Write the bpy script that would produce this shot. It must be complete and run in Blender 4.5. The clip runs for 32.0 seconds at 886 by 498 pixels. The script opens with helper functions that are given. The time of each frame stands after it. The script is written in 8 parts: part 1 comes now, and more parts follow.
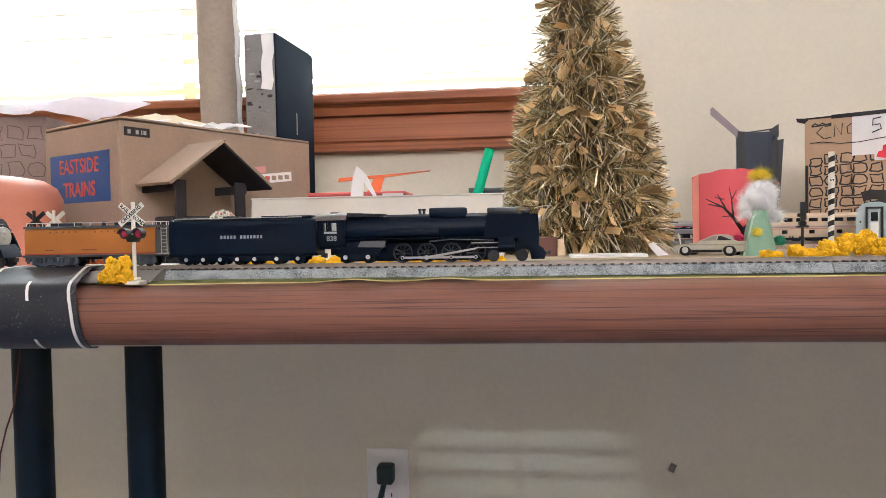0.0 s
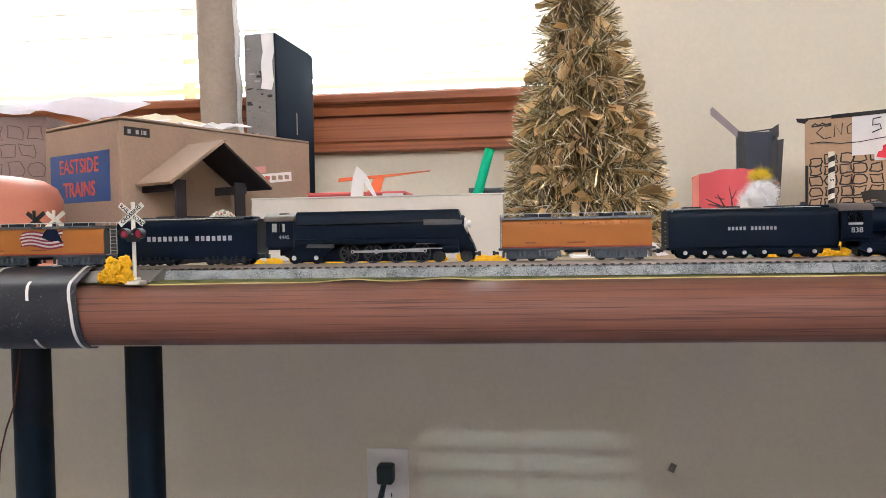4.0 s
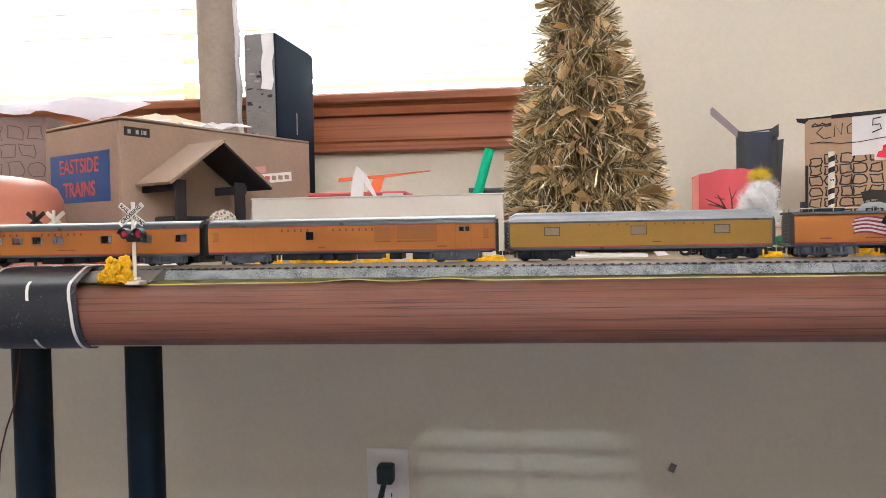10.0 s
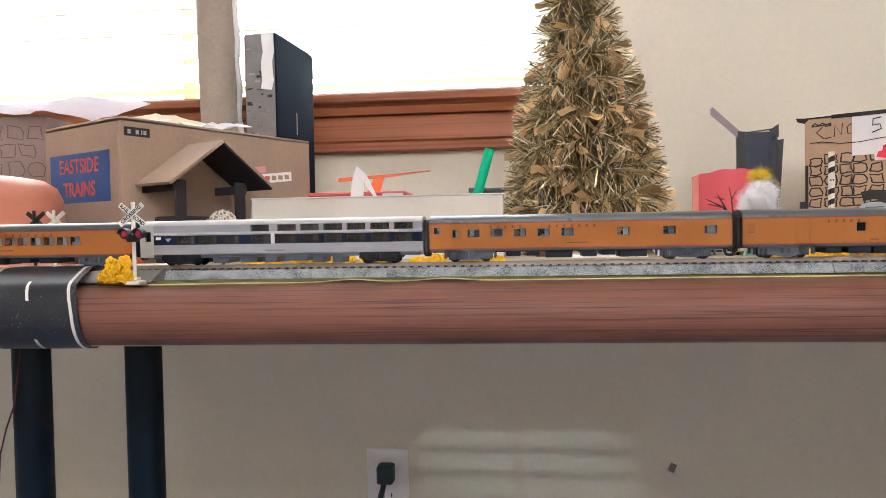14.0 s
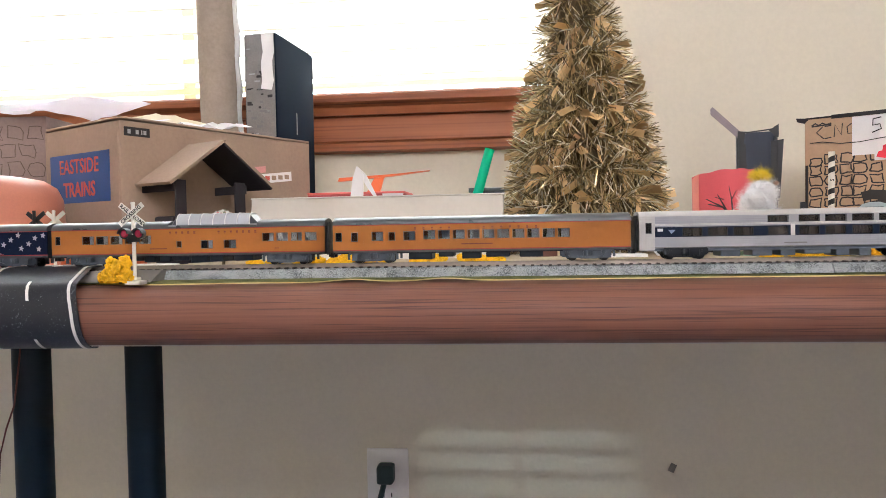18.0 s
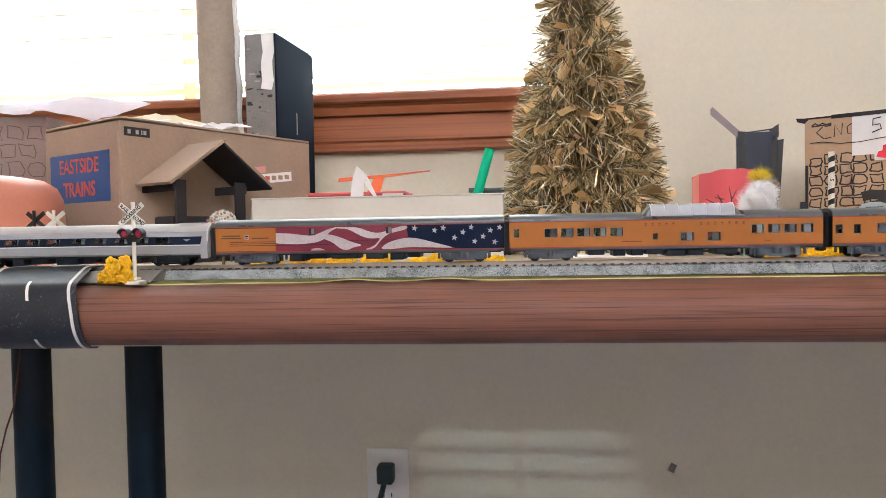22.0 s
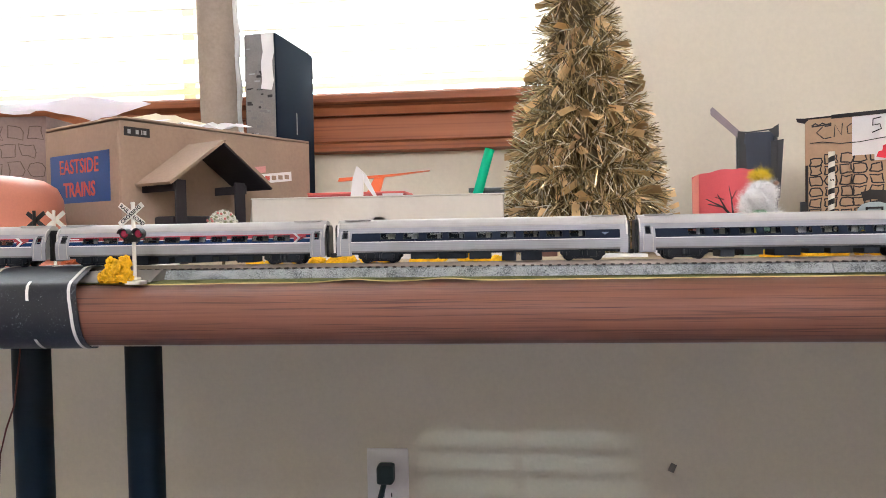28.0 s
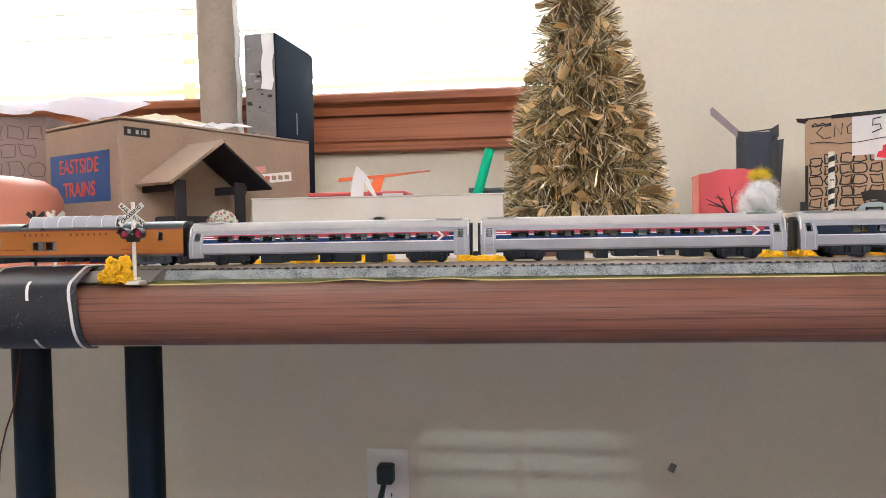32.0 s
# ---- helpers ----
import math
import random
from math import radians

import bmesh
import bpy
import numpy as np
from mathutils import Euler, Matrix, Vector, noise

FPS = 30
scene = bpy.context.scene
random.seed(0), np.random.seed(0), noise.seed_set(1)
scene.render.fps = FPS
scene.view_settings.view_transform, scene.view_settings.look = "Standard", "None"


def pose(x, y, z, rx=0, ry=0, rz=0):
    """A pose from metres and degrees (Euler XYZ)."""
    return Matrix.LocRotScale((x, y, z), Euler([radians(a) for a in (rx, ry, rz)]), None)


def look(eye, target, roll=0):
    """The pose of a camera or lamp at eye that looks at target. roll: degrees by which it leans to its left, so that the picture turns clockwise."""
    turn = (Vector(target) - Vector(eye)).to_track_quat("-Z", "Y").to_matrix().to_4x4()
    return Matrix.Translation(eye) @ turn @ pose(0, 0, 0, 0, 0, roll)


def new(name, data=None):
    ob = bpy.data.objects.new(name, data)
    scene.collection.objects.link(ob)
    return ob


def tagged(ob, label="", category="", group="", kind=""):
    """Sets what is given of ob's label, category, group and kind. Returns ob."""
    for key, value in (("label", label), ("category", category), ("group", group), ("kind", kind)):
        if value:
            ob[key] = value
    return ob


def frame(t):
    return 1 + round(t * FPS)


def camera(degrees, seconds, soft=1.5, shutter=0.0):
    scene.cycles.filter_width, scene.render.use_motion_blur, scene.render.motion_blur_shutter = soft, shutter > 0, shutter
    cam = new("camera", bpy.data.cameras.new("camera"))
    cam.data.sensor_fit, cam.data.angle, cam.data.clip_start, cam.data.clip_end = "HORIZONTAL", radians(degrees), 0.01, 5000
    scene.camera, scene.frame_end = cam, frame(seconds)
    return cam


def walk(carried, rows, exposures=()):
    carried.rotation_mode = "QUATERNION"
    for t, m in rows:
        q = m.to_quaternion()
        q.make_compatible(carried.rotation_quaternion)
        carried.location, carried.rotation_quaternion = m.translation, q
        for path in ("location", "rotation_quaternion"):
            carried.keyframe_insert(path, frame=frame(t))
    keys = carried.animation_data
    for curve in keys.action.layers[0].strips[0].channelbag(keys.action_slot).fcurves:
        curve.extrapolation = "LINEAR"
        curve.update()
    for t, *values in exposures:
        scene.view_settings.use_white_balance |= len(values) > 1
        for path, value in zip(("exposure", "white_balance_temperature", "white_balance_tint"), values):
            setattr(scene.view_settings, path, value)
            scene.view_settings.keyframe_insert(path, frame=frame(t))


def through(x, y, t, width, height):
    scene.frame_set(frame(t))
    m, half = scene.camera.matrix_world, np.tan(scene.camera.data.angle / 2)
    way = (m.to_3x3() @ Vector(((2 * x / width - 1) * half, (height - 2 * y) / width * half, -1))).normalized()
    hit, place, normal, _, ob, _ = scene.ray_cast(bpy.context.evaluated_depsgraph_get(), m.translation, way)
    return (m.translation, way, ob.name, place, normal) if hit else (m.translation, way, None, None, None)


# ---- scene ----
# ---------------- camera ----------------
TURN, TILT, LEAN, EYE_Z = 5.77, 1.6, 1.02, 0.0288
cam = camera(65, 32.0, soft=0.8)
_eye = Vector((0, 0, EYE_Z))
_way = Vector((-math.sin(radians(TURN)), math.cos(radians(TURN)), -math.tan(radians(TILT))))
CAM_POSE = look(_eye, _eye + _way, roll=-LEAN)
walk(cam, [(0.0, CAM_POSE), (32.0, CAM_POSE)], exposures=[(0.0, 0.0), (32.0, 0.0)])

# ---------------- plan ----------------
WALL_Y = 1.14            # inner face of the window wall
FLOOR_Z, CEIL_Z = -0.74, 1.70
ROOM_X0, ROOM_X1, ROOM_Y0 = -2.0, 1.9, -2.3
WIN_X0, WIN_X1, WIN_Z0, WIN_Z1 = -1.25, 0.135, 0.2515, 1.32
TRACK_Y, RAIL_Z = 0.4115, 0.0095
MAT_Z = 0.0015           # top of the thin grass mat on the table

# ---------------- light ----------------
world = bpy.data.worlds.new("world")
scene.world = world
world.use_nodes = True
_nt = world.node_tree
_sky = _nt.nodes.new("ShaderNodeTexSky")
_sky.sky_type, _sky.sun_disc = "NISHITA", False
_sky.sun_elevation, _sky.sun_rotation = radians(48), radians(20)
_nt.links.new(_sky.outputs[0], _nt.nodes["Background"].inputs[0])
_nt.nodes["Background"].inputs[1].default_value = 0.12

_sun = new("sun", bpy.data.lights.new("sun", "SUN"))
_sun.data.energy, _sun.data.angle, _sun.data.color = 1.2, radians(12), (1.0, 0.96, 0.9)
_sun.matrix_world = look((0.35, 3.0, 3.2), (0, 0.6, 0))

# daylight of the room's other window, behind the camera
_day = new("south_window_daylight", bpy.data.lights.new("south_window_daylight", "AREA"))
_day.data.shape, _day.data.size, _day.data.size_y = "RECTANGLE", 1.7, 0.7
_day.data.energy, _day.data.color = 175, (0.85, 0.865, 1.0)
_day.matrix_world = look((0.35, ROOM_Y0 + 0.02, 1.28), (0.35, -1.70, 2.30))

# low sunlight glancing in through the blind behind the camera, under the table
_low = new("low_sunlight", bpy.data.lights.new("low_sunlight", "SPOT"))
_low.data.energy, _low.data.spot_size, _low.data.spot_blend, _low.data.shadow_soft_size, _low.data.color = 2300, radians(1.2), 0.9, 0.03, (0.60, 0.88, 1.0)
_low.matrix_world = look((-0.01, -20.0, 7.02), (0.01, WALL_Y, -0.37))

# ---------------- materials ----------------
MATS = {}


def nodes_of(name):
    m = bpy.data.materials.new(name)
    m.use_nodes = True
    nt = m.node_tree
    return m, nt, nt.nodes["Principled BSDF"]


def mat(name, color, rough=0.5, metal=0.0, vary=0.12, scale=60.0, fine=600.0, bump=0.1, spec=0.5, per_piece=0.0, coat=0.0):
    """Plain painted or natural surface: colour drifts at two scales, fine relief."""
    if name in MATS:
        return MATS[name]
    m, nt, b = nodes_of(name)
    N, Lk = nt.nodes, nt.links
    tc = N.new("ShaderNodeTexCoord")
    n1 = N.new("ShaderNodeTexNoise")
    n1.inputs["Scale"].default_value, n1.inputs["Detail"].default_value = scale, 4
    n2 = N.new("ShaderNodeTexNoise")
    n2.inputs["Scale"].default_value, n2.inputs["Detail"].default_value = fine, 3
    for n in (n1, n2):
        Lk.new(tc.outputs["Object"], n.inputs["Vector"])
    add = N.new("ShaderNodeMath")
    add.operation = "ADD"
    Lk.new(n1.outputs[0], add.inputs[0])
    Lk.new(n2.outputs[0], add.inputs[1])
    last = add
    if per_piece:
        oi = N.new("ShaderNodeObjectInfo")
        ma = N.new("ShaderNodeMath")
        ma.operation = "MULTIPLY_ADD"
        ma.inputs[1].default_value = per_piece
        Lk.new(oi.outputs["Random"], ma.inputs[0])
        Lk.new(add.outputs[0], ma.inputs[2])
        last = ma
    mr = N.new("ShaderNodeMapRange")
    mr.inputs["From Min"].default_value, mr.inputs["From Max"].default_value = 0.6, 1.4
    mr.inputs["To Min"].default_value, mr.inputs["To Max"].default_value = 1 - vary, 1 + vary
    Lk.new(last.outputs[0], mr.inputs["Value"])
    mul = N.new("ShaderNodeMixRGB")
    mul.blend_type, mul.inputs[0].default_value = "MULTIPLY", 1.0
    mul.inputs[1].default_value = (*color, 1)
    Lk.new(mr.outputs[0], mul.inputs[2])
    Lk.new(mul.outputs[0], b.inputs["Base Color"])
    rr = N.new("ShaderNodeMapRange")
    rr.inputs["To Min"].default_value, rr.inputs["To Max"].default_value = max(0.03, rough - 0.08), min(1, rough + 0.08)
    Lk.new(n1.outputs[0], rr.inputs["Value"])
    Lk.new(rr.outputs[0], b.inputs["Roughness"])
    b.inputs["Metallic"].default_value = metal
    b.inputs["Specular IOR Level"].default_value = spec
    b.inputs["Coat Weight"].default_value = coat
    if bump:
        bp = N.new("ShaderNodeBump")
        bp.inputs["Strength"].default_value, bp.inputs["Distance"].default_value = bump, 0.001
        Lk.new(n2.outputs[0], bp.inputs["Height"])
        Lk.new(bp.outputs[0], b.inputs["Normal"])
    MATS[name] = m
    return m


def mat_wood(name, light, dark, along="x", scale=1.0, rough=0.35, bump=0.15, coat=0.2, grain=(90.0, 1.3, 700.0, 6.0), fine=0.42):
    """Straight-grained wood or wood-print laminate with long fibres along one axis."""
    m, nt, b = nodes_of(name)
    N, Lk = nt.nodes, nt.links
    tc = N.new("ShaderNodeTexCoord")
    mp = N.new("ShaderNodeMapping")
    s = [grain[0] * scale] * 3
    s["xyz".index(along)] = grain[1] * scale
    mp.inputs["Scale"].default_value = s
    Lk.new(tc.outputs["Object"], mp.inputs["Vector"])
    n1 = N.new("ShaderNodeTexNoise")
    n1.inputs["Scale"].default_value, n1.inputs["Detail"].default_value, n1.inputs["Distortion"].default_value = 1.0, 6, 0.7
    mp2 = N.new("ShaderNodeMapping")
    s2 = [grain[2] * scale] * 3
    s2["xyz".index(along)] = grain[3] * scale
    mp2.inputs["Scale"].default_value = s2
    Lk.new(tc.outputs["Object"], mp2.inputs["Vector"])
    n2 = N.new("ShaderNodeTexNoise")
    n2.inputs["Scale"].default_value, n2.inputs["Detail"].default_value = 1.0, 3
    Lk.new(mp.outputs[0], n1.inputs["Vector"])
    Lk.new(mp2.outputs[0], n2.inputs["Vector"])
    mix = N.new("ShaderNodeMath")
    mix.operation = "MULTIPLY_ADD"
    mix.inputs[1].default_value = fine
    Lk.new(n2.outputs[0], mix.inputs[0])
    Lk.new(n1.outputs[0], mix.inputs[2])
    norm = N.new("ShaderNodeMath")
    norm.operation = "DIVIDE"
    norm.inputs[1].default_value = 1 + fine
    Lk.new(mix.outputs[0], norm.inputs[0])
    cr = N.new("ShaderNodeValToRGB")
    cr.color_ramp.elements[0].position, cr.color_ramp.elements[1].position = 0.366, 0.606
    cr.color_ramp.elements[0].color, cr.color_ramp.elements[1].color = (*dark, 1), (*light, 1)
    mid = cr.color_ramp.elements.new(0.465)
    mid.color = (*[d * 0.25 + l * 0.75 for d, l in zip(dark, light)], 1)
    Lk.new(norm.outputs[0], cr.inputs[0])
    Lk.new(cr.outputs[0], b.inputs["Base Color"])
    b.inputs["Roughness"].default_value = rough
    b.inputs["Coat Weight"].default_value = coat
    b.inputs["Specular IOR Level"].default_value = 0.3
    bp = N.new("ShaderNodeBump")
    bp.inputs["Strength"].default_value, bp.inputs["Distance"].default_value = bump, 0.0005
    Lk.new(mix.outputs[0], bp.inputs["Height"])
    Lk.new(bp.outputs[0], b.inputs["Normal"])
    MATS[name] = m
    return m


def mat_fluted(name, color, pitch, rough=0.35, metal=0.6, bump=0.5):
    """Silver paint over fine horizontal fluting."""
    m, nt, b = nodes_of(name)
    N, Lk = nt.nodes, nt.links
    tc = N.new("ShaderNodeTexCoord")
    w = N.new("ShaderNodeTexWave")
    w.wave_type, w.bands_direction = "BANDS", "Z"
    w.inputs["Scale"].default_value = 0.314 / pitch
    Lk.new(tc.outputs["Object"], w.inputs["Vector"])
    n1 = N.new("ShaderNodeTexNoise")
    n1.inputs["Scale"].default_value, n1.inputs["Detail"].default_value = 90, 4
    Lk.new(tc.outputs["Object"], n1.inputs["Vector"])
    mr = N.new("ShaderNodeMapRange")
    mr.inputs["To Min"].default_value, mr.inputs["To Max"].default_value = 0.85, 1.1
    Lk.new(n1.outputs[0], mr.inputs["Value"])
    mul = N.new("ShaderNodeMixRGB")
    mul.blend_type, mul.inputs[0].default_value = "MULTIPLY", 1.0
    mul.inputs[1].default_value = (*color, 1)
    Lk.new(mr.outputs[0], mul.inputs[2])
    Lk.new(mul.outputs[0], b.inputs["Base Color"])
    b.inputs["Roughness"].default_value, b.inputs["Metallic"].default_value = rough, metal
    bp = N.new("ShaderNodeBump")
    bp.inputs["Strength"].default_value, bp.inputs["Distance"].default_value = bump, 0.0003
    Lk.new(w.outputs[0], bp.inputs["Height"])
    Lk.new(bp.outputs[0], b.inputs["Normal"])
    MATS[name] = m
    return m


def mat_speckle(name, base, spot, scale, amount=0.42, rough=0.9, bump=0.6):
    """Granular surface: ballast, grit paper, ground foam."""
    m, nt, b = nodes_of(name)
    N, Lk = nt.nodes, nt.links
    tc = N.new("ShaderNodeTexCoord")
    v = N.new("ShaderNodeTexNoise")
    v.inputs["Scale"].default_value, v.inputs["Detail"].default_value, v.inputs["Roughness"].default_value = scale, 5, 0.75
    big = N.new("ShaderNodeTexNoise")
    big.inputs["Scale"].default_value = scale / 14
    Lk.new(tc.outputs["Object"], v.inputs["Vector"])
    Lk.new(tc.outputs["Object"], big.inputs["Vector"])
    ad = N.new("ShaderNodeMath")
    ad.operation = "MULTIPLY_ADD"
    ad.inputs[1].default_value = 0.35
    Lk.new(big.outputs[0], ad.inputs[0])
    Lk.new(v.outputs[0], ad.inputs[2])
    cr = N.new("ShaderNodeValToRGB")
    cr.color_ramp.elements[0].position, cr.color_ramp.elements[1].position = amount + 0.12, amount + 0.32
    cr.color_ramp.elements[0].color, cr.color_ramp.elements[1].color = (*spot, 1), (*base, 1)
    Lk.new(ad.outputs[0], cr.inputs[0])
    Lk.new(cr.outputs[0], b.inputs["Base Color"])
    b.inputs["Roughness"].default_value = rough
    bp = N.new("ShaderNodeBump")
    bp.inputs["Strength"].default_value, bp.inputs["Distance"].default_value = bump, 0.0008
    Lk.new(v.outputs[0], bp.inputs["Height"])
    Lk.new(bp.outputs[0], b.inputs["Normal"])
    MATS[name] = m
    return m


def mat_glow(name, color, strength):
    m, nt, b = nodes_of(name)
    b.inputs["Emission Color"].default_value, b.inputs["Emission Strength"].default_value = (*color, 1), strength
    b.inputs["Base Color"].default_value = (*color, 1)
    MATS[name] = m
    return m


def mat_glass(name, tint, alpha_mix=0.5, rough=0.08):
    """Thin tinted model glazing: part clear, part glossy film."""
    m, nt, b = nodes_of(name)
    N, Lk = nt.nodes, nt.links
    b.inputs["Base Color"].default_value = (*tint, 1)
    b.inputs["Roughness"].default_value = rough
    tr = N.new("ShaderNodeBsdfTransparent")
    tr.inputs[0].default_value = (0.85, 0.88, 0.9, 1)
    mx = N.new("ShaderNodeMixShader")
    mx.inputs[0].default_value = alpha_mix
    Lk.new(b.outputs[0], mx.inputs[1])
    Lk.new(tr.outputs[0], mx.inputs[2])
    Lk.new(mx.outputs[0], N["Material Output"].inputs["Surface"])
    MATS[name] = m
    return m


def mat_translucent(name, color, through=0.5):
    m, nt, b = nodes_of(name)
    N, Lk = nt.nodes, nt.links
    b.inputs["Base Color"].default_value = (*color, 1)
    b.inputs["Roughness"].default_value = 0.6
    tr = N.new("ShaderNodeBsdfTranslucent")
    tr.inputs[0].default_value = (*color, 1)
    mx = N.new("ShaderNodeMixShader")
    mx.inputs[0].default_value = through
    Lk.new(b.outputs[0], mx.inputs[1])
    Lk.new(tr.outputs[0], mx.inputs[2])
    Lk.new(mx.outputs[0], N["Material Output"].inputs["Surface"])
    MATS[name] = m
    return m


M_WALL = mat("wall_paint", (0.73, 0.665, 0.545), 0.85, vary=0.05, scale=3, fine=160, bump=0.25)
M_CEIL = mat("ceiling_paint", (0.80, 0.785, 0.75), 0.9, vary=0.04, scale=4, fine=120, bump=0.3)
M_FLOOR = mat("carpet", (0.295, 0.305, 0.40), 0.95, vary=0.2, scale=8, fine=400, bump=0.6)
M_TRIM = mat_wood("cherry_trim", (0.36, 0.122, 0.050), (0.14, 0.042, 0.022), "x", 0.5, 0.5, 0.1, 0.03)
M_TABLE = mat_wood("table_laminate", (0.208, 0.086, 0.054), (0.082, 0.034, 0.029), "x", 1.0, 0.5, 0.06, 0.0, (560.0, 4.0, 2000.0, 22.0), 0.9)
M_BLACKSTEEL = mat("black_enamel_steel", (0.002, 0.010, 0.021), 0.50, vary=0.2, bump=0.03, spec=0.22)
M_BLIND = mat_translucent("white_blind", (0.88, 0.86, 0.82), 0.6)
M_SKYGLOW = mat_glow("bright_outdoors", (0.92, 0.96, 1.0), 13.0)
M_CREAMRAIL = mat_translucent("cream_blind_rail", (0.92, 0.80, 0.60), 0.5)
M_SLATLINE = mat_translucent("cream_slat_line", (0.95, 0.86, 0.70), 0.35)
M_PLATE = mat("white_plastic", (0.86, 0.83, 0.81), 0.4, vary=0.04, bump=0.02)
M_PLUG = mat("dark_green_rubber", (0.02, 0.045, 0.05), 0.5, bump=0.05)
M_CARD = mat("brown_cardboard", (0.35, 0.245, 0.18), 0.85, vary=0.1, scale=25, fine=260, bump=0.15)
M_CARD_TAN = mat("tan_cardboard", (0.46, 0.305, 0.195), 0.85, vary=0.1, scale=25, fine=260, bump=0.15)
# near-black card; its colour also holds the shade under the station porch
M_CARD_DK = mat("dark_and_shaded_cardboard", (0.024, 0.018, 0.022), 0.9, vary=0.15, scale=25, fine=260, bump=0.15)
M_CARD_GR = mat("grey_brown_cardboard", (0.27, 0.195, 0.17), 0.88, vary=0.12, scale=25, fine=260, bump=0.15)
M_BLUEPAPER = mat("blue_sign_paper", (0.035, 0.085, 0.25), 0.6, vary=0.1, bump=0.03)
M_REDINK = mat("red_ink", (0.62, 0.10, 0.07), 0.6, vary=0.1, bump=0)
M_INK = mat("black_marker", (0.02, 0.017, 0.017), 0.6, vary=0.2, bump=0)
M_WHITE = mat("white_card", (0.65, 0.61, 0.56), 0.65, vary=0.04, scale=20, fine=200, bump=0.05)
M_PAPER = mat("white_paper", (0.83, 0.80, 0.80), 0.7, vary=0.04, scale=20, bump=0.03)
M_THIN = mat_translucent("thin_white_paper", (0.93, 0.91, 0.93), 0.65)
M_BLACKBOX = mat("black_printed_card", (0.006, 0.012, 0.024), 0.8, vary=0.2, scale=30, bump=0.02, spec=0.08)
M_GREYPRINT = mat("grey_printed_card", (0.20, 0.185, 0.175), 0.5, vary=0.22, scale=50, bump=0.02)
M_SALMON = mat("salmon_plastic", (0.60, 0.215, 0.14), 0.4, vary=0.06, bump=0.03)
M_ORANGEPL = mat("orange_plastic", (0.90, 0.20, 0.06), 0.4, vary=0.05, bump=0.0)
M_REDCARD = mat("red_card", (0.42, 0.05, 0.058), 0.55, vary=0.08, bump=0.05)
M_PINKCARD = mat("pinkish_red_paper", (0.70, 0.105, 0.12), 0.75, vary=0.07, scale=30, bump=0.08)
M_PINKEDGE = mat("pale_red_paper", (0.85, 0.28, 0.22), 0.75, vary=0.07, bump=0.05)
M_STRAW = mat_translucent("green_straw", (0.003, 0.72, 0.48), 0.6)
M_DARKPAPER = mat("dark_slate_paper", (0.036, 0.045, 0.069), 0.7, vary=0.12, bump=0.05)
M_MAUVE = mat("mauve_card", (0.29, 0.235, 0.25), 0.7, vary=0.1, bump=0.05)
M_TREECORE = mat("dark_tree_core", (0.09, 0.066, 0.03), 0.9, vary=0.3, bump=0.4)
M_YELLOWFOAM = mat("yellow_ground_foam", (0.92, 0.52, 0.012), 0.95, vary=0.22, scale=150, fine=1600, bump=0.8)
M_REDFOAM = mat("rust_ground_foam", (0.50, 0.10, 0.03), 0.95, vary=0.35, scale=150, fine=1600, bump=0.8)
M_GRASS = mat_speckle("grass_mat", (0.26, 0.26, 0.09), (0.08, 0.11, 0.03), 1300, 0.44)
M_TANGROUND = mat_speckle("tan_layout_board", (0.50, 0.40, 0.27), (0.36, 0.28, 0.18), 300, 0.40, 0.9, 0.2)
M_MATEDGE = mat("mat_backing", (0.60, 0.50, 0.22), 0.9, vary=0.15, scale=80, bump=0.1)
M_BALLAST = mat_speckle("grey_ballast", (0.391, 0.414, 0.425), (0.045, 0.055, 0.06), 1500, 0.42, 0.85)
M_TIE = mat("dark_brown_ties", (0.029, 0.022, 0.018), 0.75, vary=0.2, per_piece=0.3)
M_RAIL = mat("nickel_rail", (0.24, 0.20, 0.175), 0.45, 0.75, vary=0.1, bump=0)
M_ASPHALT = mat_speckle("road_paper", (0.008, 0.010, 0.016), (0.32, 0.34, 0.36), 900, 0.262, 0.45, 0.15)
M_ROADLINE = mat("white_road_paint", (0.72, 0.70, 0.66), 0.7, vary=0.08, bump=0.02)
M_RAMP = mat("grey_crossing_plate", (0.20, 0.185, 0.17), 0.75, vary=0.12, bump=0.1)
M_WHITEPL = mat("ivory_plastic", (0.78, 0.74, 0.66), 0.45, vary=0.05, bump=0.0)
M_BLACKPL = mat("black_plastic", (0.015, 0.014, 0.015), 0.4, vary=0.15, bump=0.0)
M_LAMPRED = mat("red_signal_lens", (0.40, 0.03, 0.07), 0.2, vary=0.1, bump=0.0, coat=0.5)
# train paints
M_UPDOOR = mat("dull_orange_door_paint", (0.27, 0.108, 0.030), 0.55, vary=0.06, bump=0.0, spec=0.2)
M_UPORANGE = mat("orange_coach_paint", (0.36, 0.128, 0.027), 0.5, vary=0.05, bump=0.0, spec=0.2)
M_UPYELLOW = mat("mustard_coach_paint", (0.29, 0.165, 0.032), 0.5, vary=0.06, bump=0.0, spec=0.2)
M_ROOFGREY = mat("grey_roof_paint", (0.060, 0.064, 0.070), 0.3, vary=0.08, bump=0.0)
M_SILVERROOF = mat("silver_roof_paint", (0.27, 0.285, 0.31), 0.4, 0.2, vary=0.06, bump=0.0)
M_UNDER = mat("dark_grey_underframe", (0.014, 0.019, 0.028), 0.5, vary=0.2, bump=0.1, spec=0.25)
M_TRUCKGREY = mat("grey_truck_frames", (0.072, 0.090, 0.117), 0.42, vary=0.15, bump=0.05)
M_TRUCKDK = mat("dark_truck_frames", (0.008, 0.011, 0.017), 0.45, vary=0.2, bump=0.05, spec=0.3)
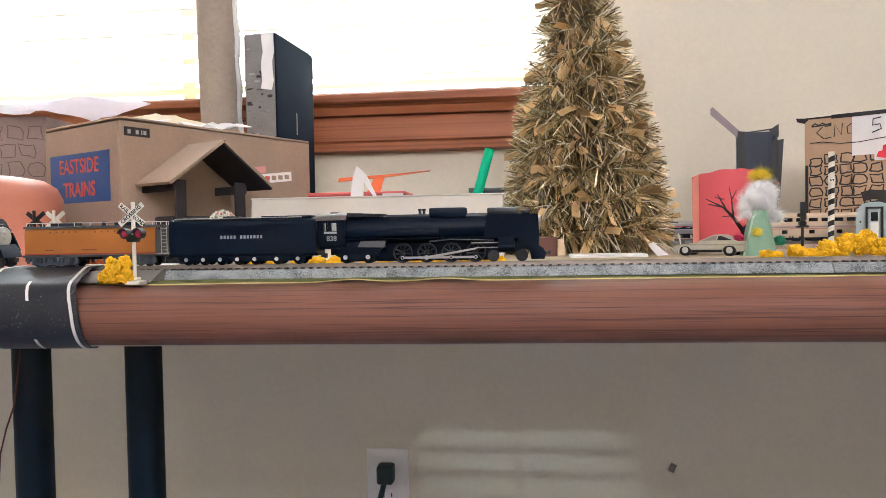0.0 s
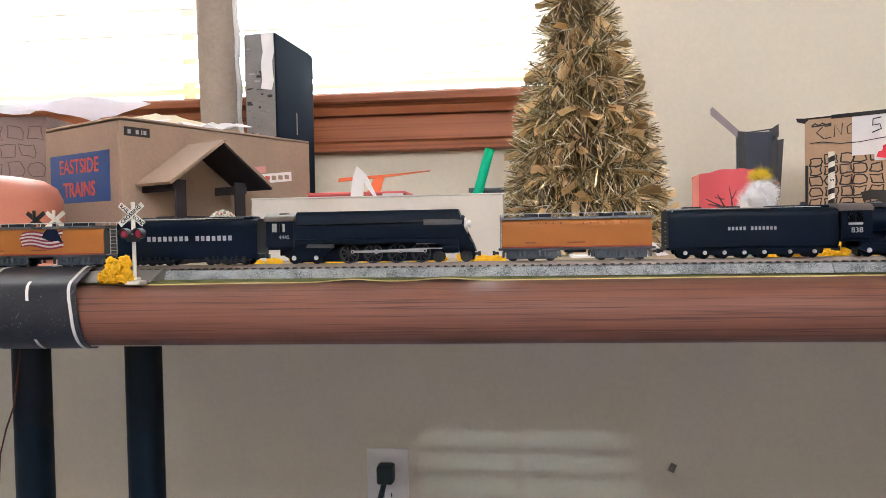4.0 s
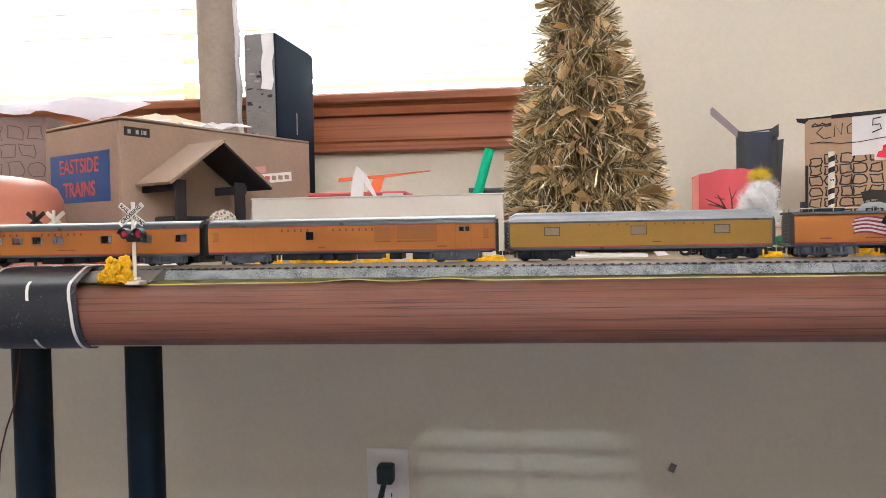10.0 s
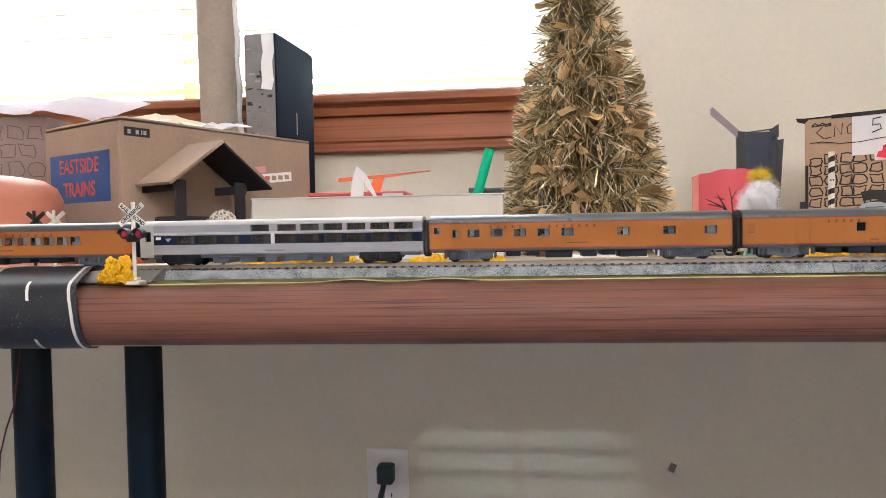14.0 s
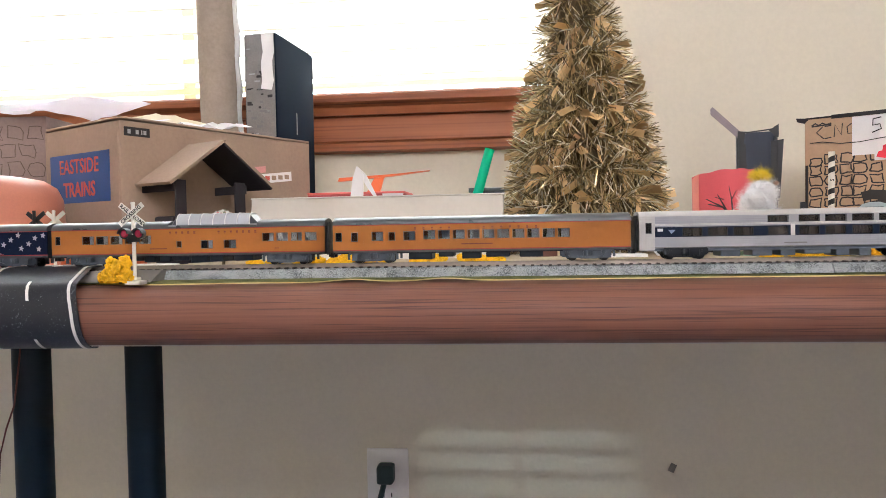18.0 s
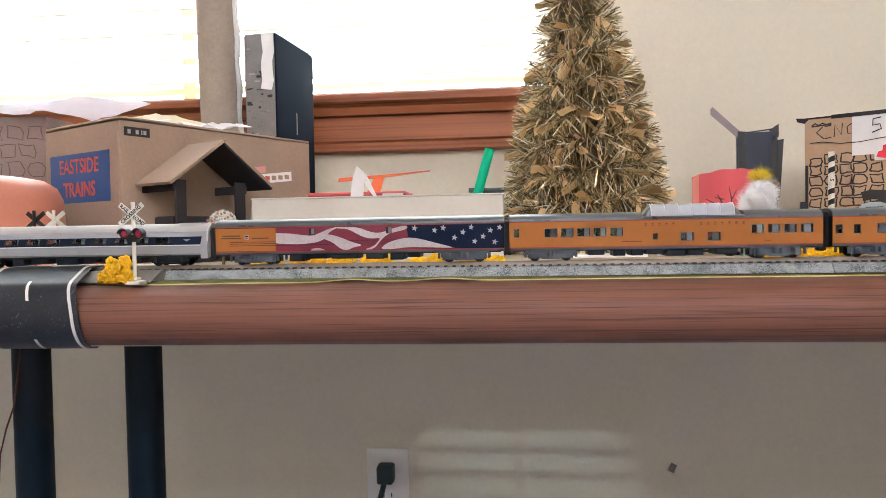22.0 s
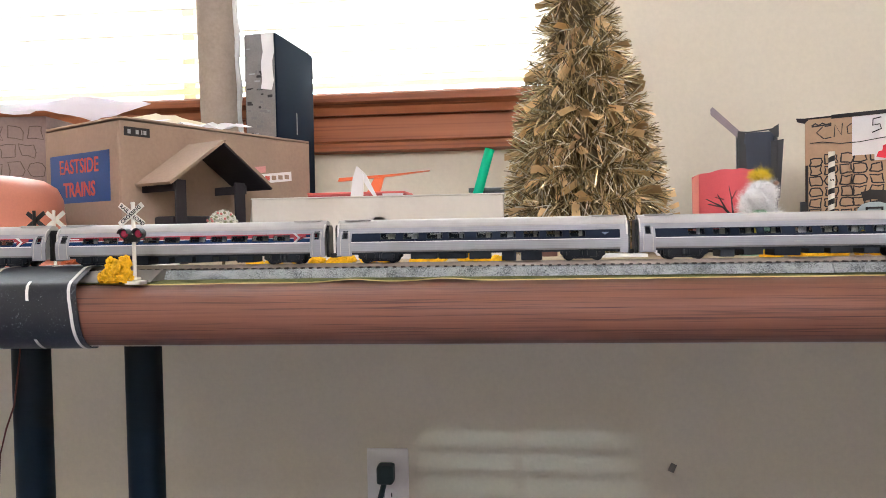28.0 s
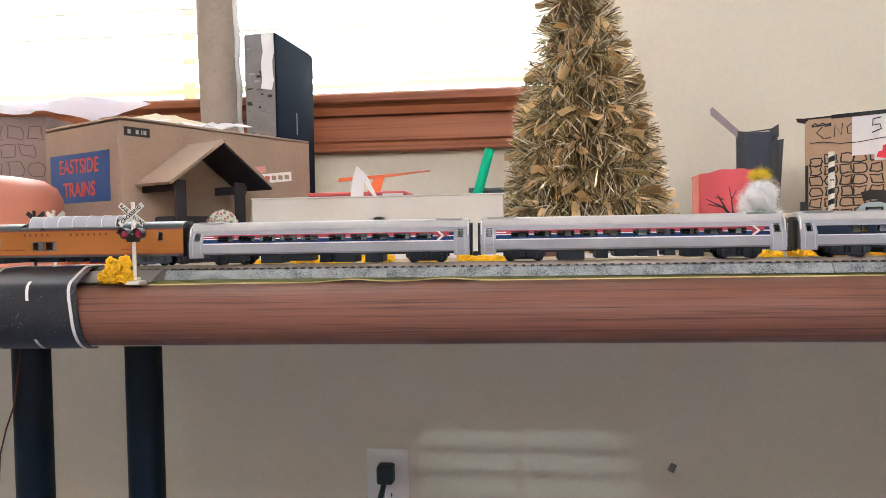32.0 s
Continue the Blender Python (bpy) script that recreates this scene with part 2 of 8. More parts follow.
M_REDLINE = mat("red_paint_line", (0.26, 0.025, 0.02), 0.45, vary=0.05, bump=0)
M_LETTERRED = mat("dull_red_lettering", (0.17, 0.032, 0.012), 0.5, vary=0.1, bump=0)
M_LETTERWH = mat("silver_lettering", (0.34, 0.34, 0.35), 0.5, vary=0.1, bump=0)
M_LOCOBLACK = mat("black_engine_paint", (0.0015, 0.006, 0.015), 0.42, vary=0.2, bump=0.02, spec=0.11)
M_LOCOROOF = mat("weathered_grey_cab_roof", (0.085, 0.066, 0.056), 0.5, vary=0.12, bump=0.02)
M_GRAPHITE = mat("graphite_grey_paint", (0.17, 0.165, 0.165), 0.42, 0.2, vary=0.1, bump=0.0)
M_LOCOTOP = mat("sooty_engine_top", (0.010, 0.012, 0.016), 0.4, vary=0.3, bump=0.02, spec=0.4)
M_WHEELGREY = mat("dull_wheel_grey", (0.017, 0.019, 0.023), 0.4, 0.2, vary=0.2, bump=0.0)
M_ROD = mat("polished_rod_steel", (0.36, 0.36, 0.38), 0.4, 0.5, vary=0.1, bump=0)
M_SILVER = mat("bright_silver_paint", (0.62, 0.60, 0.58), 0.35, 0.35, vary=0.06, bump=0)
M_FLUTE = mat_fluted("fluted_silver_side", (0.31, 0.31, 0.335), 0.0011, 0.5, 0.15, 0.16)
M_AMROOF = mat_fluted("fluted_silver_roof", (0.45, 0.43, 0.415), 0.0016, 0.5, 0.12, 0.14)
M_AMBLUE = mat("navy_window_band", (0.009, 0.015, 0.032), 0.55, vary=0.1, bump=0, spec=0.08)
M_AMRED = mat("red_window_band", (0.34, 0.022, 0.035), 0.4, vary=0.08, bump=0)
M_AMWHITE = mat("white_band", (0.72, 0.72, 0.72), 0.4, vary=0.04, bump=0)
M_GLASS = mat_glass("smoked_model_glazing", (0.05, 0.055, 0.065), 0.90)
M_GLASSDK = mat_glass("dark_model_glazing", (0.012, 0.014, 0.018), 0.12)
M_BROWNGLASS = mat_glass("brown_model_glazing", (0.075, 0.056, 0.052), 0.45)
M_DOME = mat_glass("clear_dome_glazing", (0.80, 0.80, 0.84), 0.55, 0.35)
M_FLAGRED = mat("flag_red_paint", (0.17, 0.010, 0.032), 0.42, vary=0.15, scale=120, bump=0)
M_FLAGWHITE = mat("flag_white_paint", (0.50, 0.45, 0.46), 0.42, vary=0.14, scale=150, bump=0)
M_FLAGBLUE = mat("flag_navy_paint", (0.005, 0.011, 0.032), 0.5, vary=0.25, scale=120, bump=0, spec=0.12)
M_BROWNINK = mat("dark_brown_lettering", (0.05, 0.022, 0.012), 0.5, vary=0.1, bump=0)
M_SEAT = mat("beige_seat_plastic", (0.45, 0.40, 0.33), 0.7, vary=0.1, bump=0)

# ---------------- mesh helpers ----------------


def bx(bm, x0, x1, y0, y1, z0, z1, m=None):
    vs = [bm.verts.new(v) for v in ((x0, y0, z0), (x1, y0, z0), (x1, y1, z0), (x0, y1, z0), (x0, y0, z1), (x1, y0, z1), (x1, y1, z1), (x0, y1, z1))]
    if m is not None:
        for v in vs:
            v.co = m @ v.co
    for f in ((0, 3, 2, 1), (4, 5, 6, 7), (0, 1, 5, 4), (1, 2, 6, 5), (2, 3, 7, 6), (3, 0, 4, 7)):
        bm.faces.new([vs[i] for i in f])
    return vs


def round_edges(bm, width, segments=2):
    bmesh.ops.bevel(bm, geom=list(bm.edges), offset=width, segments=segments, affect="EDGES", profile=0.6, clamp_overlap=True)


def rbox(x0, x1, y0, y1, z0, z1, r=0.001, seg=2, m=None):
    bm = bmesh.new()
    bx(bm, x0, x1, y0, y1, z0, z1)
    if r:
        round_edges(bm, r, seg)
    if m is not None:
        bm.transform(m)
    return bm


def prism(bm, pts, a, b, axis="x", m=None):
    """A closed outline of 2D points pushed from a to b along an axis: for x the points are (y, z), for y (x, z), for z (x, y)."""
    def place(p, t):
        v = {"x": (t, p[0], p[1]), "y": (p[0], t, p[1]), "z": (p[0], p[1], t)}[axis]
        return m @ Vector(v) if m is not None else v
    va = [bm.verts.new(place(p, a)) for p in pts]
    vb = [bm.verts.new(place(p, b)) for p in pts]
    n = len(pts)
    bm.faces.new(va)
    bm.faces.new(vb[::-1])
    for i in range(n):
        bm.faces.new((va[i], vb[i], vb[(i + 1) % n], va[(i + 1) % n]))
    return bm


def rod(bm, p, q, r, r2=None, n=10):
    """Round bar or tapered limb from p to q."""
    p, q = Vector(p), Vector(q)
    r2 = r if r2 is None else r2
    d = (q - p).normalized()
    s = d.orthogonal().normalized()
    t = d.cross(s)
    ring = []
    for c, rr in ((p, r), (q, r2)):
        ring.append([bm.verts.new(c + (s * math.cos(2 * math.pi * i / n) + t * math.sin(2 * math.pi * i / n)) * rr) for i in range(n)])
    for i in range(n):
        bm.faces.new((ring[0][i], ring[0][(i + 1) % n], ring[1][(i + 1) % n], ring[1][i]))
    bm.faces.new(ring[0][::-1])
    bm.faces.new(ring[1])


def tube_path(bm, pts, r, n=8):
    pts = [Vector(p) for p in pts]
    rings = []
    for i, p in enumerate(pts):
        d = (pts[min(i + 1, len(pts) - 1)] - pts[max(i - 1, 0)]).normalized()
        s = d.cross(Vector((0.13, 0.21, 0.97))).normalized()
        t = d.cross(s)
        rings.append([bm.verts.new(p + (s * math.cos(2 * math.pi * k / n) + t * math.sin(2 * math.pi * k / n)) * r) for k in range(n)])
    for a, b in zip(rings, rings[1:]):
        for k in range(n):
            bm.faces.new((a[k], a[(k + 1) % n], b[(k + 1) % n], b[k]))
    bm.faces.new(rings[0][::-1])
    bm.faces.new(rings[-1])


def lathe(bm, rows, n=24, centre=(0, 0)):
    """Rows of (radius, z), turned about a vertical axis."""
    rings = [[bm.verts.new((centre[0] + r * math.cos(2 * math.pi * i / n), centre[1] + r * math.sin(2 * math.pi * i / n), z)) for i in range(n)] for r, z in rows]
    for a, b in zip(rings, rings[1:]):
        for i in range(n):
            bm.faces.new((a[i], a[(i + 1) % n], b[(i + 1) % n], b[i]))
    bm.faces.new(rings[0][::-1])
    bm.faces.new(rings[-1])


def done(bm, name, material, smooth=True, angle=35):
    bmesh.ops.recalc_face_normals(bm, faces=list(bm.faces))
    me = bpy.data.meshes.new(name)
    bm.to_mesh(me)
    bm.free()
    if material is not None:
        me.materials.append(material)
    if smooth:
        me.polygons.foreach_set("use_smooth", [True] * len(me.polygons))
        me.set_sharp_from_angle(angle=radians(angle))
    return me


def part(name, bm, material, parent, label="", smooth=True):
    ob = new(name, bm if isinstance(bm, bpy.types.Mesh) else done(bm, name, material, smooth))
    ob.parent = parent
    if label:
        ob["label"] = label
    return ob


def thing(name, label, category, at=None, group="", kind=""):
    ob = new(name)
    ob.empty_display_size = 0.01
    if at is not None:
        ob.matrix_basis = at if isinstance(at, Matrix) else Matrix.Translation(at)
    return tagged(ob, label, category, group, kind)


def solid(name, bm, material, label, category="", kind="", group="", at=None, smooth=True):
    ob = new(name, done(bm, name, material, smooth))
    if at is not None:
        ob.matrix_basis = at if isinstance(at, Matrix) else Matrix.Translation(at)
    return tagged(ob, label, category, group, kind)


def letters(text, size, depth=0.0002, bold=0.0):
    """Mesh of raised characters in the built-in font, in the x-z plane, facing -y, centred."""
    cu = bpy.data.curves.new("lettering", "FONT")
    cu.body, cu.size, cu.extrude, cu.align_x, cu.align_y, cu.offset, cu.resolution_u = text, size, depth, "CENTER", "CENTER", bold, 3
    ob = bpy.data.objects.new("lettering", cu)
    me = bpy.data.meshes.new_from_object(ob)
    me.transform(Matrix.Rotation(math.pi / 2, 4, "X"))
    bpy.data.objects.remove(ob)
    bpy.data.curves.remove(cu)
    return me


def lettering(name, text, size, material, parent, m, depth=0.0002, bold=0.0, label=""):
    me = letters(text, size, depth, bold)
    me.transform(m)
    me.materials.append(material)
    return part(name, me, None, parent, label)

# ---------------- room ----------------
T = 0.12
bm = bmesh.new()
bx(bm, ROOM_X0, WIN_X0, WALL_Y, WALL_Y + T, FLOOR_Z, CEIL_Z)
bx(bm, WIN_X1, ROOM_X1, WALL_Y, WALL_Y + T, FLOOR_Z, CEIL_Z)
bx(bm, WIN_X0, WIN_X1, WALL_Y, WALL_Y + T, FLOOR_Z, WIN_Z0)
bx(bm, WIN_X0, WIN_X1, WALL_Y, WALL_Y + T, WIN_Z1, CEIL_Z)
solid("wall_north", bm, M_WALL, "beige painted plaster wall with a wide window", "wall", "structure")
solid("wall_west", rbox(ROOM_X0 - T, ROOM_X0, ROOM_Y0, WALL_Y, FLOOR_Z, CEIL_Z, 0), M_WALL, "beige painted plaster wall", "wall", "structure")
solid("wall_east", rbox(ROOM_X1, ROOM_X1 + T, ROOM_Y0, WALL_Y, FLOOR_Z, CEIL_Z, 0), M_WALL, "beige painted plaster wall", "wall", "structure")
bm = bmesh.new()
bx(bm, ROOM_X0, -0.5, ROOM_Y0 - T, ROOM_Y0, FLOOR_Z, CEIL_Z)
bx(bm, 1.2, ROOM_X1, ROOM_Y0 - T, ROOM_Y0, FLOOR_Z, CEIL_Z)
bx(bm, -0.5, 1.2, ROOM_Y0 - T, ROOM_Y0, FLOOR_Z, 0.78)
bx(bm, -0.5, 1.2, ROOM_Y0 - T, ROOM_Y0, 1.65, CEIL_Z)
solid("wall_south", bm, M_WALL, "beige painted wall behind the camera with a window", "wall", "structure")
win2 = thing("window_2", "slatted blind of the window behind the camera", "window", (0, ROOM_Y0 - 0.06, 0), kind="structure")
z = 0.7769
while z < 1.62:
    tall = 0.0108 if z < 0.90 else 0.0322          # only a few slats stand open
    part("slat", rbox(-0.5, 1.2, -0.002, 0.002, z, z + tall, 0), M_WHITEPL, win2)
    z += 0.0330
part("ladder_tape", rbox(-0.0040, 0.0075, 0.0045, 0.0065, 0.78, 1.64, 0), M_WHITEPL, win2)
# unseen masks added to trim the sun patches on the wall to width
for a, b in ((-0.5, -0.138), (0.169, 1.2)):
    part("sun_patch_mask", rbox(a, b, 0.008, 0.014, 0.781, 1.05, 0), M_WALL, win2)
solid("floor", rbox(ROOM_X0, ROOM_X1, ROOM_Y0, WALL_Y, FLOOR_Z - 0.1, FLOOR_Z, 0), M_FLOOR, "blue-grey carpeted floor under the table", "floor", "structure")
solid("ceiling", rbox(ROOM_X0, ROOM_X1, ROOM_Y0, WALL_Y, CEIL_Z, CEIL_Z + 0.1, 0), M_CEIL, "plain white painted ceiling", "ceiling", "structure")
solid("backdrop", rbox(-3.5, 2.5, WALL_Y + 0.9, WALL_Y + 0.92, -0.4, 2.6, 0), M_SKYGLOW, "overexposed bright daylight outside the window", "sky", "structure")

# window with cherry trim
win = thing("window_1", "wide window with stained cherry-wood stool and apron", "window", (0, WALL_Y, 0), kind="structure")
prof = [(-0.002, 0.251), (-0.038, 0.251), (-0.043, 0.247), (-0.043, 0.236), (-0.037, 0.232), (-0.030, 0.229), (-0.026, 0.217), (-0.002, 0.217)]
part("stool", prism(bmesh.new(), prof, WIN_X0 - 0.1, WIN_X1 + 0.064), M_TRIM, win)
prof = [(-0.002, 0.2165), (-0.017, 0.2165), (-0.017, 0.212), (-0.021, 0.206), (-0.021, 0.176), (-0.018, 0.1735), (-0.021, 0.171), (-0.021, 0.160), (-0.002, 0.157)]
part("apron", prism(bmesh.new(), prof, WIN_X0 - 0.07, WIN_X1 + 0.025), M_TRIM, win)
part("window_frame", rbox(WIN_X0, WIN_X1, 0.03, 0.09, WIN_Z0, WIN_Z0 + 0.003, 0.001), M_PLATE, win)
for xx in (WIN_X0 + 0.012, (WIN_X0 + WIN_X1) / 2, WIN_X1 - 0.012):
    part("window_frame", rbox(xx - 0.012, xx + 0.012, 0.03, 0.09, WIN_Z0 + 0.0035, WIN_Z1, 0.003), mat("tan_window_frame", (0.70, 0.55, 0.36), 0.5), win)
ob = part("pane", rbox(WIN_X0 + 0.025, WIN_X1 - 0.025, 0.058, 0.062, WIN_Z0 + 0.004, WIN_Z1, 0), mat_glass("window_glass", (0.9, 0.9, 0.9), 0.92, 0.02), win)
ob.visible_shadow = False

blind = thing("window_blind", "white slatted blind closed against bright daylight", "blind", (0, WALL_Y + 0.008, 0))
sl = bmesh.new()
pts = [(-0.022, -0.003), (-0.011, 0.0005), (0, 0.002), (0.011, 0.0005), (0.022, -0.003), (0.022, -0.0005), (0.011, 0.003), (0, 0.0045), (-0.011, 0.003), (-0.022, -0.0005)]
prism(sl, pts, WIN_X0 + 0.012, WIN_X1 - 0.012)
sl.transform(Matrix.Rotation(radians(58), 4, "X"))
slat_me = done(sl, "slat", M_BLIND)
# added strip per slat; its cream colour imitates the dimmer line between slats
line_me = done(rbox(WIN_X0 + 0.012, WIN_X1 - 0.012, -0.0142, -0.0134, -0.0206, -0.0188, 0), "slat_line", M_SLATLINE)
z = 0.3035
while z < WIN_Z1 - 0.03:
    s = part("slat", slat_me, None, blind)
    s.location = (0, 0, z)
    part("slat_line", line_me, None, s)
    z += 0.0415
part("bottom_rail", rbox(WIN_X0 + 0.012, WIN_X1 - 0.012, -0.007, 0.007, 0.2675, 0.2770, 0.002), M_CREAMRAIL, blind)
for xx in (-0.95, -0.52, -0.035):
    bm = bmesh.new()
    tube_path(bm, [(xx, -0.024, 0.285), (xx, -0.0245, 0.6), (xx, -0.024, WIN_Z1 - 0.01)], 0.0008, 6)
    part("ladder_cord", bm, M_WHITEPL, blind)

# power outlet with a plugged cord
out = thing("power_outlet", "white double wall outlet with a dark cord plugged in", "outlet", (-0.214, WALL_Y, -0.392))
part("cover_plate", rbox(-0.035, 0.035, -0.006, -0.0005, -0.057, 0.057, 0.002, 3), M_PLATE, out)
for zz in (0.0205, -0.0205):
    bm = bmesh.new()
    prism(bm, [(0.0165 * math.cos(a), zz + 0.0145 * max(-0.82, min(0.82, math.sin(a)))) for a in [i * math.pi / 14 for i in range(28)]], -0.0085, -0.0055, "y")
    rc = part("receptacle", bm, M_PLATE, out)
    for dx, hh in ((-0.0065, 0.0042), (0.0065, 0.0034)):
        part("slot", rbox(dx - 0.0008, dx + 0.0008, -0.0092, -0.0084, zz + 0.001 - hh, zz + 0.001 + hh, 0), M_BLACKPL, rc)
    bm = bmesh.new()
    rod(bm, (0, -0.0092, zz - 0.008), (0, -0.0084, zz - 0.008), 0.0022)
    part("ground_hole", bm, M_BLACKPL, rc)
cord = thing("extension_lead", "dark green lead hanging from the wall outlet", "cable", (-0.214, WALL_Y, -0.392))
bm = rbox(-0.014, 0.014, -0.036, -0.0095, 0.006, 0.037, 0.006, 3)
part("plug", bm, M_PLUG, cord)
bm = bmesh.new()
tube_path(bm, [(-0.002, -0.024, 0.010), (-0.006, -0.028, -0.008), (-0.014, -0.030, -0.035), (-0.024, -0.028, -0.08), (-0.035, -0.022, -0.16), (-0.04, -0.02, -0.345)], 0.0048, 10)
part("cable", bm, M_PLUG, cord)
solid("wall_scuff", rbox(-0.005, 0.005, -0.0015, -0.0005, -0.008, 0.006, 0.0005), mat("grey_scuff", (0.2, 0.18, 0.17), 0.9), "small dark scuff mark on the wall", "stain", "structure", at=pose(0.2498, WALL_Y, -0.360, 0, 25, 0))

# ---------------- table ----------------
EDGE = pose(0, 0.3645, 0, 0, 0, 1.2)        # local y runs from the front edge to the back


def nose(off=0.0, n=18):
    """Front edge of the table top, from the top surface round to the underside, as (y, z)."""
    pts = []
    for i in range(n + 1):
        a = math.pi * i / n
        pts.append((0.0260 - (0.0260 + off) * math.sin(a), -0.0178 + (0.0174 + off) * math.copysign(abs(math.cos(a)) ** 0.85, math.cos(a))))
    return pts


table = thing("table", "long table with reddish wood-grain top and rounded edge", "table", EDGE)
part("tabletop", prism(bmesh.new(), nose() + [(0.71, -0.0352), (0.71, -0.0004)], -1.0, 0.98), M_TABLE, table)


part("underside", rbox(-0.985, 0.965, 0.03, 0.70, -0.0371, -0.0353, 0), M_WHITE, table, "pale backing sheet under the top")


def leg(x, y):
    bm = bmesh.new()
    prism(bm, [(0.0155 * math.copysign(abs(math.cos(a)) ** 0.8, math.cos(a)), 0.0155 * math.copysign(abs(math.sin(a)) ** 0.8, math.sin(a))) for a in [i * math.pi / 14 for i in range(28)]], FLOOR_Z, -0.0372, "z")
    bm.transform(Matrix.Translation((x, y, 0)))
    part("leg", bm, M_BLACKSTEEL, table, "black enamelled steel tube leg")


for x, y in ((-0.4530, 0.262), (-0.3420, 0.262), (0.62, 0.262), (0.735, 0.262)):
    leg(x, y)
# thin grass mat: a sheet with a wavy front edge that lifts off the table here and there
bm = bmesh.new()
xs = [-0.98 + 1.94 * i / 260 for i in range(261)]
rows = []
for x in xs:
    k = math.exp(-((x + 0.091) / 0.013) ** 2) * 0.0015 + math.exp(-((x + 0.038) / 0.015) ** 2) * 0.0015
    fy = 0.0225 + 0.0035 * max(0.0, min(1.0, (x + 0.20) / 0.10)) + 0.0020 * max(0.0, min(1.0, x / 0.20)) + 0.0008 * math.sin(x * 23) + 0.0006 * math.sin(x * 71)
    if -0.310 < x < -0.230:
        fy, k = 0.0275, 0.0
    rows.append([bm.verts.new((x, fy, -0.0003 + k - 40 * (0.026 - min(0.026, fy)) ** 2 / 2)), bm.verts.new((x, fy, 0.0004 + k - 40 * (0.026 - min(0.026, fy)) ** 2 / 2)), bm.verts.new((x, fy + 0.014, 0.0014 + k * 0.25)), bm.verts.new((x, 0.70, 0.0014))])
for a, b in zip(rows, rows[1:]):
    for i in range(3):
        bm.faces.new((a[i], b[i], b[i + 1], a[i + 1]))
ob = solid("grass_mat", bm, M_GRASS, "thin yellowish-green grass mat lying on the table", "mat", at=EDGE)
ob.data.materials.append(M_MATEDGE)
for p in ob.data.polygons:
    if abs(p.normal.z) < 0.5:
        p.material_index = 1

solid("ground_sheet", rbox(-0.97, 0.95, 0.094, 0.705, 0.0012, 0.0019, 0), M_TANGROUND, "tan gritty ground sheet of the train layout", "ground", "structure", at=EDGE)

# ---------------- track loop ----------------
LOOP_R, LOOP_X0, LOOP_X1 = 0.315, -0.60, 0.55
LOOP_S = LOOP_X1 - LOOP_X0
LOOP_L = 2 * LOOP_S + 2 * math.pi * LOOP_R


def loop(s):
    """Place and heading on the oval at the way s; s equals x on the front straight."""
    u = (s - LOOP_X0) % LOOP_L
    if u < LOOP_S:
        return LOOP_X0 + u, TRACK_Y, 0.0
    u -= LOOP_S
    if u < math.pi * LOOP_R:
        a = u / LOOP_R
        return LOOP_X1 + LOOP_R * math.sin(a), TRACK_Y + LOOP_R * (1 - math.cos(a)), a
    u -= math.pi * LOOP_R
    if u < LOOP_S:
        return LOOP_X1 - u, TRACK_Y + 2 * LOOP_R, math.pi
    a = (u - LOOP_S) / LOOP_R
    return LOOP_X0 - LOOP_R * math.sin(a), TRACK_Y + LOOP_R * (1 + math.cos(a)), math.pi + a


def sweep(profile, s0, s1, step):
    """Outline (offset to the outside of the loop, z) swept along the track."""
    bm = bmesh.new()
    n = max(1, round((s1 - s0) / step))
    rings = []
    for i in range(n + 1):
        x, y, a = loop(s0 + (s1 - s0) * i / n)
        rings.append([bm.verts.new((x + o * math.sin(a), y - o * math.cos(a), zz)) for o, zz in profile])
    for p, q in zip(rings, rings[1:]):
        for k in range(len(profile)):
            bm.faces.new((p[k], p[(k + 1) % len(profile)], q[(k + 1) % len(profile)], q[k]))
    bm.faces.new(rings[0])
    bm.faces.new(rings[-1][::-1])
    return bm


track = thing("model_track", "small-scale nickel rails on grey moulded ballast roadbed", "track", (0, 0, 0))
BED = [(-0.0125, MAT_Z), (0.0125, MAT_Z), (0.0122, MAT_Z + 0.0012), (0.0098, 0.0066), (0.009, 0.0069), (-0.009, 0.0069), (-0.0098, 0.0066)]
joints = [-0.243, -0.0735, 0.1745, 0.4225]
for a, b in zip(joints, joints[1:]):
    part("roadbed", sweep(BED, a + 0.0002, b - 0.0002, 0.02), M_BALLAST, track)
part("roadbed", sweep(BED, joints[-1] + 0.0002, LOOP_L + joints[0] - 0.0002, 0.025), M_BALLAST, track)
for o in (0.0045, -0.0045):
    part("rail", sweep([(o - 0.00075, 0.0072), (o + 0.00075, 0.0072), (o + 0.0005, 0.0078), (o + 0.0005, RAIL_Z), (o - 0.0005, RAIL_Z), (o - 0.0005, 0.0078)], -0.6, LOOP_L - 0.6, 0.025), M_RAIL, track)
tie_me = done(rbox(-0.0009, 0.0009, -0.0085, 0.0085, 0.0066, 0.0078, 0), "tie", M_TIE)
x = -0.2415
n_t = 0
while x < 0.235:
    t_ob = part("tie", tie_me, None, track)
    t_ob.location = (x, TRACK_Y, 0)
    x += 0.00505
    n_t += 1
bm = bmesh.new()
s = x
while s < LOOP_L - 0.2415 - 0.004:
    px, py, pa = loop(s)
    bx(bm, -0.0009, 0.0009, -0.0085, 0.0085, 0.0066, 0.0078, Matrix.Translation((px, py, 0)) @ Matrix.Rotation(pa, 4, "Z"))
    s += 0.00505
tagged(part("ties", bm, M_TIE, track, smooth=False), kind="stuff")

# ---------------- road over the track and over the table edge ----------------
road = thing("road", "black paper road strip with white lines draped over the table edge", "road", EDGE, kind="structure")


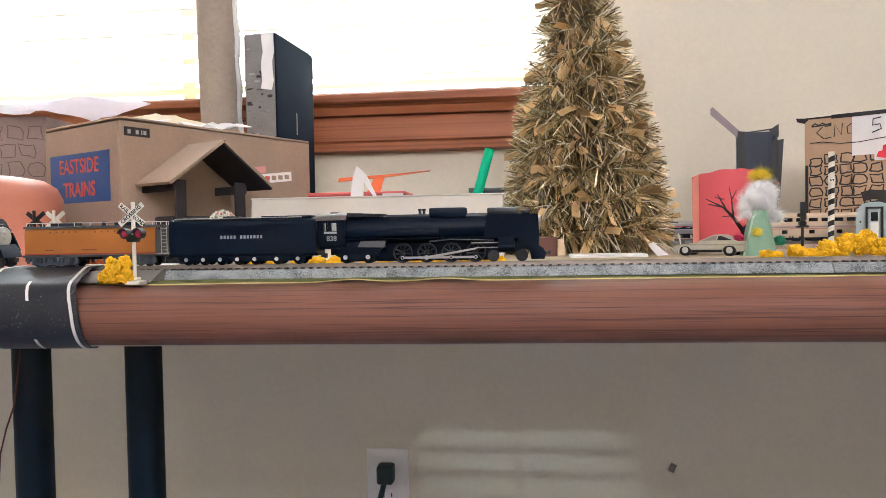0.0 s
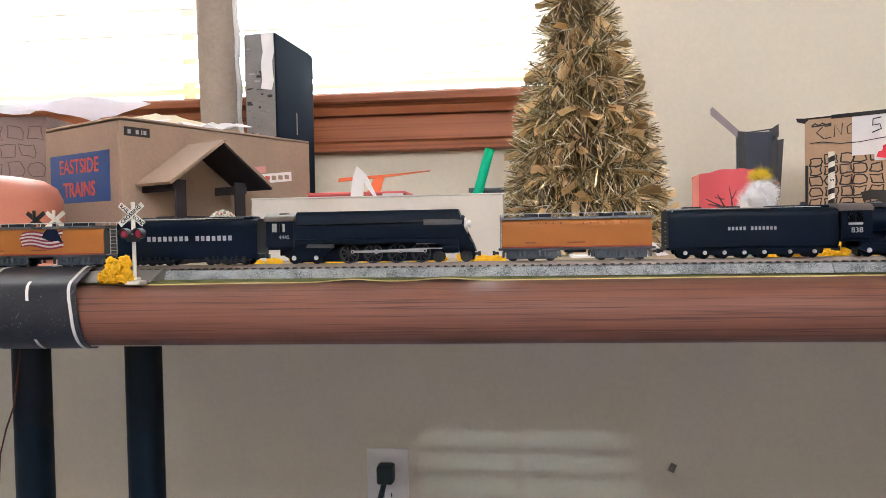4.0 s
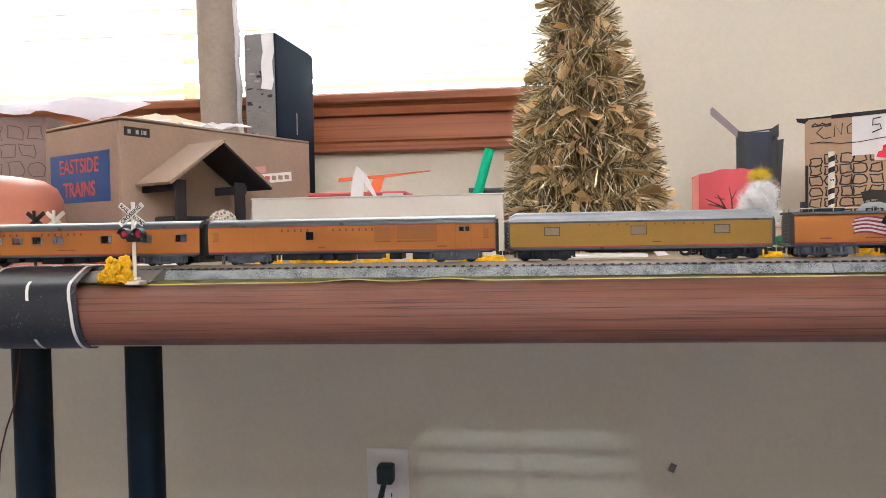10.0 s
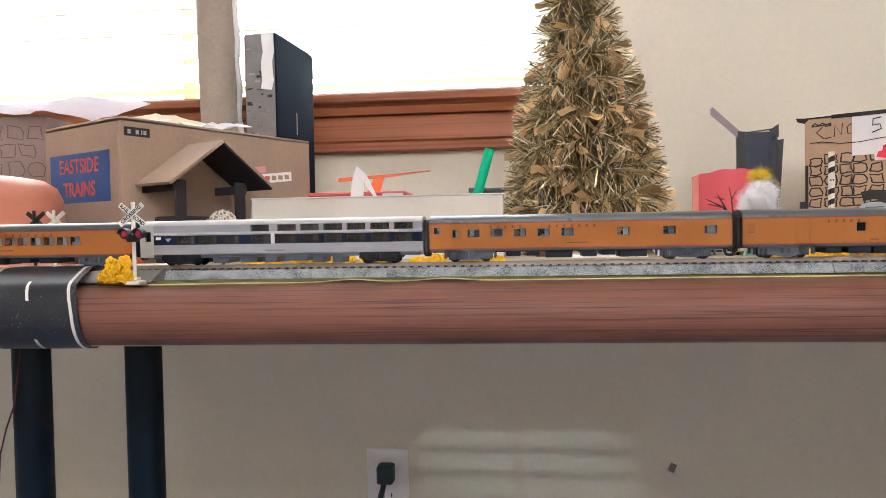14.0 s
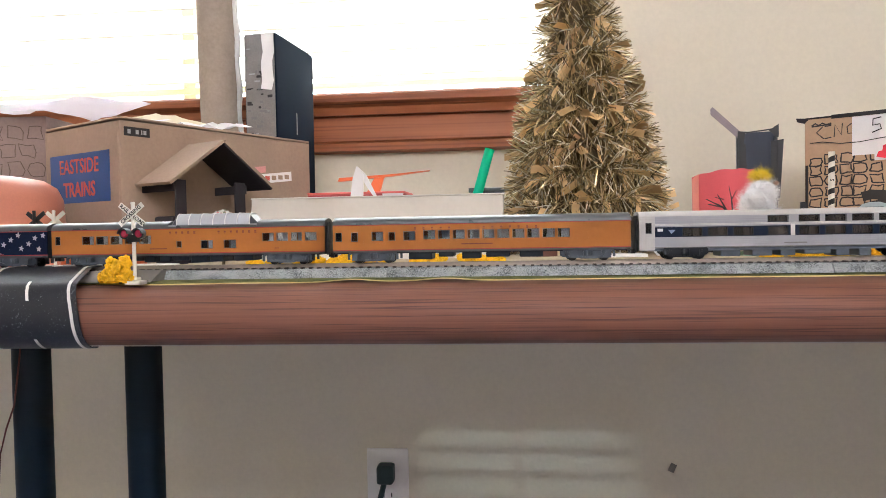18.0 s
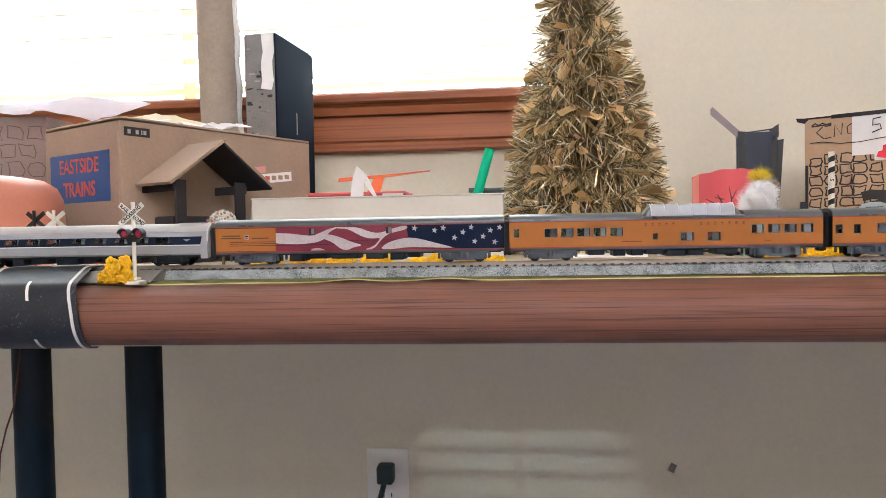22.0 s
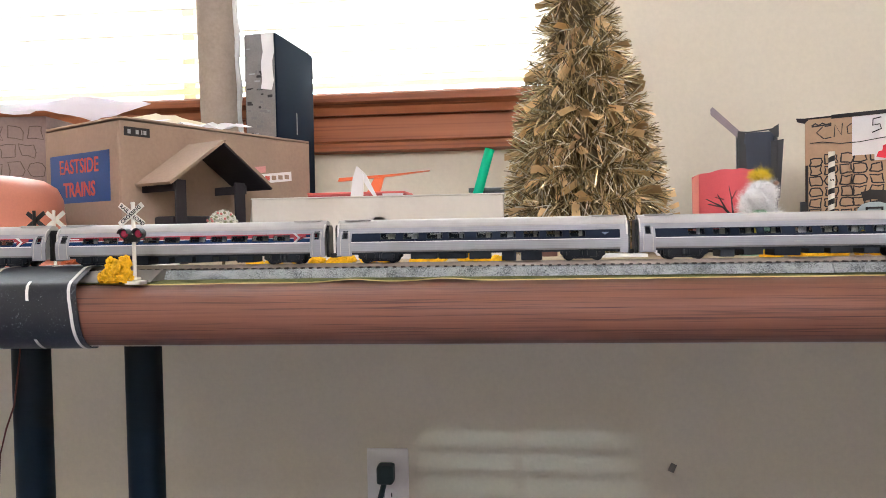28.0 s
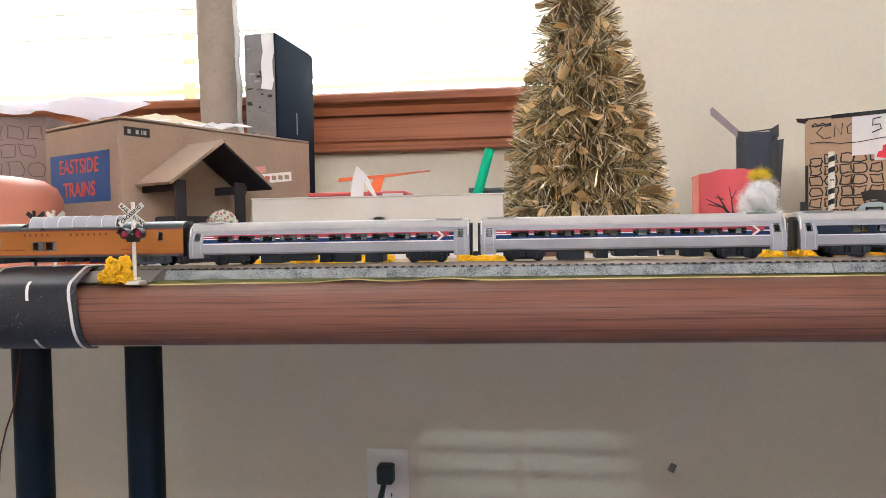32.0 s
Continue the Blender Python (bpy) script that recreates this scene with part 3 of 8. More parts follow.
def road_way():
    """Along the stiff sheet: up over the track, down to a crest past the table's edge, round its nose."""
    return [(0.09, 0.0022), (0.071, 0.0092), (0.0675, 0.0094), (0.038, 0.0094), (0.0345, 0.0090), (0.0200, 0.0058), (0.0065, 0.0027), (0.0030, 0.0013), (0.0006, -0.0015), (-0.0006, -0.0055)] + nose(0.0012)[8:]


def strip(x0, x1, a0, a1, lift, material, name):
    """A stretch of the road's sheet between two lengths measured along its way."""
    way = [Vector((0, p[0], p[1])) for p in road_way()]
    ds = [0]
    for p, q in zip(way, way[1:]):
        ds.append(ds[-1] + (q - p).length)
    a1 = min(a1, ds[-1] - 1e-6)

    def at(d):
        for i in range(len(ds) - 1):
            if d <= ds[i + 1]:
                f = (d - ds[i]) / (ds[i + 1] - ds[i])
                t = (way[i + 1] - way[i]).normalized()
                return way[i].lerp(way[i + 1], f), Vector((0, t.z, -t.y))
    stops = [a0] + [d for d in ds if a0 + 1e-5 < d < a1 - 1e-5] + [a1]
    bm = bmesh.new()
    rows = []
    for d in stops:
        p, nrm = at(d)
        q = p + nrm * lift
        dx = -0.30 * p.y - 0.13 * p.z               # the strip crosses the track askew
        rows.append([bm.verts.new((x0 + dx, q.y, q.z)), bm.verts.new((x1 + dx, q.y, q.z)), bm.verts.new((x1 + dx, p.y, p.z)), bm.verts.new((x0 + dx, p.y, p.z))])
    for p, q in zip(rows, rows[1:]):
        for k in range(4):
            bm.faces.new((p[k], p[(k + 1) % 4], q[(k + 1) % 4], q[k]))
    bm.faces.new(rows[0])
    bm.faces.new(rows[-1][::-1])
    return part(name, bm, material, road)


strip(-0.3018, -0.2401, 0.0, 9, 0.0005, M_ASPHALT, "road_surface")
for a, b in ((-0.2971, -0.2954), (-0.2450, -0.2433)):
    strip(a, b, 0.0, 9, 0.0008, M_ROADLINE, "edge_line")
for a, b in ((0.030, 0.045), (0.0845, 0.0980), (0.1205, 0.134)):
    strip(-0.2691, -0.2675, a, b, 0.0008, M_ROADLINE, "centre_dash")
bm = bmesh.new()
prism(bm, [(0.070, 0.0015), (0.070, 0.0075), (0.036, 0.0075), (0.0225, 0.0016)], -0.252, -0.2085)
part("crossing_ramp", bm, M_RAMP, road, "grey plastic end plate of the level crossing")

# ---------------- train ----------------
HW = 0.0095              # half the width of a coach


def arch(hw, z0, z1, zt, n=10, power=2.2):
    """Roof outline: from (-hw, z0) up over the crown zt and down to (hw, z0), closed below."""
    pts = [(-hw, z0)]
    for i in range(n + 1):
        a = math.pi - math.pi * i / n
        c, s = math.cos(a), math.sin(a)
        pts.append((hw * math.copysign(abs(c) ** (2 / power), c), z1 + (zt - z1) * abs(s) ** (2 / power)))
    pts.append((hw, z0))
    return pts


def wheel(bm, x, y, z, r, w=0.0012, n=14):
    rod(bm, (x, y - w / 2, z), (x, y + w / 2, z), r, n=n)
    rod(bm, (x, y - w / 2 - 0.0003, z), (x, y + w / 2 + 0.0003, z), r * 0.8, n=n)
    rod(bm, (x, y - w / 2 - 0.0007, z), (x, y + w / 2 + 0.0007, z), r * 0.25, n=8)


def wheelset(parent, x, r=0.0029, material=None):
    bm = bmesh.new()
    for y in (-0.0046, 0.0046):
        wheel(bm, x, y, r, r)
    rod(bm, (x, -0.0046, r), (x, 0.0046, r), 0.0006, n=8)
    return part("wheelset", bm, material or M_TRUCKDK, parent)


TRUCKS = {}


def truck(parent, x, axles, wb, material, style="drop"):
    """Swivelling truck: cast side frames, springs, journal boxes and wheelsets."""
    key = (axles, wb, material.name, style)
    if key not in TRUCKS:
        bm = bmesh.new()
        half = wb / 2
        for sgn in (-1, 1):
            y0, y1 = sorted((sgn * 0.0062, sgn * 0.0074))
            if style == "drop":
                prism(bm, [(-half - 0.0050, 0.0046), (-half - 0.0040, 0.0062), (half + 0.0040, 0.0062), (half + 0.0050, 0.0046), (half + 0.0036, 0.0044), (half + 0.0030, 0.0050), (-half - 0.0030, 0.0050), (-half - 0.0036, 0.0044)], y0, y1, "y")
                y2, y3 = sorted((sgn * 0.0074, sgn * 0.0080))
                bx(bm, -half - 0.0030, half + 0.0030, min(sgn * 0.0058, sgn * 0.0063), max(sgn * 0.0058, sgn * 0.0063), 0.0014, 0.0058)
                for i in range(axles):
                    ax = -half + wb * i / (axles - 1)
                    prism(bm, [(ax - 0.0021, 0.0052), (ax - 0.0015, 0.0022), (ax + 0.0015, 0.0022), (ax + 0.0021, 0.0052)], y0, y1, "y")
                for i in range(axles - 1):
                    q0, q1 = -half + wb * i / (axles - 1), -half + wb * (i + 1) / (axles - 1)
                    w3 = (q1 - q0) / 3
                    prism(bm, [(q0, 0.0036), (q0 + w3 * 0.8, 0.0021), (q1 - w3 * 0.8, 0.0021), (q1, 0.0036), (q1, 0.0028), (q1 - w3 * 0.8, 0.0011), (q0 + w3 * 0.8, 0.0011), (q0, 0.0028)], y2, y3, "y")
                bx(bm, -0.0026, 0.0026, y0, y3 if sgn > 0 else y1, 0.0026, 0.0050)
                for e in (-1, 1):
                    bx(bm, e * (half + 0.0046) - 0.0006, e * (half + 0.0046) + 0.0006, y0, y1, 0.0020, 0.0048)
            else:
                prism(bm, [(-half - 0.0034, 0.0046), (-half - 0.0026, 0.0062), (half + 0.0026, 0.0062), (half + 0.0034, 0.0046), (half + 0.0034, 0.0030), (half + 0.0020, 0.0022), (-half - 0.0020, 0.0022), (-half - 0.0034, 0.0030)], y0, y1, "y")
            for i in range(axles):
                ax = -half + wb * i / (axles - 1)
                y2, y3 = sorted((sgn * 0.0074, sgn * 0.0084))
                bx(bm, ax - 0.0011, ax + 0.0011, y2, y3, 0.0019, 0.0046)
                rod(bm, (ax, y2, 0.0031), (ax, sgn * 0.0088, 0.0031), 0.0008, n=8)
            for i in range(axles - 1):
                ax = -half + wb * (i + 0.5) / (axles - 1)
                y2, y3 = sorted((sgn * 0.0074, sgn * 0.0081))
                for d in (-0.0013, 0.0013):
                    rod(bm, (ax + d, (y2 + y3) / 2, 0.0027), (ax + d, (y2 + y3) / 2, 0.0050), 0.00075, n=8)
                bx(bm, ax - 0.0024, ax + 0.0024, y2, y3, 0.0050, 0.0057)
        bx(bm, -0.0018, 0.0018, -0.0060, 0.0060, 0.0038, 0.0058)
        wb_bm = bmesh.new()
        for y in (-0.0046, 0.0046):
            wheel(wb_bm, 0, y, 0.0032, 0.0032)
        rod(wb_bm, (0, -0.0046, 0.0032), (0, 0.0046, 0.0032), 0.0006, n=8)
        for sgn in (-1, 1):
            y0, y1 = sorted((sgn * 0.0068, sgn * 0.0076))
            if style != "drop":
                bx(bm, -half - 0.0004, half + 0.0004, y0, y1, 0.0011, 0.0019)
        for v in bm.verts:
            v.co.z *= 1.18
            v.co.y *= 1.17
            v.co.x *= 1.06
        TRUCKS[key] = (done(bm, "truck_frame", material), done(wb_bm, "wheelset", M_WHEELGREY if style == "drop" else M_TRUCKDK))
    f_me, w_me = TRUCKS[key]
    t = part("truck_frame", f_me, None, parent)
    t.location.x = x
    for i in range(axles):
        w = part("wheelset", w_me, None, t)
        w.location.x = -wb / 2 + wb * i / (axles - 1)


def panel(bm, x0, x1, z0, z1, sgn, prof, thick=0.0007, proud=0.0):
    """Piece of a side wall that follows the side's outline prof(z) -> half width."""
    n = 3
    rows = []
    for i in range(n + 1):
        zz = z0 + (z1 - z0) * i / n
        yo = sgn * (prof(zz) + proud)
        yi = sgn * (prof(zz) - thick)
        rows.append([bm.verts.new((x0, yo, zz)), bm.verts.new((x1, yo, zz)), bm.verts.new((x1, yi, zz)), bm.verts.new((x0, yi, zz))])
    for p, q in zip(rows, rows[1:]):
        for k in range(4):
            bm.faces.new((p[k], p[(k + 1) % 4], q[(k + 1) % 4], q[k]))
    bm.faces.new(rows[0][::-1])
    bm.faces.new(rows[-1])


def pierced(x0, x1, z0, z1, cuts, sgn, prof, thick=0.0007):
    """One wall band with holes: outer and inner skin and the reveals of the holes, all connected."""
    bm = bmesh.new()
    xs = sorted({round(v, 6) for v in [x0, x1] + [c[0] for c in cuts] + [c[1] for c in cuts] if x0 - 1e-6 <= v <= x1 + 1e-6})
    zs = sorted({round(v, 6) for v in [z0, z1, (z0 + z1) / 2] + [c[2] for c in cuts] + [c[3] for c in cuts] if z0 - 1e-6 <= v <= z1 + 1e-6})
    full = {}
    for i in range(len(xs) - 1):
        for k in range(len(zs) - 1):
            cx, cz = (xs[i] + xs[i + 1]) / 2, (zs[k] + zs[k + 1]) / 2
            full[i, k] = not any(c[0] < cx < c[1] and c[2] < cz < c[3] for c in cuts)
    vs = {}

    def v(i, k, inner):
        if (i, k, inner) not in vs:
            vs[i, k, inner] = bm.verts.new((xs[i], sgn * (prof(zs[k]) - (thick if inner else 0)), zs[k]))
        return vs[i, k, inner]
    for (i, k), f in full.items():
        if not f:
            continue
        for q in (0, 1):
            bm.faces.new((v(i, k, q), v(i + 1, k, q), v(i + 1, k + 1, q), v(i, k + 1, q)))
        for di, dk, e in ((-1, 0, ((i, k), (i, k + 1))), (1, 0, ((i + 1, k), (i + 1, k + 1))), (0, -1, ((i, k), (i + 1, k))), (0, 1, ((i, k + 1), (i + 1, k + 1)))):
            if not full.get((i + di, k + dk), False):
                bm.faces.new((v(*e[0], 0), v(*e[1], 0), v(*e[1], 1), v(*e[0], 1)))
    return bm


def side(car, x0, x1, bands, openings, prof, glass, frame_paint=M_UNDER):
    """Both side walls in horizontal bands (z0, z1, material, name), cut through by openings (x0, x1, z0, z1)."""
    for sgn in (-1, 1):
        for z0, z1, material, name in bands:
            cuts = [o for o in openings if o[2] < z1 - 1e-6 and o[3] > z0 + 1e-6 and o[0] < x1 and o[1] > x0]
            part(name, pierced(x0, x1, z0, z1, cuts, sgn, prof), material, car)
        for a, b, c, d in openings:
            bm = bmesh.new()
            yy = prof((c + d) / 2) - 0.0005
            ya, yb = sorted((sgn * yy, sgn * (yy - 0.0003)))
            bx(bm, a - 0.0002, b + 0.0002, ya, yb, c - 0.0002, d + 0.0002)
            w = part("pane", bm, glass, car)
            if sgn < 0:
                f = bmesh.new()
                t = 0.00028
                for q in ((a - t, b + t, c - t, c), (a - t, b + t, d, d + t), (a - t, a, c, d), (b, b + t, c, d)):
                    panel(f, q[0], q[1], q[2], q[3], sgn, prof, 0.0003, 0.00012)
                part("window_frame", f, frame_paint, w)


def word_bars(car, text, x, z, h, pitch, material, prof, label="raised row of painted name lettering"):
    """A company name as one plain bar for each of its letters."""
    bm = bmesh.new()
    w = min(pitch * 0.62, h * 0.75)
    for i, ch in enumerate(text):
        if ch != " ":
            xx = x + (i - (len(text) - 1) / 2) * pitch
            panel(bm, xx - w / 2, xx + w / 2, z - h / 2, z + h / 2, -1, prof, 0.0002, 0.00014)
    part("lettering", bm, material, car, label)


def small_mark(car, x, z, w, h, material, prof):
    bm = bmesh.new()
    panel(bm, x - w / 2, x + w / 2, z - h / 2, z + h / 2, -1, prof, 0.0002, 0.00012)
    part("lettering", bm, material, car)


def coupler(car, x, sgn):
    bm = bmesh.new()
    bx(bm, min(x, x + sgn * 0.0028), max(x, x + sgn * 0.0028), -0.0010, 0.0010, 0.0040, 0.0056)
    bx(bm, x + sgn * 0.0028 - 0.0008, x + sgn * 0.0028 + 0.0008, -0.0019, 0.0014, 0.0036, 0.0062)
    part("coupler", bm, M_BLACKPL, car)


def ends(car, L, z0, zt, hw, material):
    for sgn in (-1, 1):
        x = sgn * L / 2
        bm = bmesh.new()
        a, b = sorted((x - sgn * 0.0009, x - sgn * 0.0001))
        prism(bm, arch(hw - 0.0004, z0, zt - 0.0075, zt - 0.0003), a, b)
        part("end_wall", bm, material, car)
        bm = bmesh.new()
        a, b = sorted((x, x + sgn * 0.0013))
        for k in range(3):
            g = 0.0004 * (k % 2)
            a, b = sorted((x + sgn * 0.00055 * k, x + sgn * 0.00055 * (k + 1)))
            prism(bm, [(-0.0048 + g, z0 - 0.001), (0.0048 - g, z0 - 0.001), (0.0048 - g, zt - 0.0042), (0.0030, zt - 0.0022 - g), (-0.0030, zt - 0.0022 - g), (-0.0048 + g, zt - 0.0042)], a, b)
        part("diaphragm", bm, M_BLACKPL, car, "black rubber gangway bellows")
        coupler(car, x, sgn)


def smooth_side(zz):
    return HW


def amfleet_side(zz):
    return HW + 0.0002 - 42.0 * (zz - 0.0105) ** 2 if zz > 0.0105 else HW + 0.0002 - 20.0 * (zz - 0.0105) ** 2


def underbody(car, L, z, seed, material=None, boxes=6, depth=0.0042):
    rnd = random.Random(seed)
    bm = bmesh.new()
    bx(bm, -L / 2 + 0.002, L / 2 - 0.002, -0.0085, 0.0085, z - 0.0012, z + 0.0004)
    part("underframe", bm, material or M_UNDER, car)
    x = -L * 0.24
    while x < L * 0.22:
        w = rnd.uniform(0.006, 0.016)
        d = rnd.uniform(0.6, 1.0) * depth
        part("equipment_box", rbox(x, x + w, -0.0078, 0.0078, z - 0.0010 - d, z - 0.0011, 0.0003, 1), material or M_UNDER, car)
        x += w + rnd.uniform(0.001, 0.007)


def streamliner(name, label, L, paint, openings, letters_=None, marks=(), roof=None, glass=None, dome=None, truck_axles=2, seed=1, red=True):
    """Smooth-sided passenger car, painted, with a grey roof."""
    car = thing(name, label, "train car")
    z0, z1, zt = 0.0066, 0.0228, 0.0274
    bands = [(0.0064, 0.0076, M_ROOFGREY, "skirt"), (0.0076, 0.0082, M_REDLINE, "red_stripe"), (0.0082, z1 - 0.0005, paint, "side_panel"), (z1 - 0.0005, z1, M_REDLINE, "red_stripe")]
    side(car, -L / 2, L / 2, bands, openings, smooth_side, glass or M_GLASS, M_GRAPHITE)
    rnd = random.Random(seed)
    # added pale cards behind the glass imitate the bright backlit view through the windows
    for a, b, c, d in openings:
        if b - a > 0.005 and not glass:
            w = (b - a) * rnd.uniform(0.35, 0.75)
            part("bright_view_card", rbox(b - 0.0003 - w, b - 0.0003, -0.0074, -0.0071, c, d, 0), rnd.choice((M_THIN, M_THIN, M_PAPER)), car)
    if not glass:
        for i in range(10):
            x = -L * 0.44 + L * 0.88 * (i + rnd.uniform(0.2, 0.8)) / 10
            bm = rbox(x - 0.0014, x + 0.0014, 0.0010, 0.0076, 0.0076, rnd.choice((0.0150, 0.0158, 0.0172)), 0.0004, 1)
            part("seat", bm, rnd.choice((M_SEAT, M_PAPER, M_ROOFGREY)), car)
        part("floor_panel", rbox(-L / 2 + 0.002, L / 2 - 0.002, -0.0085, 0.0085, 0.0074, 0.0077, 0), M_SEAT, car)
    if dome:
        d0, d1 = dome
        for a, b in ((-L / 2, d0), (d1, L / 2)):
            part("roof", prism(bmesh.new(), arch(HW, z1, z1 + 0.0003, zt), a, b), roof or M_ROOFGREY, car)
        part("roof", prism(bmesh.new(), [(-HW, z1), (-HW, z1 + 0.0012), (-0.0078, z1 + 0.0022), (0.0078, z1 + 0.0022), (HW, z1 + 0.0012), (HW, z1)], d0, d1), roof or M_ROOFGREY, car)
    else:
        part("roof", prism(bmesh.new(), arch(HW, z1, z1 + 0.0003, zt), -L / 2, L / 2), roof or M_ROOFGREY, car)
    for zz in (0.0198, 0.0137, 0.0126, 0.0115):
        bm = bmesh.new()
        panel(bm, -L / 2 + 0.009, L / 2 - 0.009, zz, zz + 0.0003, -1, smooth_side, 0.0002, 0.00018)
        if not any(o[2] < zz < o[3] for o in openings):
            part("side_rib", bm, paint, car)
    underbody(car, L, 0.0070, seed)
    for o in (-1, 1):
        truck(car, o * (L / 2 - 0.0235), truck_axles, 0.0180 if truck_axles == 2 else 0.0215, M_TRUCKGREY, "drop")
    ends(car, L, 0.0066, zt, HW, M_UNDER)
    if letters_:
        word_bars(car, letters_[0], letters_[1], 0.0202, 0.0016, letters_[2], M_LETTERRED, smooth_side)
    for x, zz, w, h in marks:
        small_mark(car, x, zz + 0.0019, w, h, M_LETTERRED, smooth_side)
    return car


def win_row(xs, w, z0, z1):
    return [(x - w / 2, x + w / 2, z0, z1) for x in xs]


def span(a, b, n):
    return [a + (b - a) * i / (n - 1) for i in range(n)]


def tank_tender(name, label, flag=False):
    """Long auxiliary water tender on two six-wheel trucks."""
    L = 0.0885
    car = thing(name, label, "train car")
    bm = bmesh.new()
    prism(bm, arch(0.0096, 0.0056, 0.0170, 0.0228, 12, 3.2), -L / 2 + 0.002, L / 2 - 0.002)
    part("tank_body", bm, M_UPORANGE, car)
    part("tank_deck", prism(bmesh.new(), [(-0.0094, 0.0218), (-0.0088, 0.0232), (0.0088, 0.0232), (0.0094, 0.0218)], -L / 2 + 0.001, L / 2 - 0.001), M_ROOFGREY, car)
    part("sill", rbox(-L / 2, L / 2, -0.0098, 0.0098, 0.0042, 0.0056, 0.0003, 1), M_ROOFGREY, car)
    part("red_stripe", rbox(-L / 2 + 0.002, L / 2 - 0.002, -0.00985, 0.00985, 0.0057, 0.0064, 0), M_REDLINE, car)
    for x in (-0.021, 0.021):
        part("hatch", rbox(x - 0.0075, x + 0.0075, -0.0048, 0.0048, 0.0231, 0.0254, 0.0004, 1), M_UNDER, car)
    bm = bmesh.new()
    rod(bm, (0.004, 0, 0.023), (0.004, 0, 0.0258), 0.0012)
    part("vent", bm, M_UNDER, car)
    for sgn in (-1, 1):
        bm = bmesh.new()
        tube_path(bm, [(-L / 2 + 0.002, sgn * 0.0075, 0.0252), (0, sgn * 0.0075, 0.0252), (L / 2 - 0.002, sgn * 0.0075, 0.0252)], 0.00022, 5)
        for i in range(9):
            x = -L / 2 + 0.002 + (L - 0.004) * i / 8
            rod(bm, (x, sgn * 0.0075, 0.0230), (x, sgn * 0.0075, 0.0252), 0.00018, n=5)
        part("handrail", bm, M_SILVER, car)
    for sgn in (-1, 1):
        bm = bmesh.new()
        for y in (-0.0035, 0.0035):
            rod(bm, (sgn * (L / 2 - 0.0012), y, 0.0056), (sgn * (L / 2 - 0.0012), y, 0.0248), 0.00025, n=6)
        for i in range(8):
            zz = 0.0075 + 0.0022 * i
            rod(bm, (sgn * (L / 2 - 0.0012), -0.0035, zz), (sgn * (L / 2 - 0.0012), 0.0035, zz), 0.00018, n=5)
        part("end_ladder", bm, M_GRAPHITE if sgn < 0 else M_SILVER, car)
        part("end_plate", rbox(sgn * (L / 2 - 0.0022) - 0.0003, sgn * (L / 2 - 0.0022) + 0.0003, -0.0088, 0.0088, 0.0058, 0.0215, 0.0001, 1), M_ROOFGREY, car)
        coupler(car, sgn * L / 2, sgn)
        truck(car, sgn * L * 0.285, 3, 0.0215, M_TRUCKGREY, "drop")
    bm = bmesh.new()
    bx(bm, -0.006, 0.006, -0.006, 0.006, 0.0026, 0.0042)
    part("equipment_box", bm, M_UNDER, car)
    prof = lambda zz: 0.00965
    if flag:
        flag_decal(car, 0.002, 0.0150, 0.0270, 0.0110)
    else:
        word_bars(car, "UNION  PACIFIC", 0.002, 0.0195, 0.0011, 0.0042, M_LETTERRED, lambda zz: 0.0097)
    small_mark(car, -0.026, 0.0085, 0.006, 0.0007, M_LETTERRED, prof)
    small_mark(car, 0.0, 0.0085, 0.010, 0.0007, M_LETTERRED, prof)
    for o in car.children:
        if not o.name.startswith(("truck_frame", "coupler")):
            o.location.z += 0.0023
    return car


def flag_decal(car, cx, cz, w, h):
    """Small waving striped flag painted on a tank's side: thin raised strips."""
    def wave(u):
        return 0.0009 * math.sin(u * 7.0)
    y0, y1 = -0.00995, -0.0096
    for k in range(9):
        bm = bmesh.new()
        n = 16
        rows = []
        for i in range(n + 1):
            u = i / n
            hh = h * (0.80 + 0.2 * u)
            za = cz - hh / 2 + hh * k / 9 + wave(u)
            zb = za + hh / 9
            x = cx - w / 2 + w * u + 0.0008 * math.sin(k)
            rows.append([bm.verts.new((x, y0, za)), bm.verts.new((x, y0, zb)), bm.verts.new((x, y1, zb)), bm.verts.new((x, y1, za))])
        for p, q in zip(rows, rows[1:]):
            for j in range(4):
                bm.faces.new((p[j], p[(j + 1) % 4], q[(j + 1) % 4], q[j]))
        bm.faces.new(rows[0])
        bm.faces.new(rows[-1][::-1])
        part("flag_stripe", bm, M_FLAGWHITE if k % 2 else M_FLAGRED, car, "painted flag stripe")
    bm = bmesh.new()
    prism(bm, [(cx + w * 0.02, cz + h * 0.12), (cx + w * 0.08, cz + h * 0.42), (cx + w * 0.16, cz + h * 0.60), (cx + w * 0.38, cz + h * 0.58), (cx + w * 0.53, cz - h * 0.20), (cx + w * 0.40, cz - h * 0.06), (cx + w * 0.25, cz - h * 0.10)], -0.0103, -0.00996, "y")
    part("flag_canton", bm, M_FLAGBLUE, car, "navy corner of the painted flag")


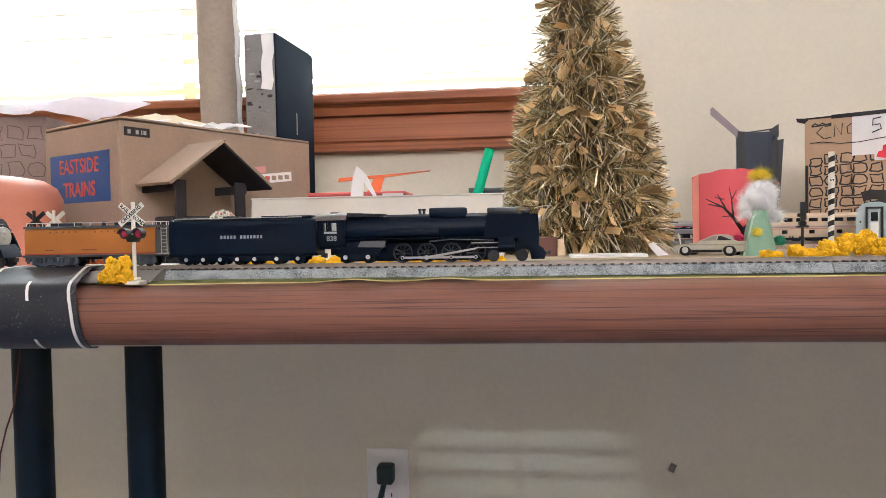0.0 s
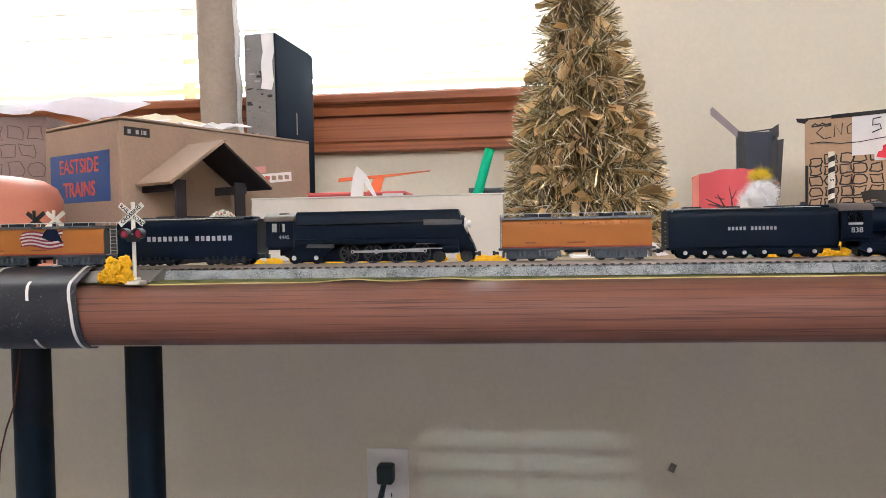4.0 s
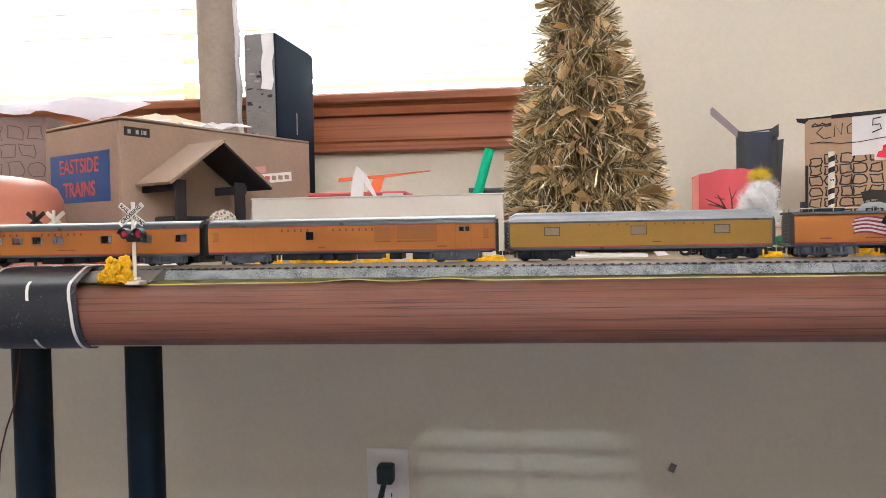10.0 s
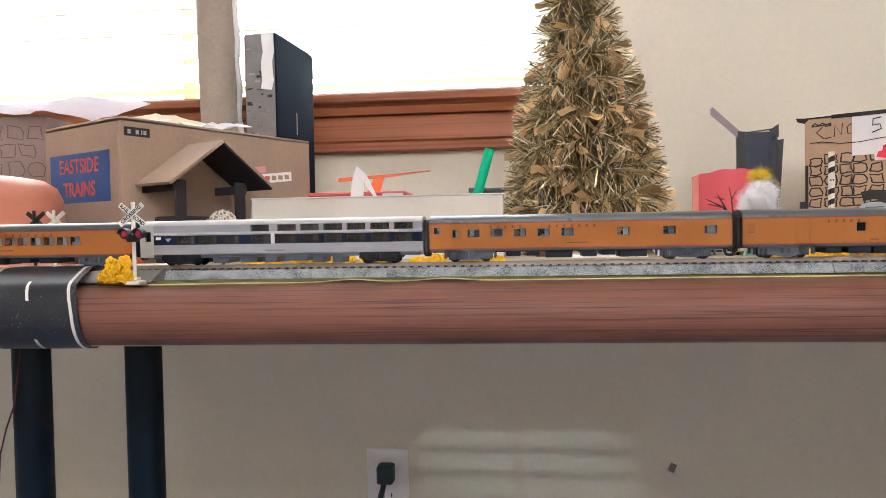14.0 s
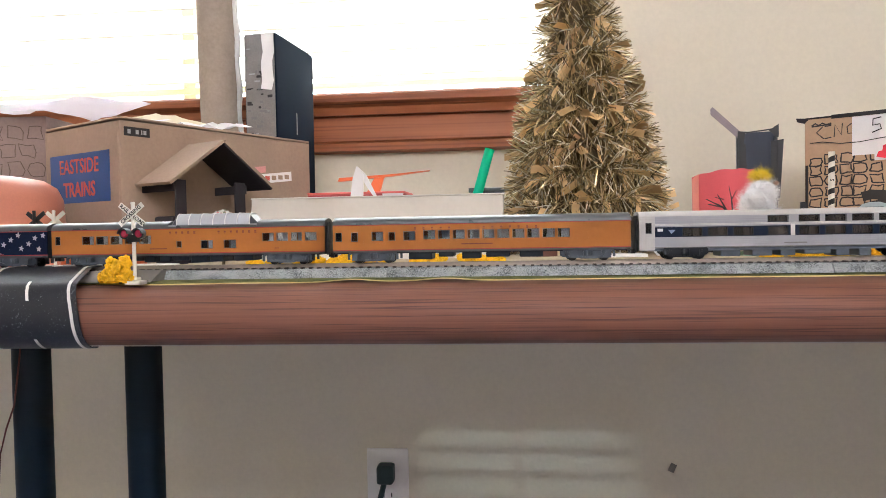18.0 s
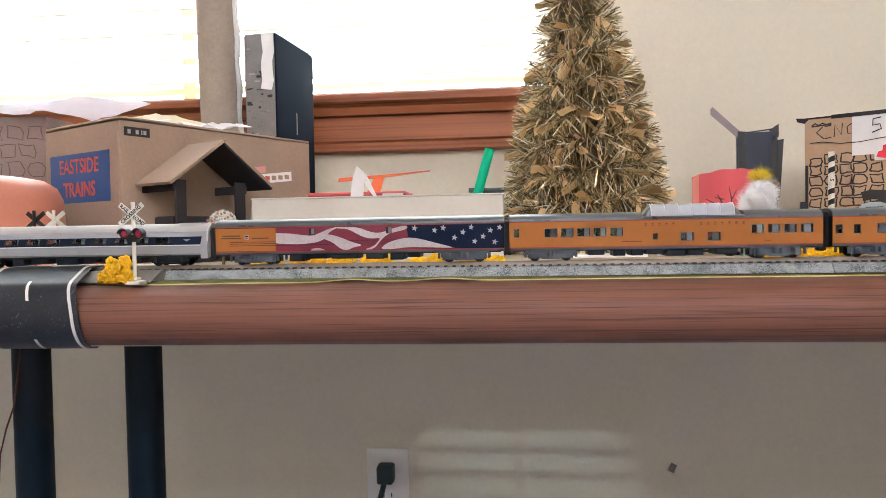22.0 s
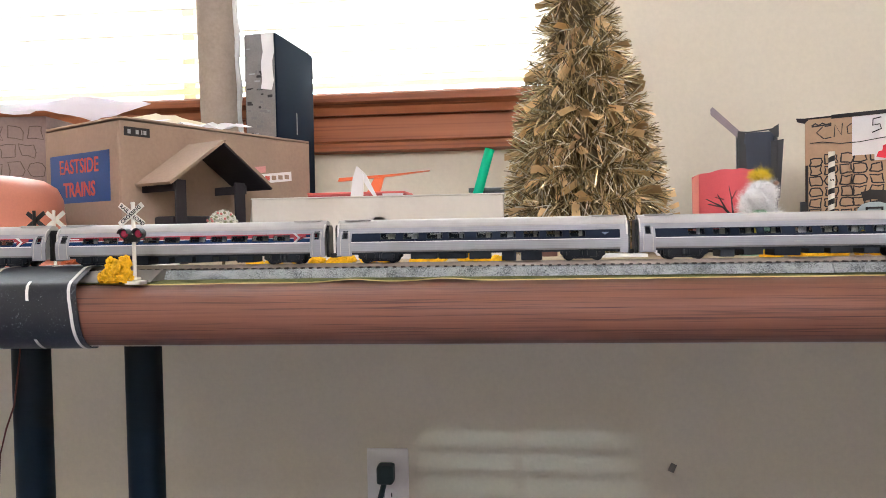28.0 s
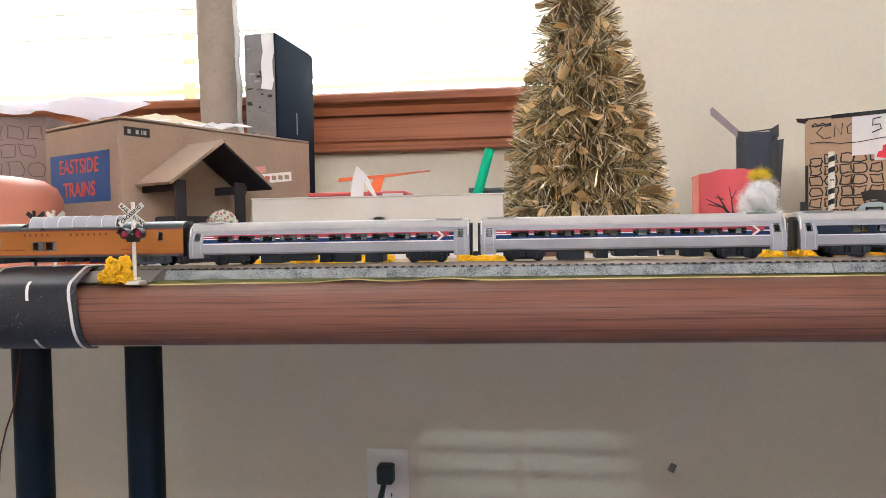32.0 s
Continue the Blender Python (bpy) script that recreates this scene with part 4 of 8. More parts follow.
def amfleet(name, label, L, phase, seed):
    """Tubular silver coach with a dark window band."""
    car = thing(name, label, "train car", group="silver coaches")
    xs = [-L / 2 + L * q / 0.1695 for q in (0.031, 0.0445, 0.0585, 0.0715, 0.0878, 0.1013, 0.1149, 0.128, 0.1410)]
    if phase == 3:
        xs = [-L / 2 + L * q / 0.1700 for q in (0.0228, 0.0358, 0.0488, 0.0620, 0.0750, 0.0915, 0.1046, 0.1176, 0.1306, 0.1436)]
    ops = win_row(xs, 0.0088 if phase == 4 else 0.0096, *((0.0142, 0.0173) if phase == 4 else (0.0144, 0.0173)))
    door_ends = (-1, 1) if phase == 3 else (-1,)
    for sgn in door_ends:
        x = sgn * (L / 2 - 0.0050)
        ops.append((x - 0.0013, x + 0.0013, 0.0150, 0.0192))
    ops = sorted(ops)
    if phase == 4:
        bands = [(0.0066, 0.0075, M_GRAPHITE, "sill"), (0.0075, 0.0124, M_FLUTE, "lower_side"), (0.0124, 0.0129, M_AMWHITE, "white_band"), (0.0129, 0.0178, M_AMBLUE, "window_band"), (0.0178, 0.0208, M_FLUTE, "upper_side")]
    else:
        bands = [(0.0066, 0.0075, M_GRAPHITE, "sill"), (0.0075, 0.0126, M_FLUTE, "lower_side"), (0.0126, 0.0133, M_AMWHITE, "white_band"), (0.0133, 0.0155, mat("blue_band_paint", (0.008, 0.035, 0.12), 0.5, vary=0.1, bump=0, spec=0.1), "blue_band"), (0.0155, 0.0160, M_AMWHITE, "white_band"), (0.0160, 0.0182, M_AMRED, "red_band"), (0.0182, 0.0208, M_FLUTE, "upper_side")]
    side(car, -L / 2 + 0.0090, L / 2 - (0.0090 if phase == 3 else 0.0045), bands, [o for o in ops if abs(o[0]) < L / 2 - 0.014], amfleet_side, M_GLASS)
    if phase == 4:
        side(car, L / 2 - 0.0045, L / 2, [(0.0045, 0.0208, M_FLUTE, "end_side")], [], amfleet_side, M_GLASS)
    for sgn in door_ends:
        a, b = sorted((sgn * (L / 2 - 0.0090), sgn * L / 2))
        side(car, a, b, [(0.0045, 0.0208, M_FLUTE, "vestibule_side")], [o for o in ops if a < (o[0] + o[1]) / 2 < b], amfleet_side, M_GLASS)
        for s2 in (-1, 1):
            bm = bmesh.new()
            x = sgn * (L / 2 - 0.0050)
            for q in ((x - 0.0028, x - 0.0024), (x + 0.0024, x + 0.0028)):
                panel(bm, q[0], q[1], 0.0055, 0.0185, s2, amfleet_side, 0.0002, 0.00015)
            panel(bm, x - 0.0028, x + 0.0028, 0.0185, 0.0189, s2, amfleet_side, 0.0002, 0.00015)
            part("door_frame", bm, M_AMROOF, car)
    rnd = random.Random(seed)
    for a, b, c, d in ops:
        if b - a > 0.005:
            w = (b - a) * rnd.uniform(0.2, 0.5)
            # pale card in part of each window, added as a bright patch behind glass
            part("blind", rbox(b - 0.0012 - w, b - 0.0012, -0.0040, -0.0036, c - 0.001, d, 0), rnd.choice((M_SEAT, M_PAPER)), car)
            part("seat", rbox(a, b, -0.0030, -0.0015, c - 0.003, c + (d - c) * rnd.uniform(0.3, 0.8), 0.0002, 1), M_UNDER, car)
    hw = amfleet_side(0.0208)
    part("roof", prism(bmesh.new(), arch(hw, 0.0208, 0.0209, 0.0258), -L / 2, L / 2), M_AMROOF, car)
    for sgn in (-1, 1):
        part("roof_hatch", rbox(sgn * (L * 0.43) - 0.008, sgn * (L * 0.43) + 0.008, -0.004, 0.004, 0.0252, 0.0262, 0.0003, 1), M_AMROOF, car)
    underbody(car, L, 0.0066, seed, M_UNDER, depth=0.0050)
    for o in (-1, 1):
        truck(car, o * L * 0.352, 2, 0.0160, M_TRUCKDK, "box")
    ends(car, L, 0.0050, 0.0252, HW - 0.0008, M_SILVER)
    if phase == 3:
        # white chevron, a red arrowhead in it and the blue point before it
        zc, x = 0.0159, L / 2 - 0.0185
        bm = bmesh.new()
        prism(bm, [(x, zc + 0.0025), (x, zc - 0.0027), (x + 0.0062, zc)], -0.00960, -0.0085, "y")
        part("arrow", bm, M_AMRED, car, "red arrowhead at the end of the stripes")
        bm = bmesh.new()
        for k in (-1, 1):
            prism(bm, [(x - 0.0006, zc + k * 0.0027), (x + 0.0026, zc), (x + 0.0042, zc), (x + 0.0010, zc + k * 0.0027)], -0.00985, -0.0090, "y")
        part("arrow", bm, M_AMWHITE, car, "white chevron at the end of the stripes")
        bm = bmesh.new()
        for k in (-1, 1):
            panel(bm, x + 0.0068, L / 2 - 0.0090, zc + k * 0.0011 - 0.0007, zc + k * 0.0011 + 0.0007, -1, amfleet_side, 0.0002, 0.00025)
        part("blue_band", bm, MATS["blue_band_paint"], car)
        small_mark(car, -L * 0.43, 0.0171, 0.006, 0.0006, M_AMWHITE, amfleet_side)
    else:
        bm = bmesh.new()
        prism(bm, [(L / 2 - 0.0150, 0.0163), (L / 2 - 0.0108, 0.0163), (L / 2 - 0.0130, 0.0149)], -0.0098, -0.0091, "y")
        part("emblem", bm, mat("pale_blue_emblem", (0.22, 0.28, 0.40), 0.5, bump=0), car, "small pale travel emblem")
    small_mark(car, 0, 0.0095, 0.005, 0.0008, M_LETTERWH, amfleet_side)
    return car


def viewliner(name, label, L):
    """Silver sleeping car with two rows of windows."""
    car = thing(name, label, "train car")
    xs = [q - L / 2 for q in (0.0292, 0.0430, 0.0568, 0.0752, 0.0917, 0.1056, 0.1197, 0.1337, 0.1478, 0.1618)]
    low = win_row(xs, 0.0104, 0.0133, 0.0177)
    up = win_row(xs[3:], 0.0106, 0.0205, 0.0238)
    door = [(-L / 2 + 0.0038, -L / 2 + 0.0066, 0.0152, 0.0206)]
    bands = [(0.0068, 0.0072, M_GRAPHITE, "sill"), (0.0072, 0.0128, M_FLUTE, "lower_side"), (0.0128, 0.0184, M_AMBLUE, "window_band"), (0.0184, 0.0244, M_FLUTE, "upper_side")]
    side(car, -L / 2 + 0.0087, L / 2, bands, low + up, smooth_side, M_BROWNGLASS)
    for a, b, c, d in low + up:
        w = (b - a) * 0.3
        part("blind", rbox(b - 0.0008 - w, b - 0.0008, -0.0060, -0.0056, c, d, 0), M_SEAT, car)
        part("compartment_wall", rbox(a, (a + b) / 2, -0.0052, -0.0048, c, d, 0), M_UNDER, car)
    bm = bmesh.new()
    panel(bm, 0.0819 - L / 2, 0.0842 - L / 2, 0.0128, 0.0190, -1, smooth_side, 0.0002, 0.0002)
    part("pillar", bm, M_SILVER, car)
    bm = bmesh.new()
    panel(bm, 0.0101 - L / 2, 0.0131 - L / 2, 0.0160, 0.0176, -1, smooth_side, 0.0002, 0.0002)
    part("placard", bm, M_AMWHITE, car)
    for zz in (0.0192, 0.0198):
        bm = bmesh.new()
        panel(bm, -L / 2 + 0.0087, L / 2, zz, zz + 0.0003, -1, smooth_side, 0.0002, 0.0002)
        part("side_rib", bm, M_SILVER, car)
    side(car, -L / 2, -L / 2 + 0.0087, [(0.0054, 0.0244, M_AMROOF, "vestibule_side")], door, smooth_side, M_GLASSDK)
    part("roof", prism(bmesh.new(), arch(HW, 0.0244, 0.0245, 0.0276), -L / 2, L / 2), M_AMROOF, car)
    underbody(car, L, 0.0060, 11, M_TRUCKGREY)
    for o in (-1, 1):
        truck(car, o * L * 0.352, 2, 0.0165, M_TRUCKDK, "box")
    ends(car, L, 0.0056, 0.0276, HW - 0.0003, M_SILVER)
    bm = bmesh.new()
    prism(bm, [(-L / 2 + 0.0160, 0.0168), (-L / 2 + 0.0200, 0.0168), (-L / 2 + 0.0178, 0.0146)], -0.0098, -0.0091, "y")
    part("emblem", bm, mat("pale_blue_emblem", (0.22, 0.28, 0.40), 0.5, bump=0), car, "small pale travel emblem")
    small_mark(car, -0.002, 0.0088, 0.012, 0.0007, M_GRAPHITE, smooth_side)
    return car


def baggage_heavy(name, label, L):
    """Older mustard baggage car with a stepped clerestory roof and six-wheel trucks."""
    car = thing(name, label, "train car")
    ops = win_row((-L * 0.335, 0.0, L * 0.315), 0.0082, 0.0125, 0.0168)
    side(car, -L / 2, L / 2, [(0.0040, 0.0054, M_ROOFGREY, "skirt"), (0.0054, 0.0061, M_REDLINE, "red_stripe"), (0.0061, 0.0192, M_UPYELLOW, "side_panel"), (0.0192, 0.0203, M_ROOFGREY, "eave")], ops, smooth_side, mat("tan_window_film", (0.20, 0.155, 0.11), 0.4))
    roof = [(-0.0100, 0.0203), (-0.0097, 0.0220), (-0.0066, 0.0236), (-0.0060, 0.0248), (-0.0030, 0.0256), (0.0030, 0.0256), (0.0060, 0.0248), (0.0066, 0.0236), (0.0097, 0.0220), (0.0100, 0.0203)]
    bm = bmesh.new()
    prism(bm, roof, -L / 2 + 0.003, L / 2 - 0.003)
    part("roof", bm, M_SILVERROOF, car)
    for sgn in (-1, 1):
        bm = bmesh.new()
        pts0 = [(p[0] * 0.97, 0.0203 + (p[1] - 0.0203) * 0.55) for p in roof]
        ra = [bm.verts.new((sgn * (L / 2 - 0.003), p[0], p[1])) for p in roof]
        rb = [bm.verts.new((sgn * (L / 2 + 0.0006), p[0], p[1])) for p in pts0]
        for i in range(len(roof)):
            bm.faces.new((ra[i], ra[(i + 1) % len(roof)], rb[(i + 1) % len(roof)], rb[i]))
        bm.faces.new(rb)
        bm.faces.new(ra[::-1])
        part("roof_end", bm, M_SILVERROOF, car)
    for a, b in ((-L * 0.49, -L * 0.385), (-L * 0.29, -L * 0.055), (L * 0.045, L * 0.265), (L * 0.365, L * 0.485)):
        bm = bmesh.new()
        panel(bm, a, b, 0.0097, 0.0104, -1, smooth_side, 0.0002, 0.0007)
        part("belt_rail", bm, M_UPYELLOW, car)
    for sgn in (-1, 1):
        bm = bmesh.new()
        for i in range(7):
            rod(bm, (sgn * (L / 2 + 0.0013), -0.0066, 0.006 + 0.002 * i), (sgn * (L / 2 + 0.0013), -0.0040, 0.006 + 0.002 * i), 0.00022, n=5)
        part("end_grab_irons", bm, M_SILVER, car)
        part("end_wall", rbox(min(sgn * (L / 2 - 0.001), sgn * (L / 2 + 0.0008)), max(sgn * (L / 2 - 0.001), sgn * (L / 2 + 0.0008)), -0.0092, 0.0092, 0.0042, 0.0205, 0.0002, 1), M_ROOFGREY, car)
        bm = bmesh.new()
        a, b = sorted((sgn * (L / 2 + 0.0009), sgn * (L / 2 + 0.0034)))
        prism(bm, arch(0.0052, 0.0050, 0.0160, 0.0215), a, b)
        part("diaphragm", bm, M_BLACKPL, car)
        coupler(car, sgn * (L / 2 + 0.001), sgn)
        truck(car, sgn * L * 0.365, 3, 0.0225, M_TRUCKDK, "drop")
    part("underframe", rbox(-L / 2 + 0.002, L / 2 - 0.002, -0.008, 0.008, 0.0030, 0.0040, 0.0002, 1), M_UNDER, car)
    part("truss_sill", rbox(-L * 0.2, L * 0.2, -0.0030, 0.0030, 0.0022, 0.0031, 0.0002, 1), M_UNDER, car)
    word_bars(car, "UNION PACIFIC", 0.004, 0.0181, 0.0009, 0.0052, M_LETTERRED, smooth_side)
    small_mark(car, 0.010, 0.0080, 0.005, 0.0006, M_LETTERRED, smooth_side)
    for o in car.children:
        if not o.name.startswith(("truck_frame", "coupler")):
            o.location.z += 0.0024
    return car


def baggage_smooth(name, label, L):
    r = -L / 2
    ops = [(r + 0.0602, r + 0.0648, 0.0146, 0.0192), (r + 0.1514, r + 0.1540, 0.0182, 0.0208), (r + 0.1549, r + 0.1572, 0.0182, 0.0208)]
    car = streamliner(name, label, L, M_UPORANGE, ops, ("UNION   PACIFIC", r + 0.0730, 0.0039), [(r + 0.141, 0.0078, 0.006, 0.0006), (r + 0.0695, 0.0080, 0.004, 0.0006)], seed=3, glass=M_GLASSDK)
    # framed doors
    for a, b, zb in ((0.0282, 0.0359, 0.0219), (0.1491, 0.1585, 0.0219)):
        bm = bmesh.new()
        for q in ((a, a + 0.0003, 0.0090, zb), (b - 0.0003, b, 0.0090, zb), (a, b, zb, zb + 0.0003)):
            panel(bm, r + q[0], r + q[1], q[2], q[3], -1, smooth_side, 0.0002, 0.00022)
        part("door_frame", bm, M_UPDOOR, car)
    # ribbed cargo doors of duller paint
    for a, b, za, zb in ((0.1014, 0.1110, 0.0130, 0.0219), (0.1148, 0.1384, 0.0130, 0.0219), (0.0030, 0.0065, 0.0146, 0.0196), (0.1653, 0.1684, 0.0146, 0.0196)):
        bm = bmesh.new()
        panel(bm, r + a, r + b, za, zb, -1, smooth_side, 0.0002, 0.00016)
        door = part("cargo_door", bm, M_UPDOOR, car, "ribbed door in duller paint")
        bm = bmesh.new()
        panel(bm, r + a, r + b, za - 0.0004, za, -1, smooth_side, 0.0002, 0.0003)
        part("door_sill", bm, M_LETTERRED, door)
    return car


def dome_car(name, label, L, seed, lounge=False):
    """Dome coach; the lounge has a plain front half and a pair of low windows."""
    if lounge:
        h = L / 2
        ops = [(h - 0.0155, h - 0.0127, 0.0158, 0.0207), (h - 0.0885, h - 0.0819, 0.0109, 0.0157), (h - 0.0968, h - 0.0899, 0.0109, 0.0157)]
        ops += win_row(span(-L * 0.362, -L * 0.210, 4), 0.0070, 0.0140, 0.0186)
        d0, d1 = h - 0.1050, h - 0.0385
        words, marks = h - 0.0755, [(h - 0.110, 0.0092, 0.016, 0.0006), (h - 0.036, 0.0088, 0.006, 0.0006)]
    else:
        ops = win_row(span(-L * 0.362, -L * 0.148, 5), 0.0070, 0.0140, 0.0186)
        ops += win_row((L * 0.078, L * 0.1624), 0.0070, 0.0107, 0.0152) + [(-L * 0.031, -L * 0.016, 0.0116, 0.0150)]
        ops += win_row(span(L * 0.2994, L * 0.4512, 4), 0.0064, 0.0145, 0.0190) + [(-L * 0.485, -L * 0.468, 0.0140, 0.0188)]
        d0, d1 = -L * 0.064, L * 0.259
        words, marks = L * 0.100, [(-L * 0.10, 0.0088, 0.011, 0.0006), (L * 0.33, 0.0082, 0.003, 0.0005)]
    car = streamliner(name, label, L, M_UPORANGE, sorted(ops), ("UNION   PACIFIC", words, 0.0038), marks, dome=(d0, d1), seed=seed)
    # raised glazed dome: end fairings, base rail, panes and ribs
    z0, zt = 0.0246, 0.0316
    for a, b in ((d0, d0 + 0.0050), (d1, d1 - 0.0050)):
        bm = bmesh.new()
        lo = [bm.verts.new((a, y, 0.0233 + dz)) for y, dz in ((-0.0082, -0.0022), (-0.005, 0.0014), (0.005, 0.0014), (0.0082, -0.0022))]
        hi = [bm.verts.new((b, y, zz)) for y, zz in ((-0.0082, 0.0222), (-0.0062, zt - 0.0010), (0.0062, zt - 0.0010), (0.0082, 0.0222))]
        for i in range(4):
            bm.faces.new((lo[i], lo[(i + 1) % 4], hi[(i + 1) % 4], hi[i]))
        bm.faces.new(lo)
        bm.faces.new(hi[::-1])
        part("dome_fairing", bm, M_ROOFGREY, car)
    a, b = d0 + 0.0050, d1 - 0.0050
    part("dome_roof", prism(bmesh.new(), [(-0.0048, zt - 0.0004), (-0.0030, zt), (0.0030, zt), (0.0048, zt - 0.0004), (0.003, zt - 0.0008), (-0.003, zt - 0.0008)], a, b), M_DOME, car)
    n = 6
    for i in range(n):
        xa, xb = a + (b - a) * i / n, a + (b - a) * (i + 1) / n
        for sgn in (-1, 1):
            bm = bmesh.new()
            prism(bm, [(sgn * 0.0081, z0 - 0.0006), (sgn * 0.0078, zt - 0.0040), (sgn * 0.0062, zt - 0.0014), (sgn * 0.0046, zt - 0.0004), (sgn * 0.0042, zt - 0.0007), (sgn * 0.0058, zt - 0.0017), (sgn * 0.0074, zt - 0.0042), (sgn * 0.0077, z0 - 0.0006)], xa + 0.0003, xb - 0.0003)
            part("dome_pane", bm, M_DOME, car)
    for i in range(n + 1):
        x = a + (b - a) * i / n
        bm = bmesh.new()
        tube_path(bm, [(x, -0.0081, z0 - 0.0008), (x, -0.0078, zt - 0.0040), (x, -0.0062, zt - 0.0013), (x, -0.004, zt), (x, 0.004, zt), (x, 0.0062, zt - 0.0013), (x, 0.0078, zt - 0.0040), (x, 0.0081, z0 - 0.0008)], 0.0003, 6)
        part("dome_rib", bm, M_SILVER, car)
    for i in range(7):
        x = a + 0.004 + (b - a - 0.008) * i / 6
        for y in (-0.004, 0.004):
            bm = rbox(x - 0.0016, x + 0.0016, y - 0.002, y + 0.002, 0.0230, 0.0252, 0.0003, 1)
            bx(bm, x - 0.0016, x - 0.0008, y - 0.002, y + 0.002, 0.0252, 0.0278)
            part("seat", bm, M_PAPER, car)
    return car


def flag_car(name, label, L):
    """Coach painted along its side with a large waving flag."""
    rear = -L / 2
    holes = [(rear + 0.0578, rear + 0.0614), (rear + 0.1040, rear + 0.1074)]
    car = streamliner(name, label, L, M_FLAGBLUE, [(a, b, 0.0176, 0.0216) for a, b in holes], seed=8, glass=M_GLASSDK)

    def mark(nm, x, z, w, h, material, proud, lab=""):
        bm = bmesh.new()
        panel(bm, x - w / 2, x + w / 2, z - h / 2, z + h / 2, -1, smooth_side, 0.0002, proud)
        part(nm, bm, material, car, lab)
    mark("orange_end_panel", rear + 0.0189, 0.0152, 0.0372, 0.0136, M_UPORANGE, 0.00015, "orange end panel with dark name marks")
    mark("lettering", rear + 0.0100, 0.0176, 0.0108, 0.0007, M_BROWNINK, 0.0003)
    mark("lettering", rear + 0.0100, 0.0162, 0.0124, 0.0007, M_BROWNINK, 0.0003)
    mark("lettering", rear + 0.0279, 0.0161, 0.0103, 0.0006, M_BROWNINK, 0.0003)
    mark("badge", rear + 0.0195, 0.0166, 0.0024, 0.0027, M_LETTERWH, 0.0003)
    mark("badge", rear + 0.0195, 0.0172, 0.0020, 0.0008, M_AMBLUE, 0.0004)
    mark("badge", rear + 0.0195, 0.0160, 0.0014, 0.0009, M_AMRED, 0.0004)
    x0 = rear + 0.0376

    def ribbon(nm, pts, material, proud, lab, soften=2):
        """Painted shape with a softly curved outline; u runs forward along the side, v up it, both in millimetres."""
        for _ in range(soften):
            pts = [q for a, b in zip(pts, pts[1:] + pts[:1]) for q in ((0.75 * a[0] + 0.25 * b[0], 0.75 * a[1] + 0.25 * b[1]), (0.25 * a[0] + 0.75 * b[0], 0.25 * a[1] + 0.75 * b[1]))]
        bm = bmesh.new()
        prism(bm, [(x0 + u / 1000, max(0.0083, min(0.0222, 0.0083 + v / 1000))) for u, v in pts], -HW - proud, -HW + 0.0001, "y")
        part(nm, bm, material, car, lab, smooth=False)

    ribbon("flag_field", [(-0.1, -1), (-0.1, 15), (78.5, 15), (79.3, 7), (87, 5.4), (96, 3.4), (106.5, 0.4), (106, -1)], M_FLAGRED, 0.00018, "deep red ground of the painted flag", 0)
    white = "waving white painted stripe"
    ribbon("flag_stripe", [(0, 10.6), (0.1, 10.6), (9, 10.3), (17, 9.1), (22, 8.6), (27, 10.4), (32, 12.6), (38, 13.6), (34, 11.6), (31.5, 9.6), (30, 7), (26, 5.0), (21, 4.3), (14, 3.8), (7, 4.0), (0.1, 4.6), (0, 4.6)], M_FLAGWHITE, 0.00030, white)
    ribbon("flag_stripe", [(29, 9.4), (34, 9.2), (40, 7.2), (46, 4.6), (53, 2.6), (47, 1.6), (44, 0.1), (41, 0.1), (38, 1.6), (34, 5), (29, 6.6)], M_FLAGWHITE, 0.00032, white)
    ribbon("flag_stripe", [(35, 13.6), (44, 13.4), (50, 13.2), (58, 9.9), (64, 9.8), (70, 12.2), (79, 14.2), (79, 11.6), (72, 10.2), (67, 8.8), (64, 6.2), (61, 2.4), (58, 0.1), (53, 0.1), (59, 1.8), (62, 5.0), (63, 6.9), (58, 6.4), (53, 7.4), (48, 10), (44, 12.4), (36, 12.9)], M_FLAGWHITE, 0.00034, white)
    ribbon("flag_stripe", [(20.5, -0.4), (22, 1.1), (25, 1.5), (28, 1), (31, -0.4)], M_FLAGWHITE, 0.00030, white)
    ribbon("flag_stripe", [(63, 0.1), (65, 2.4), (69, 4.6), (75, 6.2), (82, 6.8), (89, 5.2), (97, 3.0), (106, 0.6), (104, 0.4), (90, 0.9), (79, 1.2), (70, 0.1)], M_FLAGWHITE, 0.00036, white)
    for back, zz in ((0.0520, 0.0204), (0.0403, 0.0190), (0.0352, 0.0203), (0.0287, 0.0146), (0.0238, 0.0176), (0.0190, 0.0204), (0.0170, 0.0122), (0.0121, 0.0150), (0.0079, 0.0185), (0.0054, 0.0117), (0.0025, 0.0200)):
        r = 0.00185
        bm = bmesh.new()
        prism(bm, [(L / 2 - back + (r if i % 2 == 0 else r * 0.42) * math.sin(i * math.pi / 5 + 0.2), zz + (r if i % 2 == 0 else r * 0.42) * math.cos(i * math.pi / 5 + 0.2)) for i in range(10)], -HW - 0.0003, -HW + 0.0001, "y")
        part("star", bm, M_FLAGWHITE, car)
    for a, b in holes:
        mark("door_window", (a + b) / 2, 0.0196, b - a, 0.0040, M_UNDER, 0.0004)
        mark("window_blind", (a + b) / 2 + 0.0006, 0.0196, (b - a) * 0.5, 0.0034, M_GRAPHITE, 0.0005)
    return car


DRIVERS = []             # (driving wheelset, rods, ...) that turn with the train


